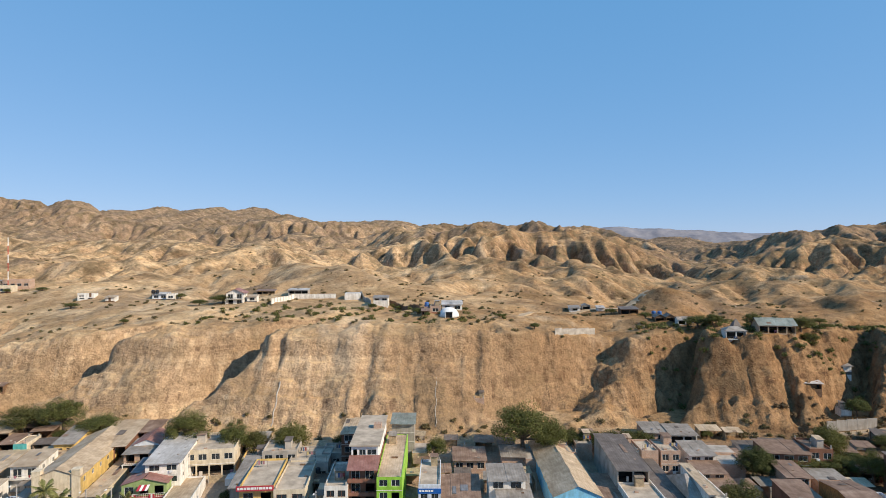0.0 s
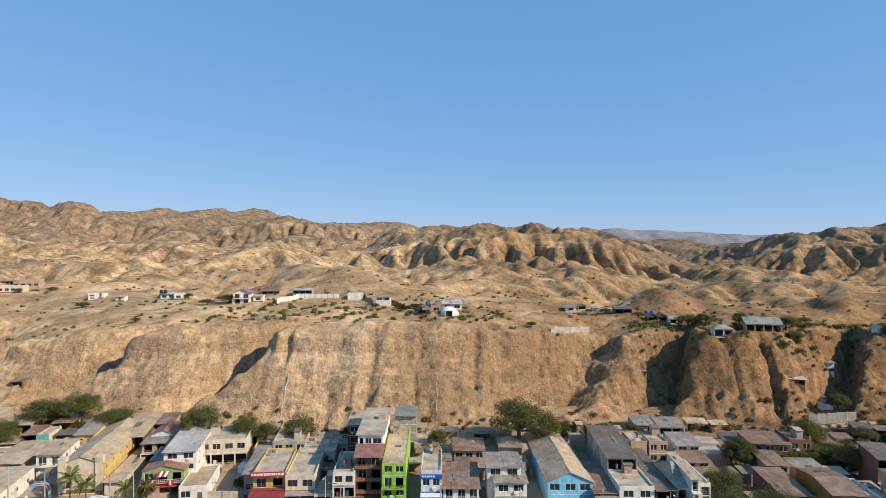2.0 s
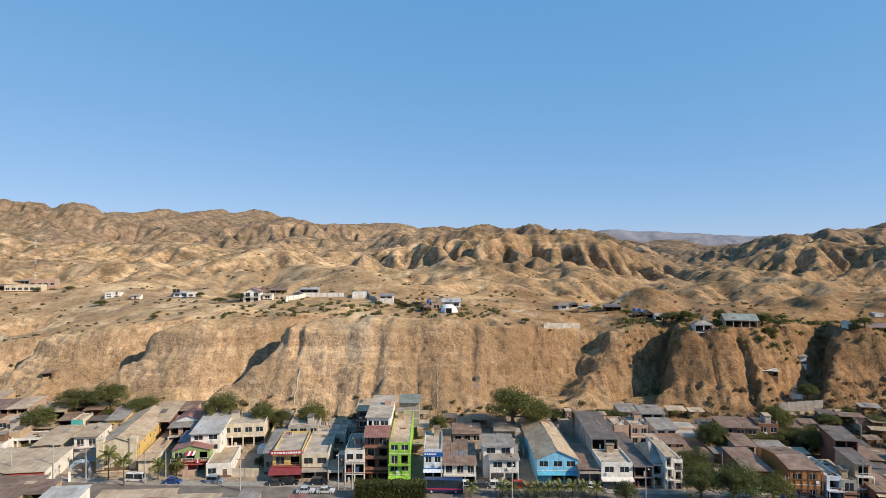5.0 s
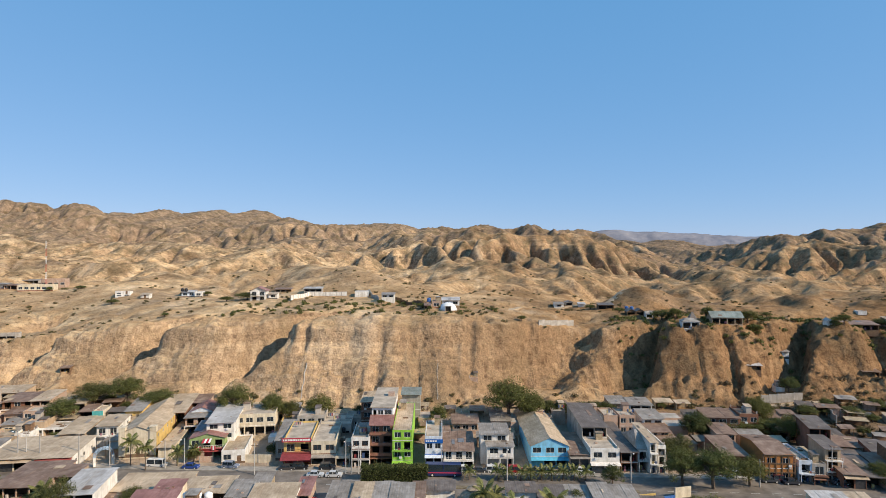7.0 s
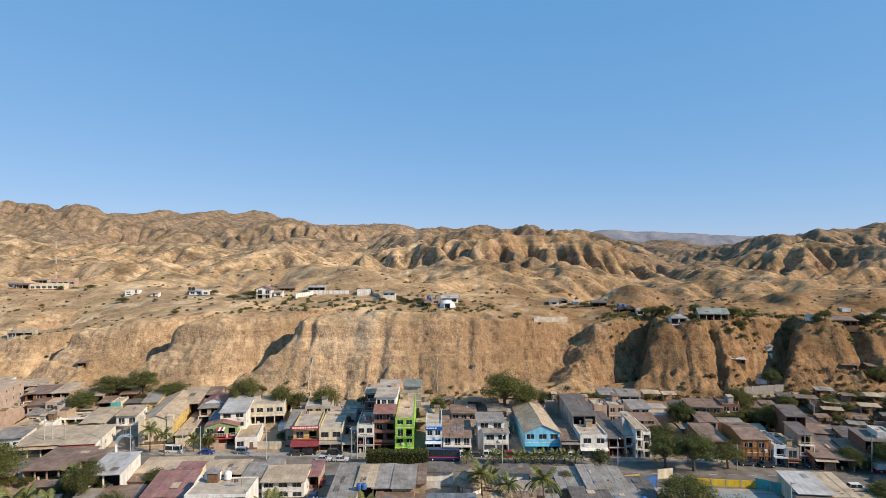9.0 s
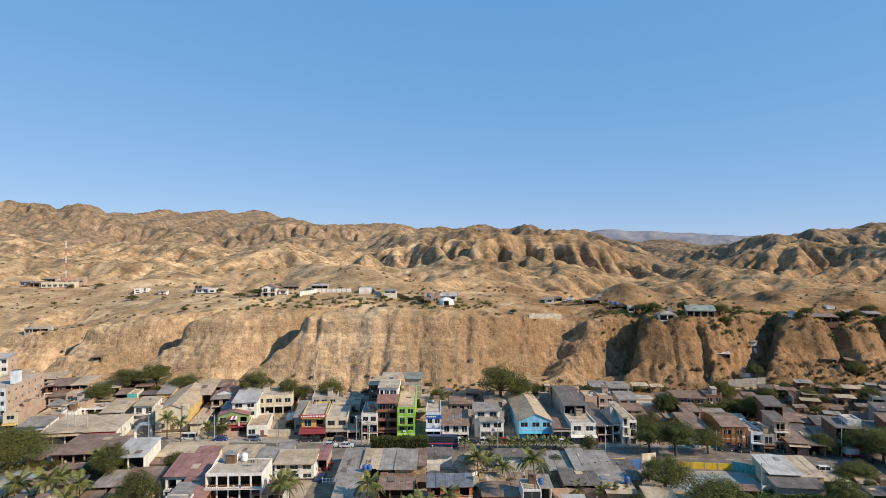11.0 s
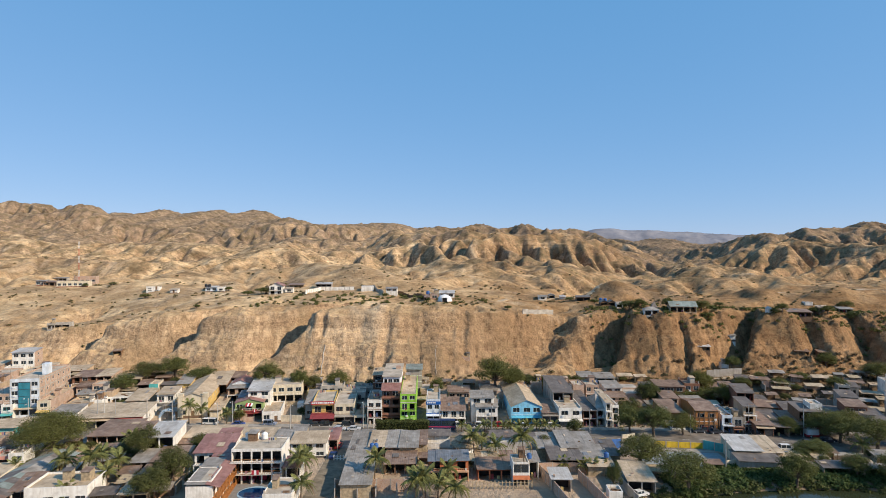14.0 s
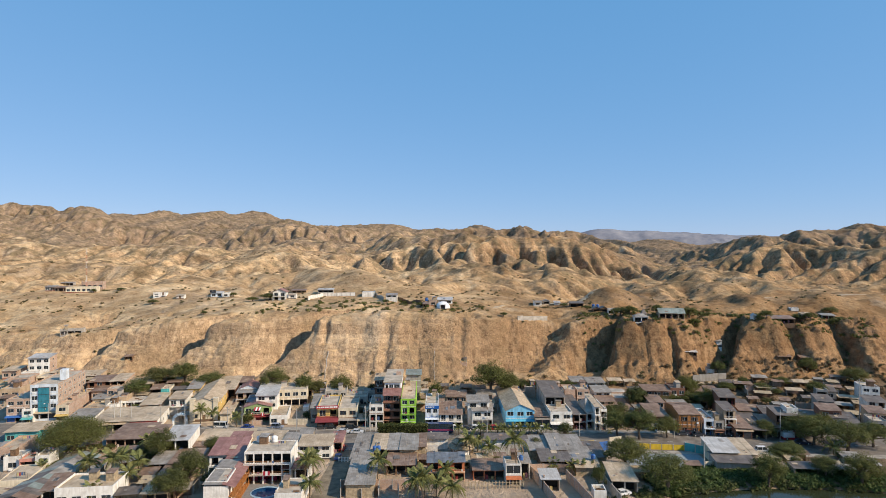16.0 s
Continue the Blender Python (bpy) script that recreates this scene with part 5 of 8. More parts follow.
house(-72.3, 62.7, 6, 6.3, 7.0, 3.0, "o", "cane", "mono", "tan", "one-storey cane-walled house with dusty tan sheet roof and open bays")
house(-79.9, 81.6, 6, 5.8, 9.0, 3.6, "o", "brick", "mono", "tin", "one-storey bare brick house with grey sheet roof and open bays", rise=0.4)
house(-74.5, 75.0, 6, 4.7, 8.0, 3.2, "o", "brick", "mono", "rust", "one-storey bare brick house with rusty sheet roof and open bays", rise=0.4)
house(-72.9, 81.3, 6, 8.1, 10.0, 4.0, "o", "brick", "mono", "rust", "one-storey bare brick house with rusty sheet roof and open bays", rise=0.5)
house(84.3, 87.0, -8, 7.4, 11.0, 4.0, "o", "cream", "mono", "white", "one-storey cream house with pale sheet roof and open bays", rise=0.9)
house(90.7, 86.6, -8, 5.5, 12.0, 3.6, "x", "tan", "mono", "tan", "one-storey tan house with dusty tan sheet roof", rise=0.9)
house(84.5, 80.9, -8, 11.0, 7.0, 3.2, "x", "grey", "mono", "dark", "one-storey grey house with dark grey sheet roof", rise=0.4)
house(73.5, 153.7, -4, 5.8, 6.0, 2.9, "x", "brick", "none", "tin", "one-storey bare brick house without roof")
house(78.9, 149.8, -5, 6.4, 7.0, 2.9, "o", "brick", "mono", "rust", "one-storey bare brick house with rusty sheet roof and open bays")
house(82.5, 155.5, -6, 7.4, 6.0, 2.5, "o", "concrete", "mono", "dark", "one-storey grey concrete house with dark grey sheet roof and open bays")
house(92.9, 124.2, -7, 5.7, 8.0, 3.4, "w", "brick", "mono", "dark", "one-storey bare brick house with dark grey sheet roof")
house(116.7, 139.7, -12, 5.6, 7.0, 3.2, "w", "tan", "mono", "dark", "one-storey tan house with dark grey sheet roof")
house(125.8, 114.7, -14, 5.6, 9.0, 3.6, "s", "brown", "mono", "rust", "one-storey brown house with rusty sheet roof and shops below")
house(135.1, 126.3, -16, 6.4, 8.0, 3.2, "w", "brick", "mono", "dark", "one-storey bare brick house with dark grey sheet roof")
house(141.8, 111.9, -18, 5.0, 9.0, 3.4, "o", "wood", "mono", "dark", "one-storey timber house with dark grey sheet roof and open bays")
house(111.8, 124.5, -11, 7.2, 7.0, 3.0, "w", "grey", "mono", "dark", "one-storey grey house with dark grey sheet roof")
house(106.1, 144.5, -9, 6.3, 7.0, 3.0, "o", "wood", "mono", "rust", "one-storey timber house with rusty sheet roof and open bays")
house(-28.7, 151.4, 3, 5.0, 8.0, 3.5, "w", "concrete", "flat", "tin", "one-storey grey concrete house with flat roof")
house(-56.1, 157.4, 9, 6.6, 6.0, 2.8, "o", "brick", "mono", "rust", "one-storey bare brick house with rusty sheet roof and open bays")
house(-6.1, 153.4, 1, 4.1, 8.0, 2.9, "x", "brick", "none", "tin", "one-storey bare brick house without roof")
house(6.8, 149.5, -0, 8.1, 8.0, 3.1, "w", "brick", "mono", "rust", "one-storey bare brick house with rusty sheet roof")
house(23.9, 150.2, -0, 5.5, 8.0, 3.1, "x", "brick", "none", "tin", "one-storey bare brick house without roof")
house(31.8, 152.0, -1, 5.7, 9.0, 3.3, "x", "brick", "flat", "tin", "one-storey bare brick house with flat roof")
house(64.4, 140.4, -2, 6.5, 8.0, 4.6, "ow", "brick", "mono", "rust", "two-storey bare brick house with rusty sheet roof and open bays")
house(18.3, 152.0, -0, 6.2, 7.0, 2.9, "x", "brick", "mono", "tin", "one-storey bare brick house with grey sheet roof")
# ---- houses on the plateau and huts on the cliff ----
house(-239.1, 311.0, 12, 18.6, 7.0, 3.4, "w", "cream", "flat", "tin", "one-storey cream house with flat roof", base=35.7)
house(-254.3, 350.0, 12, 14.3, 7.0, 4.9, "w", "brick", "flat", "tin", "long bare pinkish brick house with flat roof", base=35.7)
house(-258.6, 320.5, 12, 10.4, 6.0, 2.8, "o", "brick", "mono", "rust", "one-storey bare brick house with rusty sheet roof and open bays", base=35.8)
house(-265.5, 320.0, 13, 6.2, 6.0, 3.1, "w", "grey", "mono", "tin", "one-storey grey house with grey sheet roof", base=36.1)
house(-309.6, 407.0, 12, 12.1, 6.0, 2.2, "o", "concrete", "mono", "tin", "low grey house with grey sheet roof and open bays", base=34.9)
house(-179.5, 295.5, 10, 7.8, 5.0, 2.6, "wd", "white", "flat", "tin", "plain white hut with flat roof", base=33.5)
house(-163.0, 287.5, 9, 4.4, 5.0, 2.2, "d", "white", "mono", "tan", "plain white hut with dusty tan sheet roof", base=33.2)
house(-145.3, 301.5, 8, 7.2, 6.0, 3.0, "w", "bluewhite", "mono", "white", "one-storey pale blue white house with pale sheet roof", base=33.0)
house(-137.6, 297.0, 8, 4.2, 5.0, 2.6, "w", "white", "flat", "tin", "one-storey white house with flat roof", base=33.4)
house(-96.3, 272.0, 6, 7.8, 8.0, 5.1, "bb", "white", "gable", "red", "two-storey white house with red sheet roof and railed balcony", rise=2.0, side="r", over=0.8, base=33.5)
house(-89.1, 274.0, 5, 4.5, 5.0, 2.7, "w", "white", "mono", "tan", "small white annex with dusty tan sheet roof", base=34.2)
house(-92.9, 308.0, 5, 9.4, 6.0, 1.9, "o", "tan", "mono", "rust", "low tan house with rusty sheet roof and open bays", base=35.2)
house(-72.6, 294.5, 4, 9.7, 7.0, 3.5, "wo", "grey", "mono", "white", "two-storey grey house with pale sheet roof and open bays", base=34.9)
house(-44.3, 287.5, 3, 7.6, 7.0, 2.8, "x", "white", "flat", "blue", "plain white house with flat roof", side="r", side_wall="bluewhite", base=34.1)
house(-27.0, 255.0, 2, 6.3, 7.0, 3.7, "xw", "white", "mono", "tin", "two-storey white house with pale blue front and grey sheet roof", side="r", side_wall="white", rise=0.5, base=34.3)
house(-6.7, 220.5, 0, 2.5, 4.0, 1.9, "o", "wood", "mono", "rust", "dark timber shack with rusty sheet roof", base=33.9)
house(-2.9, 225.5, 0, 4.1, 5.0, 2.6, "w", "brick", "flat", "tin", "small bare brick house with flat roof", base=34.2)
house(3.7, 238.0, -0, 8.0, 7.0, 2.7, "w", "white", "mono", "white", "one-storey white house with pale sheet roof", rise=1.0, base=33.9)
house(60.2, 268.5, -4, 4.8, 5.0, 2.1, "w", "white", "mono", "tin", "small white house with grey sheet roof", base=30.2)
house(66.0, 270.5, -4, 3.6, 5.0, 2.1, "o", "grey", "gable", "tin", "small grey house with grey gable roof", base=30.9)
house(71.4, 265.5, -5, 3.2, 5.0, 1.9, "x", "white", "mono", "white", "small white house with pale sheet roof", base=30.5)
house(80.3, 253.0, -5, 7.3, 6.0, 2.3, "o", "wood", "mono", "dark", "low timber house with dark grey sheet roof and open bays", base=30.8)
house(86.5, 234.0, -6, 3.7, 6.0, 1.9, "o", "wood", "gable", "dark", "timber house with dark gable roof and open bays", rise=1.0, base=30.0)
house(90.5, 233.5, -6, 3.7, 6.0, 1.9, "o", "wood", "gable", "dark", "timber house with dark gable roof and open bays", rise=1.0, base=30.1)
house(94.0, 227.5, -7, 5.7, 5.0, 1.9, "o", "white", "ridge", "tin", "low white house with grey ridge roof and open bays", rise=1.0, base=29.7)
house(97.5, 195.5, -8, 6.4, 5.0, 2.7, "v", "white", "hip", "tin", "white lookout house with grey hip roof and railed porch", rise=1.3, base=29.1)
house(114.7, 201.5, -9, 11.7, 8.0, 2.8, "o", "tan", "ridge", "green", "long tan house with pale grey green roof and open bays", rise=2.2, over=0.5, base=30.0)
house(101.1, 202.0, -8, 2.1, 3.0, 1.9, "x", "wood", "hip", "dark", "dark timber tower with pointed roof", rise=2.6, base=30.4)
house(154.2, 198.5, -12, 2.1, 4.0, 1.9, "x", "white", "gable", "white", "small white house with pale gable roof", rise=0.8, base=29.9)
house(167.2, 198.5, -12, 11.5, 7.0, 2.1, "o", "wood", "mono", "rust", "long timber shed with rusty sheet roof and open bays", rise=0.9, base=28.2)
house(211.6, 260.0, -12, 4.0, 5.0, 1.9, "x", "white", "flat", "tin", "small white house with flat roof", base=27.0)
house(181.5, 201.5, -13, 4.2, 5.0, 1.9, "o", "brick", "mono", "tan", "bare brick house with dusty tan sheet roof and open bays", base=30.2)
house(200.8, 214.0, -13, 5.9, 5.0, 1.9, "o", "grey", "mono", "tin", "low grey house with grey sheet roof and open bays", base=28.2)
house(135.4, 198.0, -10, 3.9, 4.0, 2.5, "x", "white", "mono", "tin", "white box hut on the cliff with grey sheet roof", base=17.1)
house(117.2, 187.0, -10, 6.1, 4.0, 1.9, "o", "wood", "mono", "white", "timber hut on the cliff with pale sheet roof and open bays", base=14.4)
house(124.2, 181.0, -10, 3.0, 4.0, 1.9, "x", "white", "flat", "tin", "small white hut on the cliff with flat roof", base=7.1)
house(159.7, 183.5, -12, 5.6, 4.0, 1.9, "o", "wood", "mono", "rust", "timber hut on the cliff with rusty sheet roof and open bays", base=12.7)
house(171.2, 183.5, -13, 7.3, 4.0, 1.9, "o", "wood", "mono", "rust", "long timber hut on the cliff with rusty roof", base=12.1)
house(-185.7, 213.0, 13, 9.8, 6.0, 2.2, "o", "concrete", "flat", "tin", "low grey concrete house with flat roof and open bays", base=21.5)
house(-146.7, 193.5, 11, 3.4, 4.0, 1.9, "o", "wood", "mono", "rust", "timber hut on the cliff with rusty sheet roof and open bays", base=12.0)
house(11.2, 184.5, -1, 3.5, 4.0, 2.0, "x", "brick", "flat", "tin", "small pale brick room with flat roof at the cliff foot", base=9.7)


# ---- plants ----
LEAF_ALGARROBO = mat_leaf("algarrobo_leaf", (0.045, 0.055, 0.015), (0.18, 0.195, 0.06))
LEAF_DARK = mat_leaf("mango_leaf", (0.038, 0.049, 0.015), (0.135, 0.145, 0.046))
LEAF_SCRUB = mat_leaf("scrub_leaf", (0.075, 0.07, 0.032), (0.19, 0.165, 0.075))
LEAF_PALM = mat_leaf("palm_leaf", (0.06, 0.08, 0.022), (0.26, 0.27, 0.10))
LEAF_DRY = mat_leaf("dry_palm_leaf", (0.16, 0.115, 0.06), (0.27, 0.20, 0.11))
BARK = mat_plain("grey_brown_bark", (0.15, 0.11, 0.08), 0.95, 0, 0.4, 2.0)


def leaf_cloud(s, centre, rad, count, size, rnd, squash=0.7):
    """Many small leaf sprays, thicker towards the shell of one clump."""
    for _ in range(count):
        d = Vector((rnd.gauss(0, 1), rnd.gauss(0, 1), rnd.gauss(0, 1))).normalized()
        r = rad * (0.45 + 0.62 * rnd.random() ** 0.6)
        c = Vector(centre) + Vector((d.x * r, d.y * r, d.z * r * squash))
        a = Vector((rnd.gauss(0, 1), rnd.gauss(0, 1), rnd.gauss(0, 0.6))).normalized()
        b = a.cross(d + Vector((0.01, 0.02, 0.5))).normalized()
        k = size * rnd.uniform(0.6, 1.35)
        s.face([c - a * k, c - b * k * 0.8, c + a * k])


TREE_KINDS = {}


def tree_kind(key, seed, leaf, clumps=16, per=120, size=0.023, squash=0.62, low=0.25):
    """A broad crown on a forked trunk, 1 m high and 1 m wide before scaling."""
    rnd = random.Random(seed)
    trunk = Shape()
    trunk.tube([(0, 0, -0.08), (0.01, 0, 0.1), (0.03, 0.01, 0.3)], [0.045, 0.035, 0.03], 7)
    crown = Shape()
    for i in range(clumps):
        a = 2.4 * i + rnd.uniform(-0.4, 0.4)
        r = 0.41 * math.sqrt((i + 0.5) / clumps) * rnd.uniform(0.85, 1.08)
        zc = 0.34 + low * 0.2 + 0.45 * (1 - (r / 0.47) ** 2.4) * rnd.uniform(0.5, 1.08) - (0.16 if i % 3 == 0 else 0)
        c = (r * math.cos(a), r * math.sin(a), zc)
        if i % 2 == 0:
            trunk.tube([(0.03, 0.01, 0.28), (c[0] * 0.5, c[1] * 0.5, 0.28 + (zc - 0.28) * 0.6), c], [0.022, 0.014, 0.006], 5, False)
        leaf_cloud(crown, c, rnd.uniform(0.09, 0.19), per, size, rnd, squash)
    TREE_KINDS[key] = (trunk.mesh("trunk", BARK), crown.mesh("crown", leaf))


for i in range(3):
    tree_kind(f"algarrobo{i}", 11 + i, LEAF_ALGARROBO, 44, 260, 0.0165, 0.75)
    tree_kind(f"mango{i}", 31 + i, LEAF_DARK, 38, 260, 0.018, 0.9)
tree_kind("scrubtree", 51, LEAF_SCRUB, 14, 70)
tree_kind("great", 61, LEAF_ALGARROBO, 110, 330, 0.011, 0.8)
TREE_N = [0]


def tree(x, y, wide, high, kind="algarrobo", label="broad grey-green algarrobo tree with forked trunk", base=None):
    TREE_N[0] += 1
    key = kind if kind in TREE_KINDS else f"{kind}{TREE_N[0] % 3}"
    rnd = random.Random(TREE_N[0])
    z = ground_z(x, y) if base is None else base
    ob = thing("tree", pose(x, y, z, 0, 0, rnd.uniform(0, 360)), label, "tree")
    for nm, me_ in zip(("trunk", "crown"), TREE_KINDS[key]):
        p = part(nm, me_, None, ob)
        p.scale = (wide, wide, high)
    return ob


def frond_mesh(length, droop, leaf, seed):
    rnd = random.Random(seed)
    s = Shape()
    pts = []
    for i in range(9):
        t = i / 8
        pts.append(Vector((length * (t - 0.12 * t * t), 0, length * (0.42 * t - droop * t * t))))
    s.tube(pts, [0.05 * (1 - 0.85 * i / 8) for i in range(9)], 4, False)
    for i in range(1, 34):
        t = i / 34
        k = min(int(t * 8), 7)
        p = pts[k].lerp(pts[k + 1], t * 8 - k)
        ln = length * 0.30 * math.sin(math.pi * min(1, t * 0.9 + 0.12)) * rnd.uniform(0.8, 1.1)
        for sg in (-1, 1):
            tip = p + Vector((ln * 0.55, sg * ln * 0.75, -ln * 0.35))
            w = Vector((0.045, 0, 0.0))
            s.face([p - w, p + w, tip + w * 0.5, tip - w * 0.2])
    return s.mesh("frond", leaf)


FRONDS = [frond_mesh(2.6, d, LEAF_PALM, i) for i, d in enumerate((0.35, 0.62, 0.95, 1.25))]
FRONDS_DRY = frond_mesh(2.2, 1.7, LEAF_DRY, 9)
PALM_N = [0]


def palm(x, y, high, spread=1.0, label="coconut palm with arching green fronds", base=None):
    PALM_N[0] += 1
    rnd = random.Random(100 + PALM_N[0])
    z = ground_z(x, y) if base is None else base
    ob = thing("palm_tree", pose(x, y, z, 0, 0, rnd.uniform(0, 360)), label, "palm tree")
    lean = rnd.uniform(0.0, 0.12) * high
    pts = [(lean * t * t, 0, high * t - 0.1) for t in (0, 0.25, 0.5, 0.75, 1.0)]
    part("trunk", Shape().tube(pts, [0.22, 0.16, 0.14, 0.13, 0.12], 7), BARK, ob)
    for i in range(22):
        me_ = FRONDS[min(3, i // 5)] if i < 20 else FRONDS_DRY
        f = part("frond", me_, None, ob)
        f.matrix_local = Matrix.Translation((lean, 0, high - 0.1)) @ pose(0, 0, 0, 0, -rnd.uniform(28, 48) if i < 5 else rnd.uniform(-8, 8), i * 137.5 + rnd.uniform(-12, 12)) @ Matrix.Scale(spread * rnd.uniform(0.85, 1.1), 4)
    return ob


def scatter_bushes(name, label, spots, leaf, seed):
    """Scrub that nobody could count, in one mesh; spots of (x, y, radius)."""
    rnd = random.Random(seed)
    s = Shape()
    zs = height(np.array([[q[0] for q in spots]]), np.array([[q[1] for q in spots]]))[0]
    for i, (x, y, r) in enumerate(spots):
        z = float(zs[i])
        for _ in range(3):
            c = (x + rnd.uniform(-0.6, 0.6) * r, y + rnd.uniform(-0.6, 0.6) * r, z + r * 0.35)
            leaf_cloud(s, c, r * 0.6, 26, 0.18 + r * 0.15, rnd, 0.7)
    return tagged(new(name, s.mesh(name, leaf)), label, "bushes", kind="stuff")


def hedge(x0, x1, y0, y1, h, label):
    rnd = random.Random(5)
    s = Shape()
    ob = thing("hedge", pose((x0 + x1) / 2, (y0 + y1) / 2, 0.1), label, "hedge")
    hw, hd = (x1 - x0) / 2, (y1 - y0) / 2
    # near-black core puts the shade between the leaves into colour
    core = Shape().box(-hw + 0.35, -hd + 0.35, 0, hw - 0.35, hd - 0.35, h - 0.35)
    part("core", core, SHADE_DARK, ob, "near-black block painted as the shade inside the hedge")
    for _ in range(8000):
        x, y, z = rnd.uniform(-hw, hw), rnd.uniform(-hd, hd), rnd.uniform(0.2, h)
        f = rnd.random()
        if f < 0.45:
            y = -hd + rnd.uniform(0, 0.35)
        elif f < 0.85:
            z = h - rnd.uniform(0, 0.35) + 0.15 * math.sin(x * 1.3)
        leaf_cloud(s, (x, y, z), 0.05, 1, 0.27, rnd)
    part("foliage", s, LEAF_DARK, ob)
    return ob


# ---- street things ----
ASPHALT = mat_plain("worn_asphalt", (0.20, 0.168, 0.138), 0.9, 0, 0.4, 0.25)
PAVING = mat_plain("dusty_pavement", (0.34, 0.30, 0.25), 0.92, 0, 0.3, 0.5)
RUBBER = mat_plain("tyre_rubber", (0.02, 0.02, 0.02), 0.85)
TANK_BLUE = mat_plain("blue_plastic", (0.05, 0.13, 0.33), 0.45, 0, 0.15)
TANK_DARK = mat_plain("black_plastic", (0.03, 0.03, 0.032), 0.5)
POLE = mat_plain("pole_concrete", (0.42, 0.40, 0.37), 0.9, 0, 0.2)


def car_paint(r, g, b):
    key = ("car", r, g, b)
    if key not in PAINTS:
        n = Nodes("car_paint")
        dust = n.ramp(n.noise(n.position(), 1.4, 4, 0.6), [(0.4, (1, 1, 1)), (0.7, (0.75, 0.7, 0.62))])
        n.bsdf.inputs["Coat Weight"].default_value = 0.5
        PAINTS[key] = n.done(n.mix(0.5, rgb(r, g, b), dust, "MULTIPLY"), 0.4, 0.0, 0.5)
    return PAINTS[key]


WHEEL = {}


def wheel(parent, x, y, r):
    if r not in WHEEL:
        WHEEL[r] = (Shape().tube([(0, -0.11, 0), (0, 0.11, 0)], [r, r], 14).mesh("wheel", RUBBER), Shape().tube([(0, -0.12, 0), (0, 0.12, 0)], [r * 0.55] * 2, 10).mesh("rim", WHITE))
    o = part("wheel", WHEEL[r][0], None, parent)
    o.location = (x, y, r)
    part("rim", WHEEL[r][1], None, o)


def car(x, y, rz, colour, kind="car", label="", z=0.14):
    """Along x before turning. kind: car, suv, van, bus, truck."""
    L, W, H, hood, deck = {"car": (4.3, 1.75, 1.45, 1.15, 0.75), "suv": (4.5, 1.85, 1.75, 1.1, 0.15), "van": (5.2, 1.9, 2.1, 0.5, 0.05), "bus": (9.5, 2.5, 3.2, 0.1, 0.05), "truck": (6.0, 2.2, 2.5, 0.2, 3.6)}[kind]
    r = 0.46 if kind in ("bus", "truck") else 0.33
    name_ = {"suv": "car", "car": "car", "van": "minibus", "bus": "bus", "truck": "truck"}[kind]
    ob = thing(name_, pose(x, y, z, 0, 0, rz), label, name_)
    m = car_paint(*colour)
    belt = r + 0.55 if kind != "bus" else 1.5
    belt = min(belt, H * 0.62)
    x0, x1 = -L / 2, L / 2
    b = Shape()
    prof = [(x0, 0.28), (x1, 0.28), (x1, belt * 0.86), (x1 - 0.1, belt * 0.93), (x1 - hood, belt), (x0 + deck * 0.9, belt), (x0, belt * 0.9)]
    k = len(prof)
    b.v += [(px, -W / 2, pz) for px, pz in prof] + [(px, W / 2, pz) for px, pz in prof]
    b.f += [tuple(range(k)), tuple(reversed(range(k, 2 * k)))] + [(i, i + k, (i + 1) % k + k, (i + 1) % k) for i in range(k)]
    part("body", b, m, ob)
    c = Shape()
    f, g = x1 - hood - 0.03, x0 + deck + 0.03
    sl = 0.5 if kind in ("car", "suv") else 0.12
    w2, w3 = W / 2 - 0.04, W / 2 - 0.17
    c.v += [(g, -w2, belt), (f, -w2, belt), (f, w2, belt), (g, w2, belt), (g + sl * 0.6, -w3, H - 0.06), (f - sl, -w3, H - 0.06), (f - sl, w3, H - 0.06), (g + sl * 0.6, w3, H - 0.06)]
    c.f += [(3, 2, 1, 0), (4, 5, 6, 7), (0, 1, 5, 4), (1, 2, 6, 5), (2, 3, 7, 6), (3, 0, 4, 7)]
    part("glasshouse", c, GLASS, ob)
    part("roof", Shape().box(g + sl * 0.6 - 0.03, -w3 - 0.02, H - 0.055, f - sl + 0.03, w3 + 0.02, H), m, ob)
    for px in (g + sl * 0.3, (f + g) / 2, f - sl * 0.5):
        for sg in (-1, 1):
            py = sg * (w2 - 0.05)
            part("pillar", Shape().box(px - 0.06, py - 0.035, belt, px + 0.06, py + 0.035, H - 0.05), m, ob)
    if kind == "bus":
        part("stripe", Shape().box(x0 + 0.3, -W / 2 - 0.012, 1.0, x1 - 0.3, -W / 2 - 0.003, 1.25), car_paint(214, 60, 90), ob, "pink stripe along the side")
    if kind == "truck":
        part("cargo_box", Shape().box(x0 + 0.05, -1.1, belt * 0.9, x0 + 3.6, 1.1, 2.6), WHITE, ob)
    for wx in (x0 + L * 0.19, x1 - L * 0.19):
        for wy in (-W / 2 + 0.1, W / 2 - 0.1):
            wheel(ob, wx, wy, r)
    for hy in (-W / 2 + 0.3, W / 2 - 0.3):
        part("headlight", Shape().box(x1 - 0.02, hy - 0.15, belt * 0.68, x1 + 0.03, hy + 0.15, belt * 0.82), WHITE, ob)
    return ob


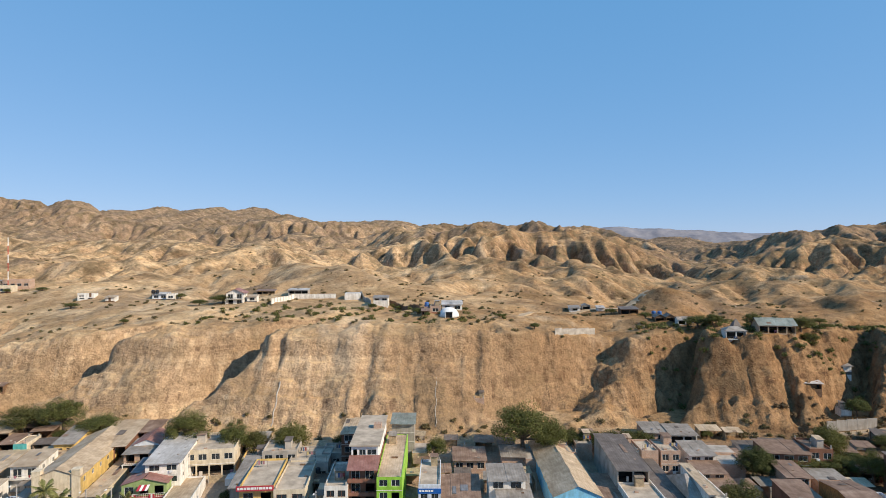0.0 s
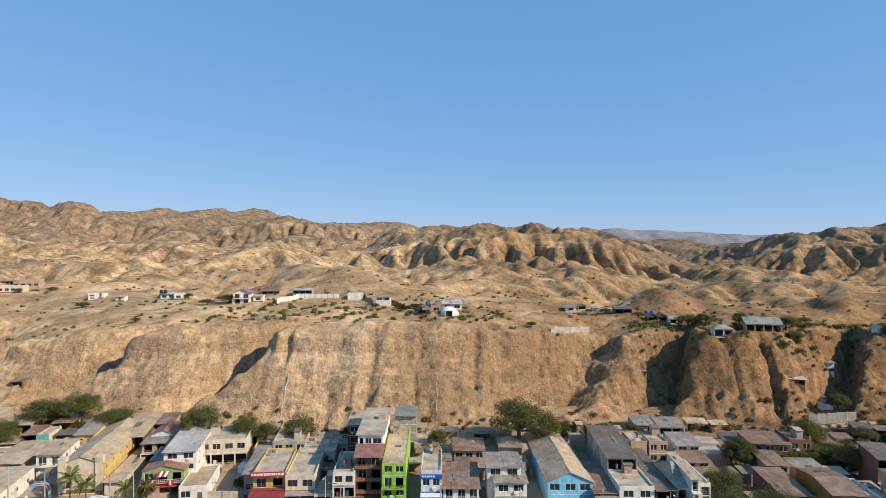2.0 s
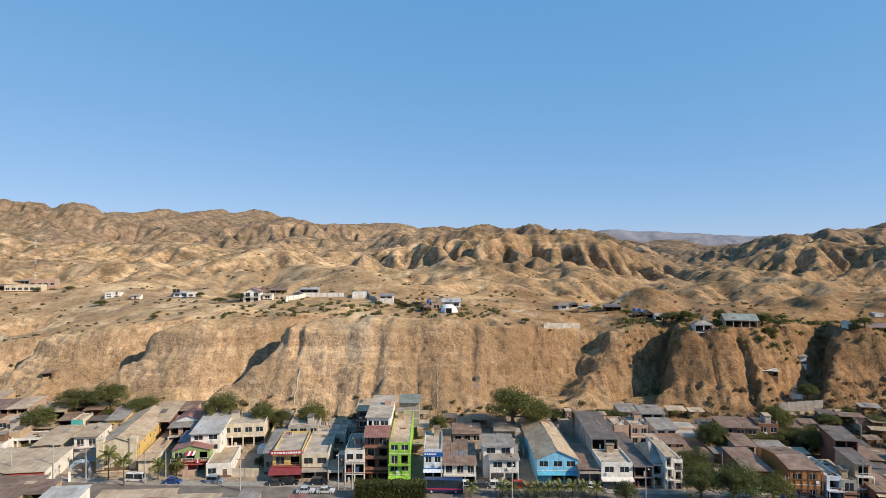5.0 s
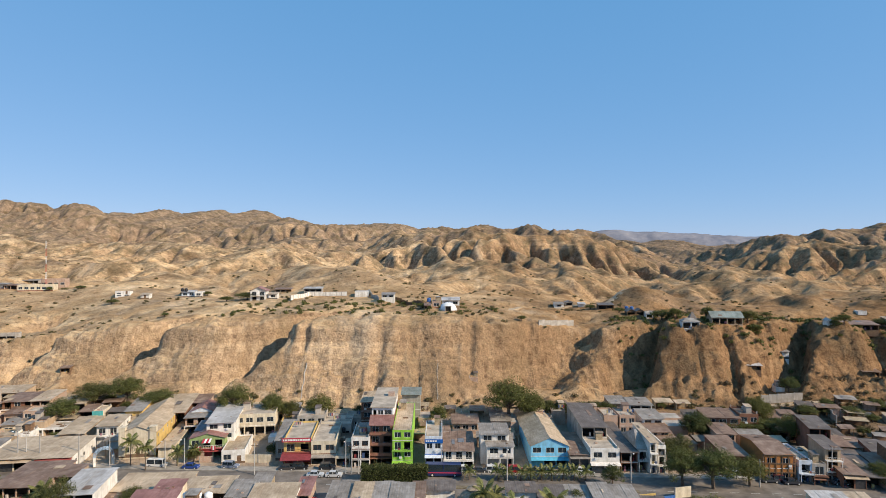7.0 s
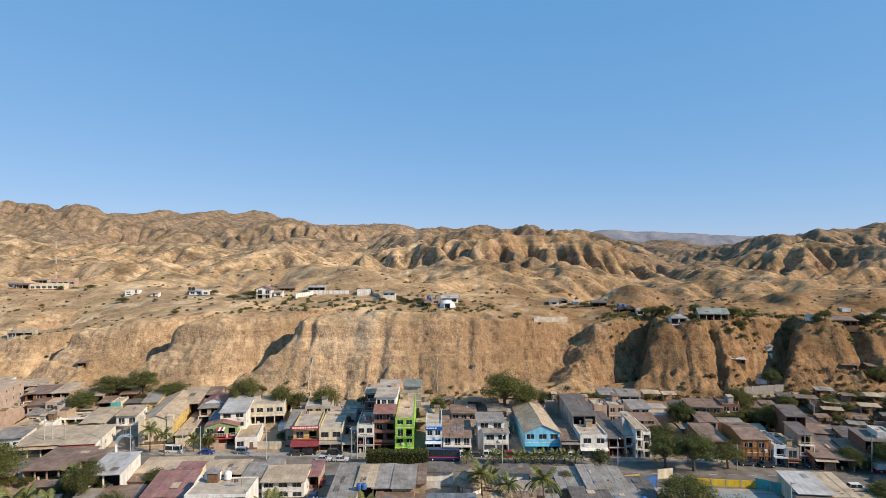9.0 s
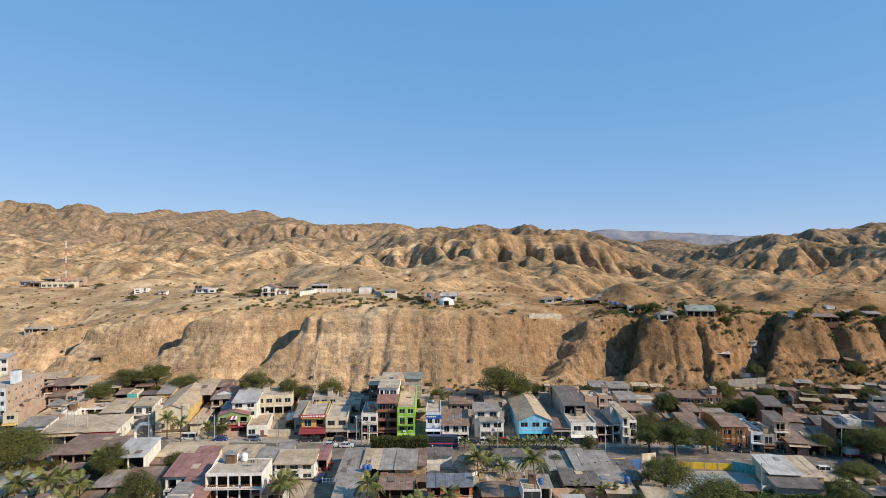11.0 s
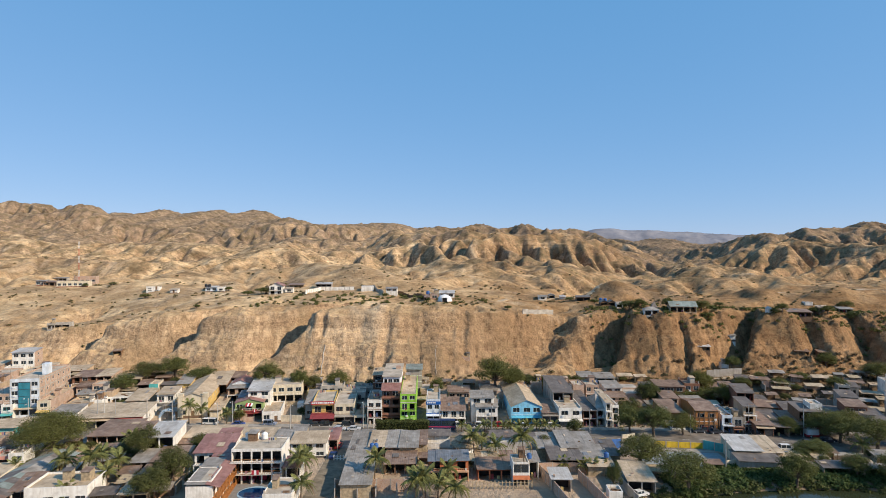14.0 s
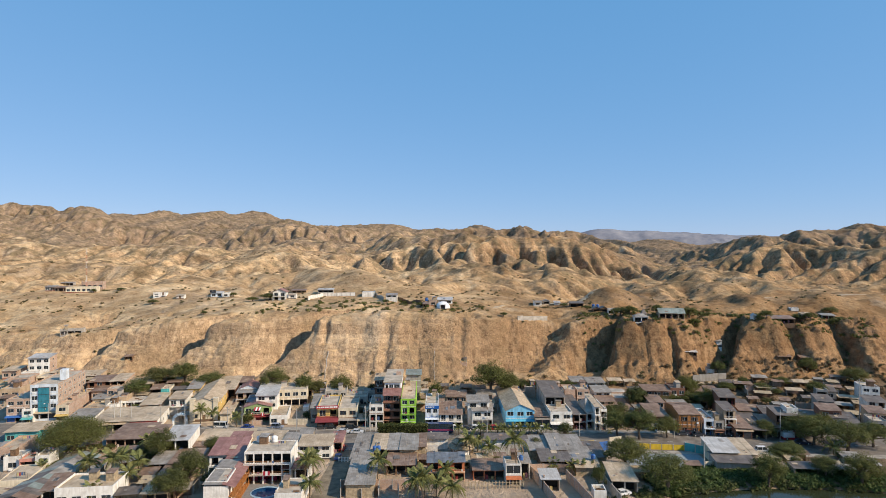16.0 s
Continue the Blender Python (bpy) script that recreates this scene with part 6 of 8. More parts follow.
def pole(x, y, h=9.0, lamp=True, rz=0.0, label="tall concrete street pole with lamp arm"):
    ob = thing("street_lamp" if lamp else "utility_pole", pose(x, y, ground_z(x, y), 0, 0, rz), label, "pole")
    part("post", Shape().tube([(0, 0, -0.2), (0, 0, h)], [0.17, 0.10], 8), POLE, ob)
    if lamp:
        part("arm", Shape().tube([(0, 0, h - 0.4), (0, -1.0, h + 0.1), (0, -1.8, h + 0.2)], [0.045, 0.04, 0.035], 6), STEEL, ob)
        part("lamp_head", Shape().box(-0.14, -2.3, h + 0.12, 0.14, -1.75, h + 0.26), WHITE, ob)
    else:
        part("crossarm", Shape().box(-0.9, -0.06, h - 0.7, 0.9, 0.06, h - 0.58), TIMBER, ob)
        for i in (-0.8, 0.0, 0.8):
            part("insulator", Shape().box(i - 0.05, -0.05, h - 0.58, i + 0.05, 0.05, h - 0.4), WHITE, ob)
    return ob


def tank(x, y, z, mat=TANK_BLUE, r=0.6, h=1.2, label="blue plastic water tank on a roof"):
    ob = tagged(new("water_tank"), label, "water tank")
    ob.location = (x, y, z)
    part("drum", Shape().lathe([(r * 0.96, 0), (r, 0.1), (r, h * 0.45), (r * 0.96, h * 0.5), (r, h * 0.55), (r, h * 0.85), (r * 0.55, h)], 14), mat, ob, "", True)
    part("lid", Shape().lathe([(r * 0.4, h), (r * 0.4, h + 0.08), (r * 0.2, h + 0.12)], 12), mat, ob)
    return ob


def wall_run(pts, h, mat, label, t=0.2, name="compound_wall", piers=3.2, coping=True):
    """A boundary wall along points on the ground, with piers and a coping."""
    ob = thing(name, pose(0, 0, 0), label, "wall")
    for (xa, ya), (xb, yb) in zip(pts, pts[1:]):
        a, b = Vector((xa, ya, 0)), Vector((xb, yb, 0))
        n_ = max(1, round((b - a).length / piers))
        for i in range(n_):
            p, q = a.lerp(b, i / n_), a.lerp(b, (i + 1) / n_)
            z = min(ground_z(p.x, p.y), ground_z(q.x, q.y)) - 0.3
            ln, ang = (q - p).length, math.degrees(math.atan2(q.y - p.y, q.x - p.x))
            zt = max(ground_z(p.x, p.y), ground_z(q.x, q.y)) + h - z
            o = part("panel", Shape().box(0.14, -t / 2, 0, ln - 0.14, t / 2, zt), mat, ob)
            o.matrix_local = pose(p.x, p.y, z, 0, 0, ang)
            o = part("pier", Shape().box(-0.14, -t / 2 - 0.04, 0, 0.14, t / 2 + 0.04, zt + 0.12), CONCRETE if coping else mat, ob)
            o.matrix_local = pose(p.x, p.y, z, 0, 0, ang)
    return ob


def fence_run(x0, y0, x1, y1, h, label, mat, gap=0.6):
    ob = thing("fence", pose(x0, y0, ground_z(x0, y0), 0, 0, math.degrees(math.atan2(y1 - y0, x1 - x0))), label, "fence")
    ln = math.hypot(x1 - x0, y1 - y0)
    n_ = int(ln / gap)
    me_ = Shape().box(-0.13, -0.03, -0.2, 0.13, 0.03, h).mesh("board", mat)
    for i in range(n_ + 1):
        o = part("board", me_, None, ob)
        o.location = (ln * i / n_, 0, 0.1 * math.sin(i * 2.1))
    part("rail", Shape().box(0, 0.035, h * 0.3, ln, 0.1, h * 0.3 + 0.12).box(0, 0.035, h * 0.75, ln, 0.1, h * 0.75 + 0.12), mat, ob)
    return ob


# ---- trees ----
tree(-112.8, 95.9, 21.6, 14.1, "great", "very broad algarrobo tree shading a yard")
tree(-123.8, 156.1, 10.8, 9.6, "algarrobo")
tree(-110.7, 171.4, 13.7, 11.4, "algarrobo")
tree(-98.7, 168.7, 12.1, 7.5, "algarrobo")
tree(-68.3, 156.7, 12.4, 14.6, "algarrobo")
tree(-55.7, 156.3, 9.3, 11.3, "algarrobo")
tree(-41.2, 159.2, 10.9, 9.7, "algarrobo")
tree(21.4, 157.8, 17.7, 15.9, "algarrobo")
tree(28.8, 157.0, 9.7, 12.0, "algarrobo")
tree(60.1, 113.1, 9.9, 11.0, "algarrobo")
tree(67.1, 111.2, 12.3, 11.8, "algarrobo")
tree(53.7, 83.9, 14.3, 10.6, "algarrobo")
tree(77.0, 112.8, 9.0, 8.5, "algarrobo")
tree(102.0, 155.9, 9.3, 10.2, "algarrobo")
tree(99.6, 148.8, 11.1, 5.8, "algarrobo")
tree(105.1, 143.4, 7.9, 9.8, "algarrobo")
tree(106.5, 116.6, 8.7, 4.6, "algarrobo")
tree(111.0, 114.1, 7.3, 6.5, "algarrobo")
tree(122.0, 104.5, 12.3, 10.5, "algarrobo")
tree(128.5, 98.0, 13.9, 10.6, "algarrobo")
tree(139.7, 102.0, 12.2, 9.4, "algarrobo")
tree(178.5, 164.5, 11.9, 8.8, "algarrobo")
tree(59.8, 69.4, 14.7, 11.3, "algarrobo")
tree(88.9, 72.6, 9.9, 10.7, "algarrobo")
tree(106.2, 90.8, 8.8, 5.8, "algarrobo")
tree(107.4, 77.1, 7.7, 6.9, "algarrobo")
tree(114.2, 72.2, 10.9, 9.9, "algarrobo")
tree(166.6, 178.1, 8.5, 7.9, "algarrobo")
tree(-1.8, 154.1, 6.1, 8.3, "algarrobo")
tree(126.9, 180.3, 7.5, 6.7, "algarrobo")
tree(-121.8, 171.6, 15.3, 8.9, "mango", "dense dark green mango tree beside houses")
tree(-50.1, 157.6, 6.7, 8.1, "mango", "dense dark green mango tree beside houses")
tree(79.1, 145.5, 8.0, 8.1, "mango", "dense dark green mango tree beside houses")
tree(-83.7, 90.7, 9.9, 11.9, "mango", "dense dark green mango tree beside houses")
tree(-70.5, 98.2, 7.1, 6.5, "mango", "dense dark green mango tree beside houses")
tree(-67.2, 71.4, 10.5, 11.8, "mango", "dense dark green mango tree beside houses")
tree(-69.0, 63.7, 10.0, 9.4, "mango", "dense dark green mango tree beside houses")
tree(30.4, 99.6, 4.8, 5.1, "mango", "dense dark green mango tree beside houses")
tree(42.3, 112.8, 6.0, 6.0, "mango", "dense dark green mango tree beside houses")
tree(41.4, 68.2, 4.3, 8.9, "mango", "dense dark green mango tree beside houses")
tree(34.6, 161.0, 6.9, 6.4, "mango", "dense dark green mango tree beside houses")
tree(38.7, 161.9, 6.9, 5.8, "mango", "dense dark green mango tree beside houses")
tree(42.5, 161.5, 6.9, 5.5, "mango", "dense dark green mango tree beside houses")
tree(46.6, 161.9, 6.9, 5.5, "mango", "dense dark green mango tree beside houses")
tree(50.6, 161.9, 6.3, 5.5, "mango", "dense dark green mango tree beside houses")
tree(54.9, 161.9, 6.9, 5.5, "mango", "dense dark green mango tree beside houses")
tree(-20.9, 167.1, 3.8, 3.1, "mango", "dense dark green mango tree beside houses")
tree(108.7, 145.4, 8.0, 5.7, "algarrobo")
tree(117.5, 140.1, 5.6, 4.0, "algarrobo")
tree(120.2, 108.7, 13.5, 10.2, "algarrobo")
tree(129.3, 111.5, 11.1, 9.5, "algarrobo")
tree(110.7, 111.6, 7.0, 6.0, "algarrobo")
tree(102.4, 90.3, 8.1, 6.0, "algarrobo")
tree(108.0, 93.3, 7.6, 5.4, "algarrobo")
tree(103.6, 122.0, 8.6, 4.6, "algarrobo")
tree(91.4, 150.9, 14.1, 5.3, "algarrobo")
tree(104.4, 157.0, 7.5, 8.1, "algarrobo")
tree(120.3, 159.2, 7.1, 5.0, "algarrobo")
tree(134.8, 158.5, 8.0, 4.4, "algarrobo")
tree(146.9, 163.8, 7.2, 4.5, "algarrobo")
tree(156.1, 155.6, 8.4, 6.5, "algarrobo")
tree(148.7, 141.5, 7.8, 7.1, "algarrobo")
tree(76.9, 145.6, 8.5, 9.3, "mango", "dense dark green mango tree beside houses")
tree(64.7, 127.8, 10.1, 9.4, "mango", "dense dark green mango tree beside houses")
tree(105.3, 150.8, 9.1, 4.7, "mango", "dense dark green mango tree beside houses")
tree(-102.8, 274.1, 13.9, 4.6, "algarrobo", "low green tree beside plateau houses")
tree(-112.3, 270.5, 8.1, 3.3, "algarrobo", "low green tree beside plateau houses")
tree(-133.8, 300.0, 5.5, 3.2, "algarrobo", "low green tree beside plateau houses")
tree(-175.2, 277.0, 7.7, 3.3, "algarrobo", "low green tree beside plateau houses")
tree(-214.4, 314.4, 7.1, 2.2, "algarrobo", "low green tree beside plateau houses")
tree(-231.1, 311.3, 4.3, 3.0, "algarrobo", "low green tree beside plateau houses")
tree(-29.6, 247.8, 4.1, 2.7, "algarrobo", "low green tree beside plateau houses")
tree(-19.2, 254.2, 3.6, 2.2, "algarrobo", "low green tree beside plateau houses")
tree(-9.8, 224.9, 4.8, 2.8, "algarrobo", "low green tree beside plateau houses")
tree(-5.8, 217.0, 2.6, 2.4, "algarrobo", "low green tree beside plateau houses")
tree(21.3, 221.6, 3.2, 1.7, "algarrobo", "low green tree beside plateau houses")
tree(73.6, 257.6, 6.0, 2.8, "algarrobo", "low green tree beside plateau houses")
tree(83.1, 241.8, 6.8, 3.0, "algarrobo", "low green tree beside plateau houses")
tree(94.4, 218.0, 10.4, 5.4, "algarrobo", "low green tree beside plateau houses")
tree(97.4, 212.1, 5.6, 4.8, "algarrobo", "low green tree beside plateau houses")
tree(110.3, 209.7, 6.5, 6.3, "algarrobo", "low green tree beside plateau houses")
tree(99.0, 213.2, 6.1, 3.2, "algarrobo", "low green tree beside plateau houses")
tree(124.9, 205.2, 8.9, 5.7, "algarrobo", "low green tree beside plateau houses")
tree(125.9, 201.9, 7.3, 4.1, "algarrobo", "low green tree beside plateau houses")
tree(121.6, 204.4, 4.9, 3.6, "algarrobo", "low green tree beside plateau houses")
tree(139.6, 218.1, 5.7, 2.7, "algarrobo", "low green tree beside plateau houses")
tree(158.7, 196.7, 6.2, 4.5, "algarrobo", "low green tree beside plateau houses")
tree(155.2, 197.2, 3.8, 3.0, "algarrobo", "low green tree beside plateau houses")
tree(178.8, 203.9, 7.4, 4.1, "algarrobo", "low green tree beside plateau houses")
tree(181.7, 199.2, 6.3, 4.5, "algarrobo", "low green tree beside plateau houses")
tree(230.1, 256.2, 8.9, 5.6, "algarrobo", "low green tree beside plateau houses")
tree(32.7, 209.8, 4.0, 2.6, "algarrobo", "low green tree beside plateau houses")
tree(200.1, 208.4, 7.5, 5.2, "algarrobo", "low green tree beside plateau houses")
tree(-127.4, 234.7, 3.9, 2.3, "algarrobo", "low green tree beside plateau houses")
tree(137.5, 211.7, 3.6, 2.1, "algarrobo", "low green tree beside plateau houses")
tree(149.7, 213.8, 4.1, 1.6, "algarrobo", "low green tree beside plateau houses")
# palms
palm(6.4, 117.1, 2.6, 1.01, "young palm planted along the street median")
palm(13.8, 116.9, 2.6, 1.01, "young palm planted along the street median")
palm(16.2, 116.9, 2.6, 1.01, "young palm planted along the street median")
palm(19.7, 116.8, 2.6, 1.01, "young palm planted along the street median")
palm(22.2, 116.8, 2.6, 1.01, "young palm planted along the street median")
palm(25.0, 116.8, 2.6, 1.01, "young palm planted along the street median")
palm(27.7, 116.7, 2.6, 1.01, "young palm planted along the street median")
palm(30.6, 116.7, 2.6, 1.01, "young palm planted along the street median")
palm(33.5, 116.6, 2.6, 1.01, "young palm planted along the street median")
palm(36.5, 116.6, 2.6, 1.01, "young palm planted along the street median")
palm(-112.2, 80.7, 3.5, 1.12)
palm(-96.3, 76.4, 6.3, 1.68)
palm(-90.0, 74.8, 7.7, 1.75)
palm(-89.0, 78.7, 6.5, 1.61)
palm(-85.1, 80.2, 5.0, 1.54)
palm(-91.3, 98.5, 4.7, 1.54)
palm(-86.4, 127.1, 6.7, 1.4)
palm(-80.6, 123.7, 6.5, 1.26)
palm(-73.5, 126.9, 4.0, 1.26)
palm(-70.1, 130.2, 3.7, 0.98)
palm(-36.9, 73.1, 7.1, 1.68)
palm(-35.5, 77.8, 6.5, 1.54)
palm(-33.9, 64.8, 4.5, 1.54)
palm(-17.5, 74.4, 6.9, 1.68)
palm(-6.8, 62.1, 6.2, 1.68)
palm(-4.4, 63.4, 6.6, 1.68)
palm(-1.5, 66.0, 3.8, 1.4)
palm(2.5, 60.9, 4.9, 1.68)
palm(8.9, 93.9, 6.2, 1.68)
palm(14.7, 89.1, 5.4, 1.54)
palm(20.4, 73.8, 12.0, 1.75)
palm(11.6, 99.9, 3.3, 1.4)
palm(122.3, 95.5, 2.8, 1.4)
palm(-88.4, 64.0, 3.4, 1.4)
palm(37.3, 81.6, 2.3, 1.12)
palm(39.9, 81.5, 2.3, 1.12)
palm(42.2, 81.5, 1.9, 1.12)
palm(32.0, 82.5, 2.3, 1.12)
palm(0.5, 73.3, 4.6, 1.4)
palm(-43.4, 77.9, 1.5, 0.98)
palm(-83.4, 71.7, 4.8, 1.4)
# ---- water tanks on roofs ----
tank(-52.2, 83.7, 8.85, WHITE, 0.85, 1.7, "white water tank on a hotel roof")
tank(-50.1, 83.7, 8.85, WHITE, 0.85, 1.7, "white water tank on a hotel roof")
tank(-47.9, 83.6, 8.85, WHITE, 0.85, 1.7, "white water tank on a hotel roof")
tank(-19.7, 88.8, 4.50, TANK_BLUE, 0.65, 1.3, "blue plastic water tank on a roof")
tank(-18.6, 88.8, 4.50, TANK_BLUE, 0.65, 1.3, "blue plastic water tank on a roof")
tank(43.9, 83.2, 3.60, TANK_BLUE, 0.65, 1.3, "blue plastic water tank on a roof")
tank(22.3, 78.1, 5.20, TANK_BLUE, 0.65, 1.3, "blue plastic water tank on a roof")
tank(-30.2, 141.9, 5.09, TANK_DARK, 0.6, 1.2, "black plastic water tank on a roof")
# ---- poles ----
pole(-117.2, 126.9, 10, True)
pole(-115.4, 127.6, 9.5, False, 0, "grey concrete utility pole with timber crossarm")
pole(-111.1, 126.8, 9, True)
pole(-91.8, 126.5, 8.5, True)
pole(-71.2, 126.1, 8, True)
pole(-50.3, 120.6, 8.5, False, 0, "grey concrete utility pole with timber crossarm")
pole(-75.9, 124.9, 8, True)
pole(-26.3, 121.4, 9, True)
pole(-24.7, 121.4, 8, False, 0, "grey concrete utility pole with timber crossarm")
pole(-22.9, 121.4, 7.5, False, 0, "grey concrete utility pole with timber crossarm")
pole(16.0, 115.1, 9, True)
pole(47.7, 115.1, 8, True)
pole(79.2, 112.2, 7, False, 0, "grey concrete utility pole with timber crossarm")
pole(114.4, 110.4, 10, True)
pole(155.0, 129.2, 16, False, 0, "grey concrete utility pole with timber crossarm")
pole(-141.5, 128.0, 9, True)
pole(99.6, 115.5, 9, False, 0, "grey concrete utility pole with timber crossarm")
pole(75.1, 81.0, 9, True)
pole(-100.7, 127.3, 9, False, 0, "grey concrete utility pole with timber crossarm")
pole(-0.8, 121.0, 8, True)
# ---- vehicles ----
car(-78.9, 126.6, -4, (232, 230, 226), "van", "white minibus parked at the kerb")
car(-58.4, 125.6, -4, (120, 130, 150), "suv", "grey blue car on the street")
car(-68.9, 125.1, -4, (40, 70, 140), "car", "dark blue car on the street")
car(-39.2, 124.6, 0, (30, 32, 36), "suv", "black car parked before shops")
car(-31.7, 124.5, 0, (40, 42, 48), "suv", "dark grey car parked before shops")
car(-33.9, 119.3, 0, (190, 195, 200), "car", "silver car waiting at the side lane")
car(-29.0, 119.2, 0, (200, 200, 200), "car", "pale car on the street")
car(-31.3, 102.4, 85, (170, 24, 34), "car", "red car parked in the side lane")
car(-31.5, 94.3, 88, (40, 60, 110), "car", "dark blue car parked in the side lane")
car(-0.2, 120.0, -2, (32, 48, 92), "bus", "dark blue bus with a pink stripe")
car(-42.5, 124.0, 0, (70, 66, 64), "car", "dark grey car before the restaurant")
car(5.2, 122.5, -1, (225, 225, 222), "suv", "white car parked in a row")
car(9.4, 122.4, -1, (60, 62, 66), "car", "dark grey car parked in a row")
car(13.2, 122.4, -1, (215, 215, 212), "suv", "white car parked in a row")
car(19.0, 122.3, -1, (160, 30, 30), "suv", "red car parked in a row")
car(24.3, 122.2, -1, (70, 72, 78), "car", "dark car parked in a row")
car(27.3, 122.1, -1, (190, 192, 196), "car", "silver car parked in a row")
car(36.7, 122.0, -1, (215, 215, 212), "car", "white car parked in a row")
car(41.3, 121.9, -1, (50, 54, 60), "suv", "dark car parked in a row")
car(77.5, 118.1, -4, (230, 230, 228), "suv", "white car parked under trees")
car(83.5, 115.4, -4, (60, 64, 72), "car", "grey car parked by brick block")
car(86.5, 116.0, -4, (90, 40, 48), "suv", "dark red car parked by brick block")
car(88.4, 114.1, -4, (50, 52, 60), "car", "dark car parked by brick block")
car(117.9, 110.0, -4, (178, 36, 44), "truck", "red truck on the street")
car(118.8, 105.4, -4, (40, 44, 60), "suv", "dark car on the street")
car(101.6, 98.1, -4, (225, 220, 214), "suv", "white car beside sheds")
car(111.2, 103.3, -4, (50, 60, 84), "car", "dark blue car on the street")
car(100.7, 113.9, -4, (70, 74, 80), "car", "grey car on the street")
car(-52.6, 146.9, 95, (220, 220, 216), "truck", "white box truck parked in a yard")
car(47.1, 66.4, 20, (220, 220, 220), "car", "pale car under a shed roof")
# ---- walls and fences ----
wall_run([(-56.0, 130.0), (-48.4, 129.8)], 2.2, paint(*WALLS["cream"]), "cream wall round a yard")
wall_run([(-26.1, 65.7), (-27.0, 71.5), (-6.3, 71.2), (-6.1, 64.7)], 2.6, BRICK, "brick wall round unfinished rooms")
wall_run([(-20.7, 65.7), (-21.3, 70.7)], 2.4, BRICK, "brick wall of an unfinished room")
wall_run([(-16.3, 65.6), (-16.8, 70.6)], 2.4, BRICK, "brick wall of an unfinished room")
wall_run([(-11.2, 65.5), (-11.7, 70.5)], 2.4, BRICK, "brick wall of an unfinished room")
wall_run([(25.2, 81.8), (33.1, 82.5), (48.9, 78.1), (56.8, 77.9)], 2.6, BRICK, "brick wall round an empty yard")
wall_run([(25.2, 81.8), (28.3, 58.9)], 2.8, BRICK, "brick wall along an empty yard")
wall_run([(34.8, 76.7), (37.3, 58.8)], 2.8, BRICK, "brick wall along an empty yard")
wall_run([(43.7, 76.5), (44.8, 60.3)], 2.8, CONCRETE, "concrete wall along a shed")
wall_run([(39.6, 207.5), (48.0, 213.5), (56.7, 219.5)], 2.0, CONCRETE, "low terrace wall across a gully", coping=False)
wall_run([(111.5, 170.6), (126.5, 171.2)], 3.0, paint(*WALLS["grey"]), "pale grey wall at the cliff foot")
wall_run([(76.6, 83.5), (86.5, 86.0), (89.4, 89.7)], 2.4, paint(*WALLS["cream"]), "cream wall beside the lagoon")
wall_run([(45.2, 101.5), (49.5, 102.5)], 2.6, paint(*WALLS["yellow"]), "yellow wall beside the street")
wall_run([(49.0, 99.3), (53.2, 100.3)], 3.0, paint(*WALLS["royal"]), "blue wall beside the street")
wall_run([(55.2, 105.6), (59.6, 106.7)], 2.6, paint(*WALLS["cream"]), "cream wall beside trees")
wall_run([(63.5, 101.7), (77.6, 99.9)], 1.8, paint(228, 190, 52), "yellow wall of a sports court")
wall_run([(77.6, 99.9), (82.5, 95.7)], 2.6, paint(*WALLS["teal"]), "teal and yellow wall of a sports court")
wall_run([(-4.3, 97.1), (-0.9, 97.5)], 3.0, WHITE_TIN, "white sheet fence")
wall_run([(14.0, 96.8), (27.9, 97.6)], 3.2, WHITE_TIN, "white sheet fence behind palms")
fence_run(-2.1, 71.1, 21.9, 71.4, 2.0, "weathered grey timber paling fence", CANE, 0.9)
fence_run(-30.8, 91.7, -20.9, 91.5, 1.6, "white paling along a roof yard", WHITE, 0.9)


# ---- the tall block's upper storey, awnings and signs ----
def bars(parent, x0, x1, y, z0, z1, mat, seed, lines=1):
    """Unreadable lettering as plain bars."""
    rnd = random.Random(seed)
    lh = (z1 - z0) / lines
    for k in range(lines):
        x = x0
        while x < x1 - 0.15:
            w = min(rnd.uniform(0.3, 0.9), x1 - x)
            part("lettering", Shape().box(x, y - 0.03, z0 + k * lh + lh * 0.18, x + w, y, z0 + (k + 1) * lh - lh * 0.12), mat, parent)
            x += w + 0.14


SIGN_RED = paint(178, 48, 66, 0.25)
SIGN_BLUE = paint(28, 92, 168, 0.15)
part("awning", Shape().slab([(-3.4, -1.6, 11.3), (3.4, -1.6, 11.3), (3.4, 3.0, 13.0), (-3.4, 3.0, 13.0)], 0.12), RED_TIN, tall, "sloping red brown roof")
up = pierced(6.0, 3.4, [(0.4, 1.0, 1.3, 2.6), (1.7, 1.3, 3.2, 2.6), (3.5, 1.3, 5.6, 2.6)])
o = part("upper_wall", up, WHITE, tall)
o.location = (-3.0, 3.2, 11.6)
for a, b in ((1.7, 3.2), (3.5, 5.6)):
    window(tall, pose(-3.0 + a, 3.26, 12.9), b - a, 1.3, WHITE)
part("upper_wall", Shape().box(-3.0, 3.4, 11.4, -2.8, 26, 15.0).box(2.8, 3.4, 11.4, 3.0, 26, 15.0).box(-3.0, 26, 11.4, 3.0, 26.2, 15.0), WHITE, tall)
part("roof_slab", Shape().box(-3.4, 2.6, 15.0, 3.4, 26.5, 15.25), ROOF_SLAB, tall, "dusty grey roof slab")
part("stair_box", Shape().box(0.8, 15, 15.25, 2.6, 17, 16.3), BRICK, tall, "small brick box on the roof")
part("floor_slab", Shape().box(-2.98, 0.21, 11.2, 2.98, 26.7, 11.38), CONCRETE, tall)
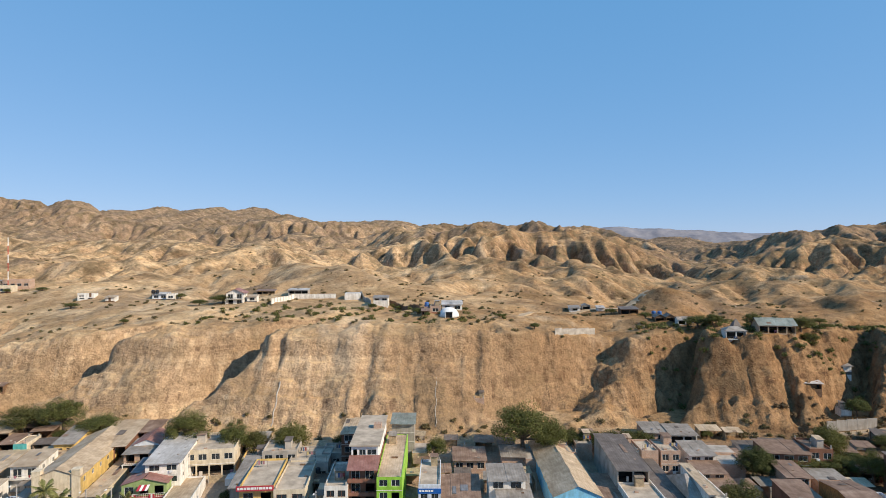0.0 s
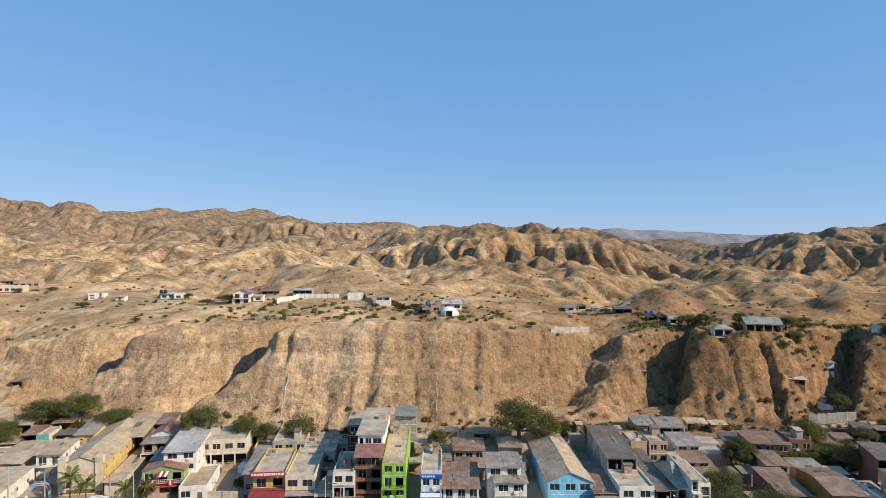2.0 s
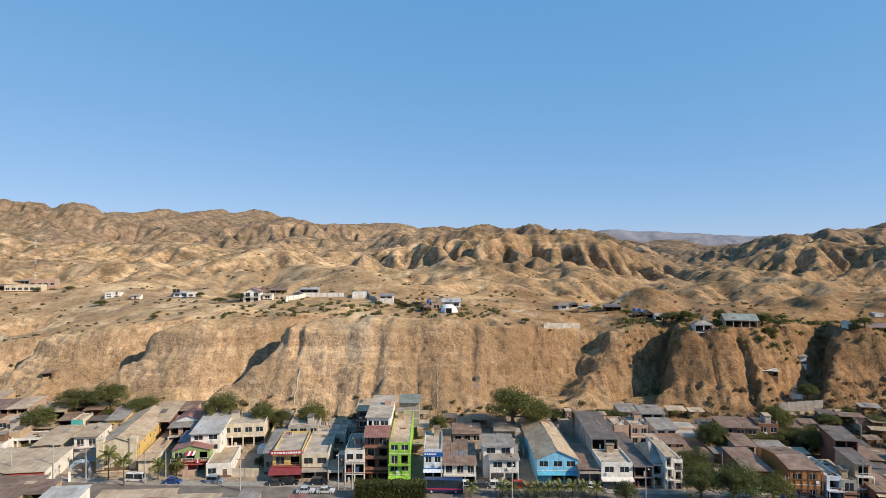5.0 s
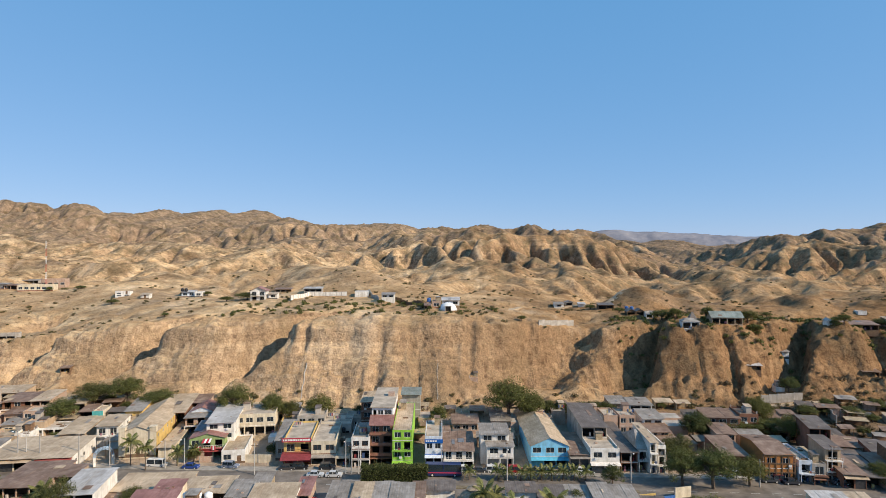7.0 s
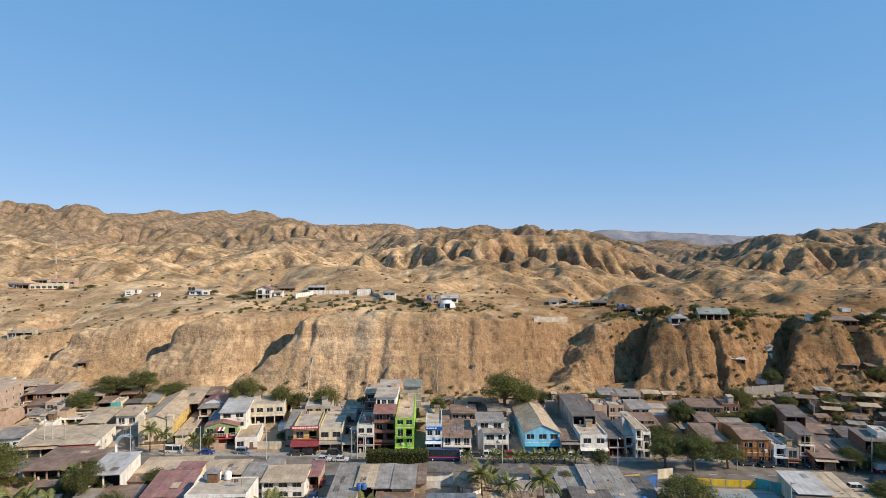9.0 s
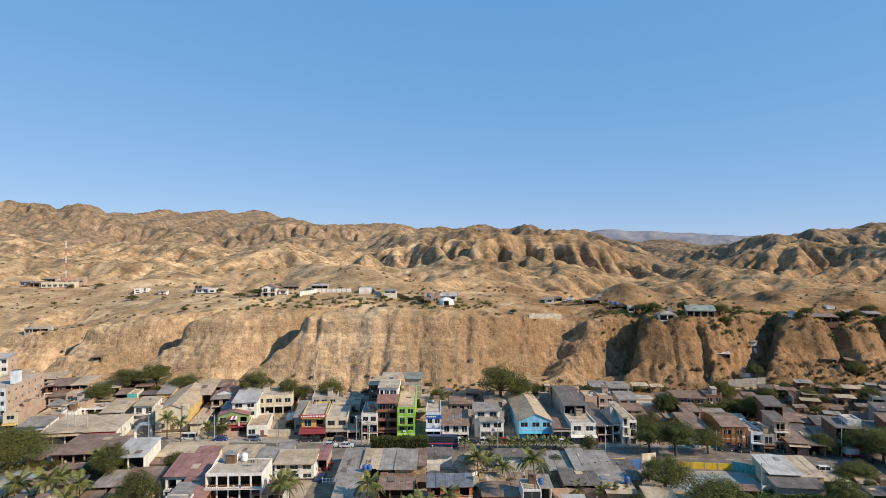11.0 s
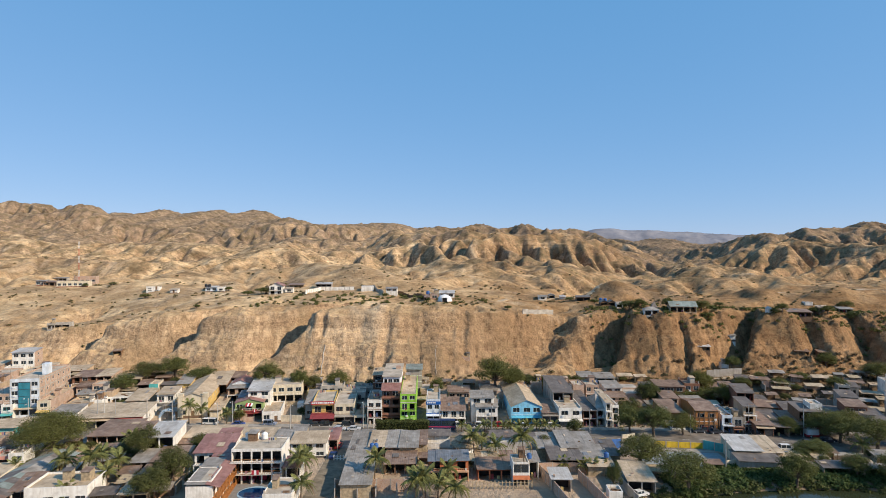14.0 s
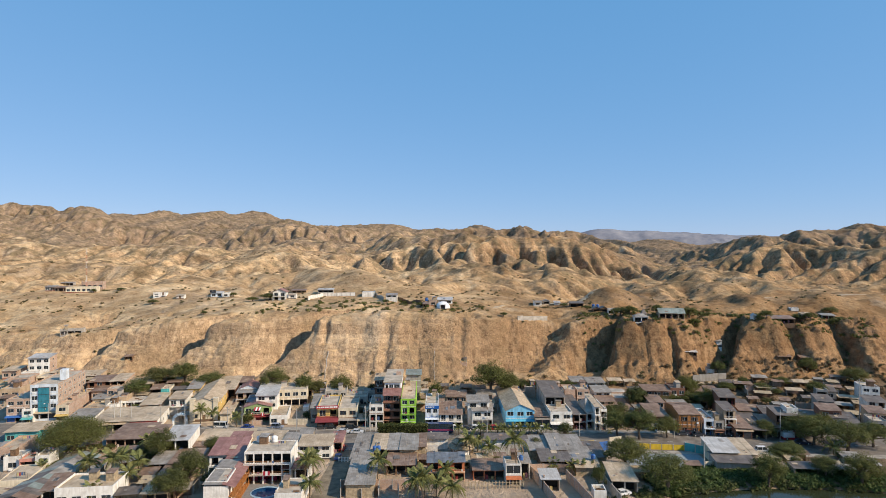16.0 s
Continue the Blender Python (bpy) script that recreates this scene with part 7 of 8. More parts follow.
for k in (1, 2, 3):
    part("parapet_band", Shape().box(-3.2, -1.34, k * 2.85, 3.2, -1.26, k * 2.85 + 0.75), paint(150, 104, 84), tall)

for zz in (3.1, 7.0):
    b_ = part("sign", Shape().box(-2.5, -0.12, zz, 2.5, -0.003, zz + 1.05), SIGN_BLUE, bank, "blue sign band with white lettering")
    bars(b_, -2.2, 0.8, -0.123, zz + 0.3, zz + 0.85, WHITE, int(zz))
sg = part("sign", Shape().box(-4.1, -1.45, 6.3, 3.9, -1.3, 7.4), SIGN_RED, eatery, "long red sign with white lettering")
bars(sg, -3.8, 3.6, -1.453, 6.5, 7.2, WHITE, 3)
part("awning", Shape().slab([(-4.2, -4.2, 2.2), (4.0, -4.2, 2.2), (4.0, -0.01, 3.2), (-4.2, -0.01, 3.2)], 0.08), paint(140, 62, 66), eatery, "deep dark red awning")
for i in range(4):
    part("bunting", Shape().slab([(-1.2 + i * 0.6, -1.7, 4.6), (-0.65 + i * 0.6, -1.7, 4.6), (-0.35 + i * 0.6, -0.5, 5.5), (-0.9 + i * 0.6, -0.5, 5.5)], 0.03), (SIGN_RED, WHITE)[i % 2], bunting_place, "red and white striped cloth")
for cx in (-2.6, 1.4):
    for i in range(3):
        part("bunting", Shape().box(cx + i * 0.4, -1.36, 2.4, cx + i * 0.4 + 0.38, -1.33, 3.6), (SIGN_RED, WHITE)[i % 2], bunting_place, "red and white cloth drape")
# the office's teal glazed middle
OFFICE_W = 9.3
TEAL_GLASS = mat_plain("teal_glass", (0.03, 0.20, 0.26), 0.12, 0, 0.2, 0.6, 0.6)
for k in range(4):
    for i in range(3):
        part("glass_panel", Shape().box(-1.75 + i * 1.2, -0.35, 1.9 + k * 2.45, -0.6 + i * 1.2, -0.25, 4.2 + k * 2.45), TEAL_GLASS, office, "teal glass panel")
part("glazing_frame", Shape().box(-1.85, -0.25, 1.7, 1.9, -0.003, 11.8), STEEL, office)
part("stair_box", Shape().box(2.2, 8, 12.6, 4.4, 11, 16.6), wall_mat("bluewhite"), office, "white stairhead on the roof")
for i in range(7):
    part("frame_column", Shape().box(OFFICE_W / 2 + 0.003, 0.2 + i * 4.35, 0, OFFICE_W / 2 + 0.1, 0.55 + i * 4.35, 12.8), CONCRETE, office)
for k in range(1, 5):
    part("frame_beam", Shape().box(OFFICE_W / 2 + 0.103, 0.2, k * 3.1 - 0.35, OFFICE_W / 2 + 0.14, 26.8, k * 3.1), CONCRETE, office)
# timber frame of the brown block
for i in range(6):
    part("frame_column", Shape().box(-4.0 + i * 1.55, -0.12, 0, -3.75 + i * 1.55, -0.003, 7.1), TIMBER, framed)
for zz in (0.2, 2.4, 4.7, 6.8):
    part("frame_beam", Shape().box(-4.0, -0.16, zz, 4.0, -0.123, zz + 0.28), TIMBER, framed)
for sx in (-4.9, 3.3):
    part("corner_tower", Shape().box(sx, -0.3, 0, sx + 1.7, 1.4, 8.0).box(sx - 0.1, -0.4, 8.0, sx + 1.8, 1.5, 8.25), wall_mat("cream"), church_ob)

for i in range(4):
    part("door", Shape().box(-5.3 + i * 2.6, 2.6, 0.05, -3.3 + i * 2.6, 2.72, 2.2), paint(150, 40, 70), pool_hotel, "dark pink painted door")
for i in range(3):
    part("bunting", Shape().box(-0.9 + i * 0.6, -1.32, 2.95, -0.32 + i * 0.6, -1.29, 4.1), (SIGN_RED, WHITE)[i % 2], pool_hotel, "red and white cloth over the rail")
# timber galleried lodge beside the hotel pool
lodge = house(-56.0, 60.0, 4, 6.0, 17.0, 5.6, "xx", "white", "none", "red", "two-storey lodge with orange timber galleries", side="", name="lodge", category="lodge")
part("roof_sheet", Shape().slab([(-3.2, -0.4, 6.3), (1.6, -0.4, 6.1), (1.6, 17.4, 6.1), (-3.2, 17.4, 6.3)], 0.06), TIN, lodge)
part("roof_sheet", Shape().slab([(1.5, -0.4, 6.25), (4.8, -0.4, 5.4), (4.8, 17.4, 5.4), (1.5, 17.4, 6.25)], 0.06), RED_TIN, lodge, "faded red gallery roof")
for k in (0.1, 2.8):
    part("gallery_floor", Shape().box(3.0, 0, k, 4.6, 17, k + 0.14), ORANGE_WOOD, lodge)
    r_ = part("railing", railing(17.0), ORANGE_WOOD, lodge)
    r_.matrix_local = pose(4.6, 0, k + 0.14, 0, 0, 90)
for i in range(7):
    part("post", Shape().box(4.45, i * 2.8, 0, 4.6, i * 2.8 + 0.15, 5.4), ORANGE_WOOD, lodge)
for i in range(6):
    for k in (0.25, 2.95):
        part("door", Shape().box(3.003, 1.0 + i * 2.8, k, 3.06, 2.0 + i * 2.8, k + 2.0), TIMBER, lodge)
shed = thing("market_shed", pose(-104.5, 58.0, 0.0, 0, 0, 2), "long open shed with patched grey green roof", "shed")
for i in range(9):
    for sx, zz in ((-4.4, 3.4), (4.4, 3.4)):
        part("post", Shape().box(sx - 0.1, i * 3.8, -0.3, sx + 0.1, i * 3.8 + 0.2, zz), TIMBER, shed)
rr = random.Random(8)
for i in range(11):
    for sg in (-1, 1):
        m_ = rr.choice((GREEN_TIN, DARK_TIN, RUST_TIN, TIN, GREEN_TIN))
        y0_, y1_ = i * 2.9 - 0.4, i * 2.9 + 2.6
        q = [(0, y0_, 4.5), (sg * 5.0, y0_, 3.3), (sg * 5.0, y1_, 3.3), (0, y1_, 4.5)]
        part("roof_sheet", Shape().slab(q if sg > 0 else [q[1], q[0], q[3], q[2]], 0.05), m_, shed)

# ---- hedge, road, pavements ----
hedge(-21.5, -4.3, 114.8, 118.2, 3.9, "clipped dark green ficus hedge on the street")


def street_mid(x):
    return np.interp(x, [-400, -135, -80, 0, 90, 130, 200, 400], [150, 121, 115.5, 113, 107.5, 104, 100, 92])


def strip(name, x0, x1, off0, off1, z, mat, label, kerb=0.0, n_=90):
    """A road-like strip that follows the street."""
    s = Shape()
    xs = [x0 + (x1 - x0) * i / n_ for i in range(n_ + 1)]
    for a, b in zip(xs, xs[1:]):
        ya, yb = float(street_mid(a)), float(street_mid(b))
        q = [(a, ya + off0, z), (b, yb + off0, z), (b, yb + off1, z), (a, ya + off1, z)]
        s.slab(q, 0.3)
    return tagged(new(name, s.mesh(name, mat)), label, "road", kind="structure")


strip("road", -260, 260, -9.5, 8.5, 0.10, ASPHALT, "worn grey asphalt main street")
strip("pavement", -260, 260, 8.5, 11.6, 0.24, PAVING, "dusty concrete pavement before shops")
strip("pavement", -260, 260, -12.0, -9.5, 0.22, PAVING, "dusty concrete pavement on the near side")
strip("median", -24, 48, -1.6, 0.2, 0.26, mat_plain("median_earth", (0.20, 0.16, 0.10), 0.95, 0, 0.4), "earth strip with palms between the lanes")
lane = Shape().slab([(-34.5, 40, 0.12), (-27.0, 40, 0.12), (-27.2, 103, 0.12), (-33.0, 103, 0.12)], 0.3)
tagged(new("lane", lane.mesh("lane", mat_plain("dirt_lane", (0.23, 0.185, 0.13), 0.95, 0, 0.4, 0.4))), "dusty earth side lane between houses", "lane", kind="structure")
LINE = mat_plain("road_paint", (0.6, 0.6, 0.57), 0.8)
s = Shape()
for i in range(60):
    x = -150 + i * 5
    if -26 < x < 50:
        continue
    y = float(street_mid(x))
    s.box(x, y - 0.07, 0.104, x + 2.2, y + 0.07, 0.112)
tagged(new("lane_marking", s.mesh("lane_marking", LINE)), "faded white dashes along the street", "marking", kind="structure")

# ---- lagoon, court, pool, pavilion ----
n = Nodes("lagoon_water")
n.bump(n.noise(n.position(), 1.5, 4, 0.6), 0.25, 0.05)
WATER = n.done((0.03, 0.036, 0.018, 1.0), 0.12, 0, 0.35)
ring = [(92 + 54 * math.cos(a) * (1 + 0.06 * math.sin(5 * a)), 52 + 22.4 * math.sin(a) * (1 + 0.08 * math.cos(3 * a)), -1.1) for a in [2 * math.pi * i / 48 for i in range(48)]]
tagged(new("water", Shape().face(ring).mesh("water", WATER)), "still dark green lagoon water", "water", kind="structure")

court = thing("sports_court", pose(66, 92, 0.1, 0, 0, -4), "painted concrete sports court with teal and red edges", "court")
part("slab", Shape().box(-10, -6.5, 0, 14, 7, 0.06), mat_plain("court_grey", (0.27, 0.29, 0.29), 0.85), court)
part("red_band", Shape().box(-10, 5.0, 0.064, 14, 6.0, 0.07), mat_plain("court_red", (0.42, 0.13, 0.11), 0.85), court)
part("teal_band", Shape().box(-10, 6.0, 0.064, 14, 7.0, 0.07), mat_plain("court_teal", (0.10, 0.32, 0.28), 0.85), court)

pool = thing("swimming_pool", pose(-46.5, 69.5, 0.0), "oval blue swimming pool in a paved hotel yard", "pool")
oval = [(3.6 * math.cos(2 * math.pi * i / 28), 3.0 * math.sin(2 * math.pi * i / 28)) for i in range(28)]
part("deck", Shape().box(-8.5, -6, -0.2, 7, 5.5, 0.12), mat_plain("pool_paving", (0.24, 0.22, 0.20), 0.8), pool)
part("rim", Shape().lathe([(3.9, 0.12), (3.9, 0.2), (3.4, 0.2)], 28), mat_plain("pool_rim", (0.30, 0.42, 0.50), 0.6), pool)
part("basin_water", Shape().face([(x, y, 0.215) for x, y in oval]), mat_plain("pool_water", (0.015, 0.07, 0.17), 0.05, 0, 0.2, 0.5, 0.6), pool)

pav = thing("thatched_pavilion", pose(6.6, 99.0, ground_z(6.6, 99)), "round white pavilion with tiered dry palm thatch roof", "pavilion")
for i in range(8):
    a = 2 * math.pi * i / 8
    part("post", Shape().tube([(3.3 * math.cos(a), 3.3 * math.sin(a), -0.2), (3.3 * math.cos(a), 3.3 * math.sin(a), 2.6)], [0.12, 0.10], 6), TIMBER, pav)
part("round_wall", Shape().lathe([(2.7, -0.2), (2.7, 2.5), (2.5, 2.5)], 20), WHITE, pav)
part("lower_thatch", Shape().lathe([(4.3, 2.1), (4.35, 2.3), (2.9, 3.3), (2.4, 3.4)], 24), THATCH, pav)
part("middle_thatch", Shape().lathe([(3.1, 3.5), (3.15, 3.7), (1.5, 4.8), (1.3, 4.9)], 22), THATCH, pav)
part("top_thatch", Shape().lathe([(1.7, 5.0), (1.75, 5.15), (0.15, 5.9), (0.05, 5.95)], 16), THATCH, pav)

# painted steel arch over the side street beside the church
arch = thing("street_arch", pose(-94.0, 127.5, ground_z(-94.0, 127.5), 0, 0, 35), "pale blue steel lattice arch over a side street", "arch")
ARCH_BLUE = mat_plain("arch_blue_paint", (0.36, 0.47, 0.58), 0.5, 0.1, 0.25)
for k in (-0.5, 0.5):
    for r0 in (2.0, 2.5):
        part("rib", Shape().tube([(r0 * math.cos(math.pi * i / 14), k, 2.6 + r0 * math.sin(math.pi * i / 14)) for i in range(15)], [0.07] * 15, 6), ARCH_BLUE, arch)
    for i in range(14):
        a0, a1 = math.pi * i / 14, math.pi * (i + 1) / 14
        part("lattice_bar", Shape().tube([(2.0 * math.cos(a0), k, 2.6 + 2.0 * math.sin(a0)), (2.5 * math.cos(a1), k, 2.6 + 2.5 * math.sin(a1))], [0.035, 0.035], 5), ARCH_BLUE, arch)
for sx in (-2.25, 2.25):
    part("pier", Shape().box(sx - 0.3, -0.6, -0.3, sx + 0.3, 0.6, 2.65), wall_mat("white"), arch)

# ---- plateau: dome, walls, mast, drain pipes on the cliff ----
dome = thing("dome_house", pose(2.2, 221.5, ground_z(2.2, 219.0) - 0.1), "low white dome house with a front opening", "house")
prof = [(3.9 * math.cos(a), 3.6 * math.sin(a)) for a in [math.pi / 2 * i / 8 for i in range(8)]] + [(0.1, 3.6)]
part("shell", Shape().lathe(prof, 20), WHITE, dome, "", True)
part("porch", Shape().box(-1.4, -4.6, 0, -1.2, -3.2, 2.2).box(1.2, -4.6, 0, 1.4, -3.2, 2.2).box(-1.5, -4.7, 2.2, 1.5, -3.0, 2.4), WHITE, dome)
# dark block painted as the shade of the open door
part("doorway_shade", Shape().box(-1.1, -3.95, 0.1, 1.1, -3.4, 2.1), SHADE_DARK, dome)
for x, y, z, m_, word in ((-6.3, 229.5, 36.6, TANK_BLUE, "blue plastic water tank on a house roof"), (-2.4, 228.5, 37.0, TANK_BLUE, "blue plastic water tank on a house roof"), (89.5, 243.0, 31.6, TANK_BLUE, "blue plastic water tank beside huts"),
                          (87.3, 243.6, 31.6, TANK_BLUE, "blue plastic water tank beside huts"), (-148.6, 301.5, 36.3, TANK_DARK, "black water tank on a house roof"), (-146.4, 301.3, 36.3, TANK_DARK, "black water tank on a house roof")):
    tank(x, y, z, m_, 0.9, 1.7, word)
part("tank_stand", Shape().box(-7.4, 228.4, 31.5, -5.2, 230.6, 36.6), BRICK, thing("tank_stand", pose(0, 0, 0), "brick stand under a blue tank", "stand"))
wall_run([(-77.6, 265.5), (-73.8, 291.0), (-53.0, 291.5)], 2.2, wall_mat("white"), "long white wall round a plateau plot")
wall_run([(-41.5, 297.0), (-32.5, 264.0)], 1.9, CONCRETE, "grey wall beside plateau houses")
wall_run([(-23.8, 264.0), (-10.5, 241.0), (-7.5, 226.0)], 2.0, TIMBER, "dark fence beside plateau houses", coping=False)
mast = thing("radio_mast", pose(-256.0, 346.0, ground_z(-256.0, 346.0) - 0.3), "tall thin red and white lattice radio mast", "mast")
for k in range(6):
    s = Shape()
    for cx, cy in ((-0.35, -0.2), (0.35, -0.2), (0, 0.4)):
        s.tube([(cx, cy, k * 5.0), (cx, cy, k * 5.0 + 5.0)], [0.06, 0.06], 5)
    for j in range(4):
        z = k * 5.0 + j * 1.25
        s.tube([(-0.35, -0.2, z), (0.35, -0.2, z + 1.2)], [0.035] * 2, 4).tube([(0.35, -0.2, z), (0, 0.4, z + 1.2)], [0.035] * 2, 4).tube([(0, 0.4, z), (-0.35, -0.2, z + 1.2)], [0.035] * 2, 4)
    part("lattice_section", s, (paint(190, 70, 60), WHITE)[k % 2], mast)
for x, ya, yb, w in ((-50.5, 172.5, 182.0, 0.2), (-2.2, 173.5, 186.0, 0.10)):
    pts = [(x + 0.2 * math.sin(i * 1.7), ya + (yb - ya) * i / 9) for i in range(10)]
    pts = [(a, b, ground_z(a, b) + 0.12) for a, b in pts]
    ob = thing("drain_channel", pose(0, 0, 0), "pale concrete drain channel down the cliff", "drain")
    part("channel", Shape().tube(pts, [w] * 10, 6), CONCRETE, ob)

# ---- scrub on plateau, cliff and hills ----
rnd = random.Random(21)
spots = []
while len(spots) < 620:
    x, y = rnd.uniform(-270, 250), rnd.uniform(203, 335)
    if fbm(np.array([[x / 30]]), np.array([[y / 30]]), 2)[0, 0] + rnd.uniform(-0.3, 0.3) > 0.05:
        spots.append((x, y, rnd.uniform(0.4, 1.3)))
scatter_bushes("scrub", "scattered dry green scrub on the plateau", spots, LEAF_SCRUB, 3)
spots = []
while len(spots) < 520:
    a = rnd.uniform(0, 1)
    x, y = -95 + 120 * rnd.random(), rnd.uniform(205, 262)
    if rnd.random() < 0.72:
        x, y = rnd.uniform(72, 215), rnd.uniform(192, 232)
    spots.append((x, y, rnd.uniform(0.7, 1.9)))
scatter_bushes("bushes", "green bushes round the plateau houses", spots, LEAF_ALGARROBO, 4)
spots = [(rnd.uniform(-600, 700), rnd.uniform(330, 900), rnd.uniform(0.6, 1.7)) for _ in range(1100)]
scatter_bushes("hill_scrub", "dark scattered scrub on the far hills", spots, LEAF_SCRUB, 5)
spots = [(x_, float(foot_line(x_)) + rnd.uniform(-6, 5), rnd.uniform(0.5, 1.4)) for x_ in [rnd.uniform(-215, 215) for _ in range(300)]]
scatter_bushes("foot_scrub", "dry scrub along the cliff foot", spots, LEAF_SCRUB, 6)
spots = [(rnd.uniform(100, 205), rnd.uniform(140, 182), rnd.uniform(0.6, 1.8)) for _ in range(330)]
scatter_bushes("dry_brush", "brown dry brush on the slope behind houses", spots, mat_leaf("dry_brush_leaf", (0.07, 0.05, 0.028), (0.19, 0.14, 0.075)), 8)
spots = [(92 + (54 + rnd.uniform(-2, 3)) * math.cos(a), 52 + (20.5 + rnd.uniform(-1, 3)) * math.sin(a), rnd.uniform(0.8, 1.9)) for a in [rnd.uniform(0.1, 3.0) for _ in range(230)]]
scatter_bushes("reeds", "dense green growth round the lagoon", spots, LEAF_DARK, 7)
spots = []
while len(spots) < 620:
    x = rnd.uniform(58, 124)
    t = rnd.random()
    edge = 52 + 21.6 * math.sqrt(max(0.0, 1 - ((x - 92) / 50) ** 2))
    spots.append((x, edge - 0.6 + 11 * t, rnd.uniform(1.0, 1.5) + 0.9 * t + 0.5 * math.sin(x * 0.45)))
scatter_bushes("lagoon_bank", "thick dark green shrubs along the lagoon edge", spots, mat_leaf("bank_leaf", (0.024, 0.042, 0.012), (0.115, 0.16, 0.045)), 9)


# ---- lean-tos, yard walls and shrubs between the houses ----
def free(x, y, r):
    """Clear of houses, street, lane, court, pool and lagoon."""
    if abs(y - float(street_mid(x))) < 13.5 + r or (-37 < x < -23 and y < 115) or (-60 < x < -36 and y < 92):
        return False
    if math.hypot((x - 92) / 56, (y - 52) / 27) < 1 or (50 < x < 84 and 82 < y < 103) or math.hypot(x - 5, y - 99) < 9 + r:
        return False
    if -29 < x < 48 and y < 84:
        return False
    for hx, hy, rz, w, d in FOOTPRINTS:
        c, s_ = math.cos(radians(rz)), math.sin(radians(rz))
        u_, v_ = (x - hx) * c + (y - hy) * s_, -(x - hx) * s_ + (y - hy) * c
        if abs(u_) < w / 2 + r and -r < v_ < d + r:
            return False
    return True


def lean_to(x, y, rz, w, d, h, seed):
    rnd = random.Random(seed)
    cover, word = rnd.choice(((TIN, "grey"), (RUST_TIN, "rusty"), (TAN_TIN, "dusty tan"), (DARK_TIN, "dark grey"), (RUST_TIN, "rusty"), (CANE, "cane")))
    ob = thing("lean_to", pose(x, y, ground_z(x, y), 0, 0, rz), f"low yard lean-to with {word} roof on posts", "shed", "yard sheds")
    for cx in (-w / 2 + 0.1, w / 2 - 0.2):
        for cy in (-d / 2 + 0.1, d / 2 - 0.2):
            part("post", Shape().box(cx, cy, -0.4, cx + 0.1, cy + 0.1, h), TIMBER, ob)
    wall = rnd.choice((BRICK, CANE, TIMBER, CONCRETE, CANE))
    part("back_wall", Shape().box(-w / 2, d / 2 - 0.08, -0.4, w / 2, d / 2, h + 0.1), wall, ob)
    if rnd.random() < 0.6:
        part("side_wall", Shape().box(-w / 2, -d / 2, -0.4, -w / 2 + 0.08, d / 2 - 0.09, h - 0.1), wall, ob)
    sheets(ob, [(-w / 2 - 0.3, -d / 2 - 0.3, h + 0.02), (w / 2 + 0.3, -d / 2 - 0.3, h + 0.02), (w / 2 + 0.3, d / 2 + 0.3, h + 0.45), (-w / 2 - 0.3, d / 2 + 0.3, h + 0.45)], cover, 2.0, 0.06, seed)


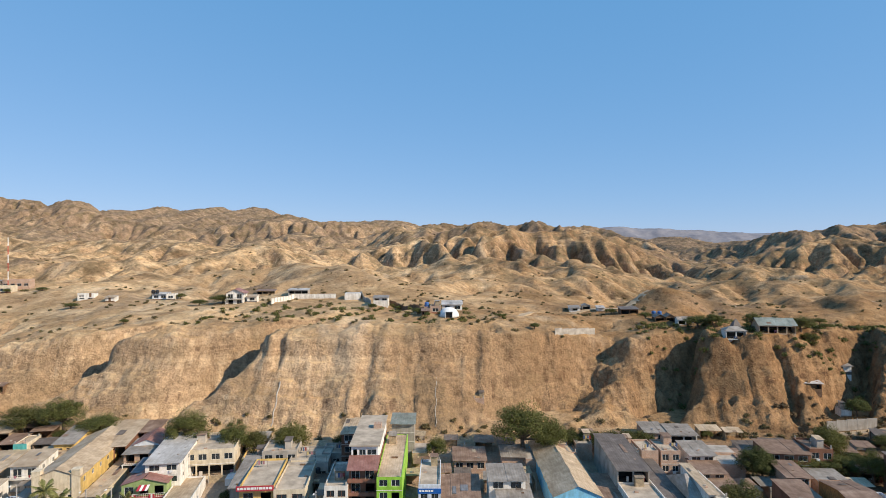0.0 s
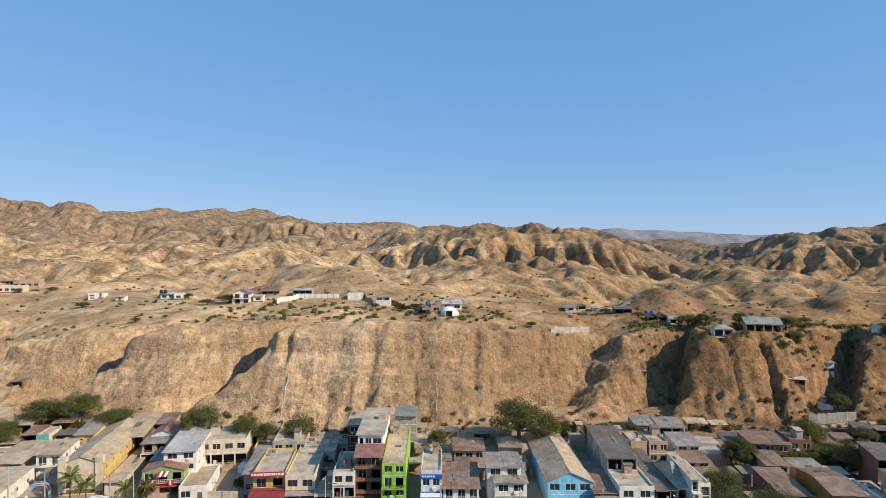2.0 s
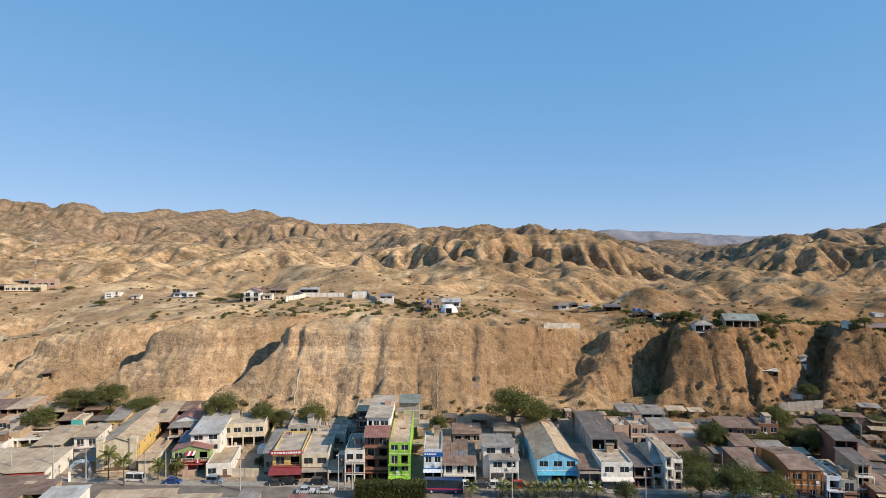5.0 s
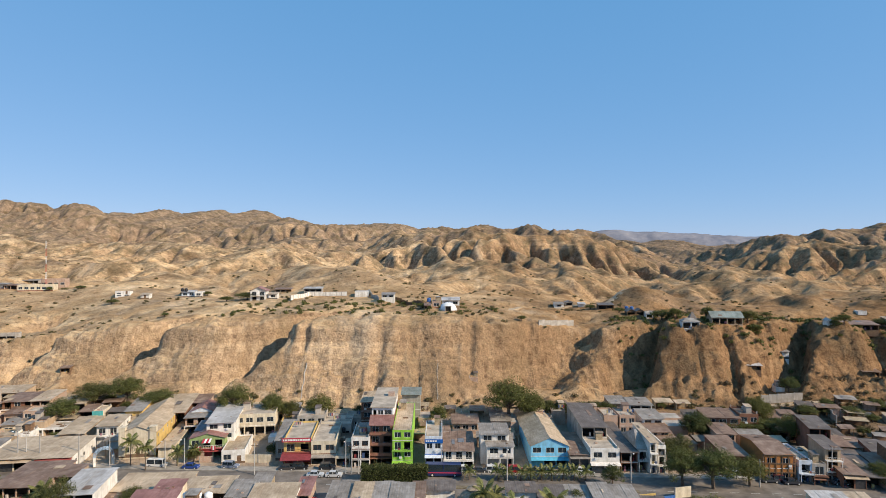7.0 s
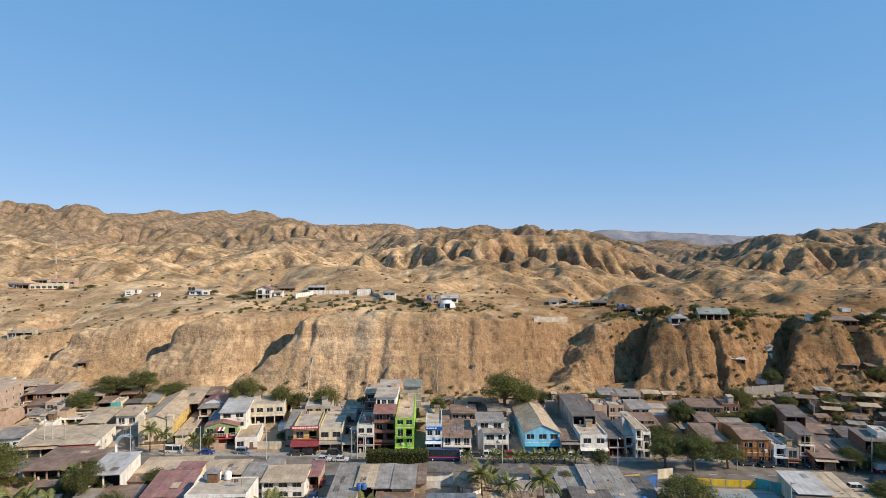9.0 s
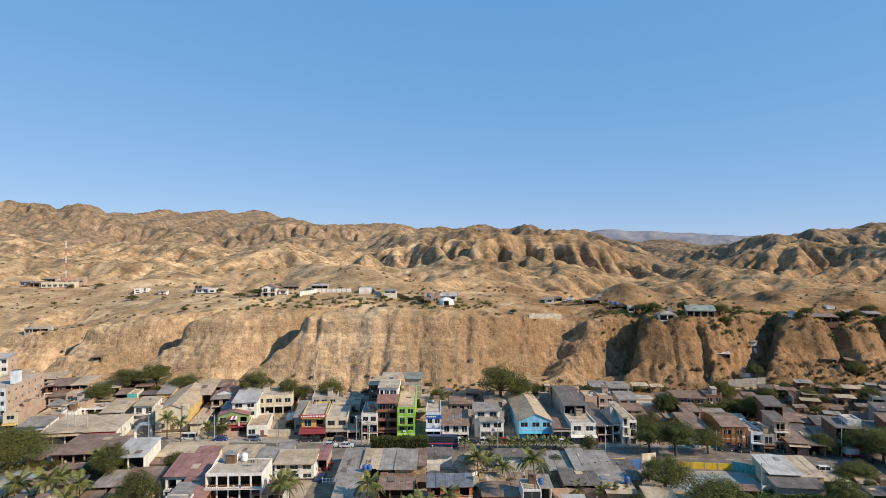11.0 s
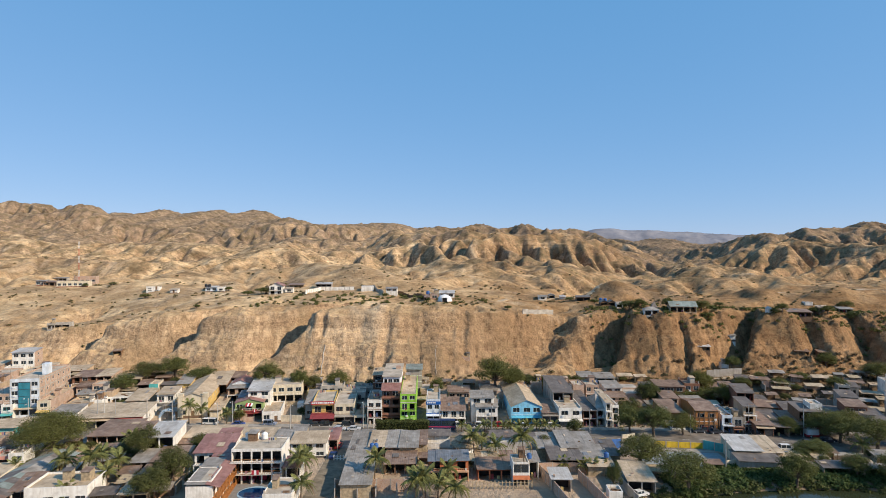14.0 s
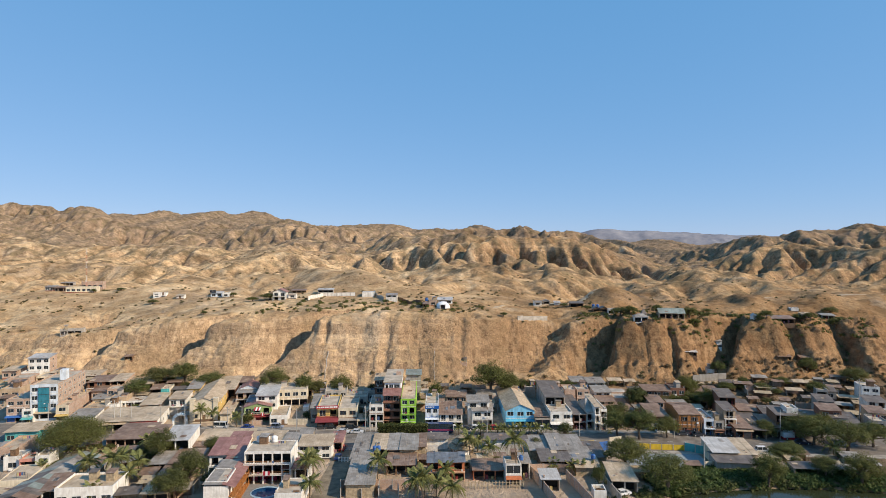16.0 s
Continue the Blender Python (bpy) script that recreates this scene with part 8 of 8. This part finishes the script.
rnd = random.Random(77)
n_lean = n_wall = n_shrub = 0
tries = 0
while tries < 5000 and (n_lean < 120 or n_wall < 60 or n_shrub < 40):
    tries += 1
    y = rnd.uniform(62, 196)
    x = rnd.uniform(-1, 1) * (y + 90) * 0.72
    turn = float(np.interp(x, [-150, -60, -25, 0, 60, 100, 150], [11, 8, 2, 0, -1, -8, -20])) + rnd.uniform(-4, 4)
    if y > float(foot_line(x)) - 5:
        continue
    w, d = rnd.uniform(3.0, 7.0), rnd.uniform(2.6, 4.6)
    k = rnd.random()
    if k < 0.6 and n_lean < 120 and free(x, y, max(w, d) / 2 * 0.9):
        lean_to(x, y, turn, w, d, rnd.uniform(2.1, 3.0), tries)
        FOOTPRINTS.append((x, y - d / 2, turn, w + 1.0, d + 1.0))
        n_lean += 1
    elif k < 0.85 and n_wall < 60 and free(x, y, 1.2):
        a = radians(turn + rnd.choice((0, 90)))
        ln = rnd.uniform(1.5, 3.5)
        dx, dy = math.cos(a) * ln, math.sin(a) * ln
        if free(x - dx, y - dy, 0.4) and free(x + dx, y + dy, 0.4):
            wall_run([(x - dx, y - dy), (x + dx, y + dy)], rnd.choice((1.6, 2.0, 2.4)), rnd.choice((BRICK, BRICK, CONCRETE, CANE)), "weathered yard wall between houses")
            n_wall += 1
    elif n_shrub < 40 and free(x, y, 1.6):
        tree(x, y, rnd.uniform(3.0, 5.5), rnd.uniform(2.6, 4.4), rnd.choice(("algarrobo", "mango")), "small green tree in a yard")
        n_shrub += 1


def track(pts, w, label):
    """A dirt road laid on the land."""
    P_ = []
    for (xa, ya), (xb, yb) in zip(pts, pts[1:]):
        k = max(2, int(math.hypot(xb - xa, yb - ya) / 4))
        P_ += [(xa + (xb - xa) * i / k, ya + (yb - ya) * i / k) for i in range(k)]
    P_.append(pts[-1])
    s = Shape()
    for (xa, ya), (xb, yb) in zip(P_, P_[1:]):
        n_ = Vector((-(yb - ya), xb - xa)).normalized() * w / 2
        za, zb = ground_z(xa, ya) + 0.1, ground_z(xb, yb) + 0.1
        s.slab([(xa - n_.x, ya - n_.y, za), (xb - n_.x, yb - n_.y, zb), (xb + n_.x, yb + n_.y, zb), (xa + n_.x, ya + n_.y, za)], 0.9)
    tagged(new("dirt_road", s.mesh("dirt_road", DIRT)), label, "road", kind="structure")


DIRT = mat_plain("pale_dirt", (0.47, 0.35, 0.225), 0.95, 0, 0.3, 0.3)
track([(150, 306), (190, 309), (235, 312), (290, 318), (360, 330), (430, 352)], 6.5, "pale dirt road across the plateau")
track([(30, 236), (52, 262), (95, 290), (150, 306)], 5.0, "pale dirt road beside plateau houses")
track([(112, 169), (128, 170.5), (150, 169.5), (185, 172)], 3.6, "narrow dirt road along the cliff foot")
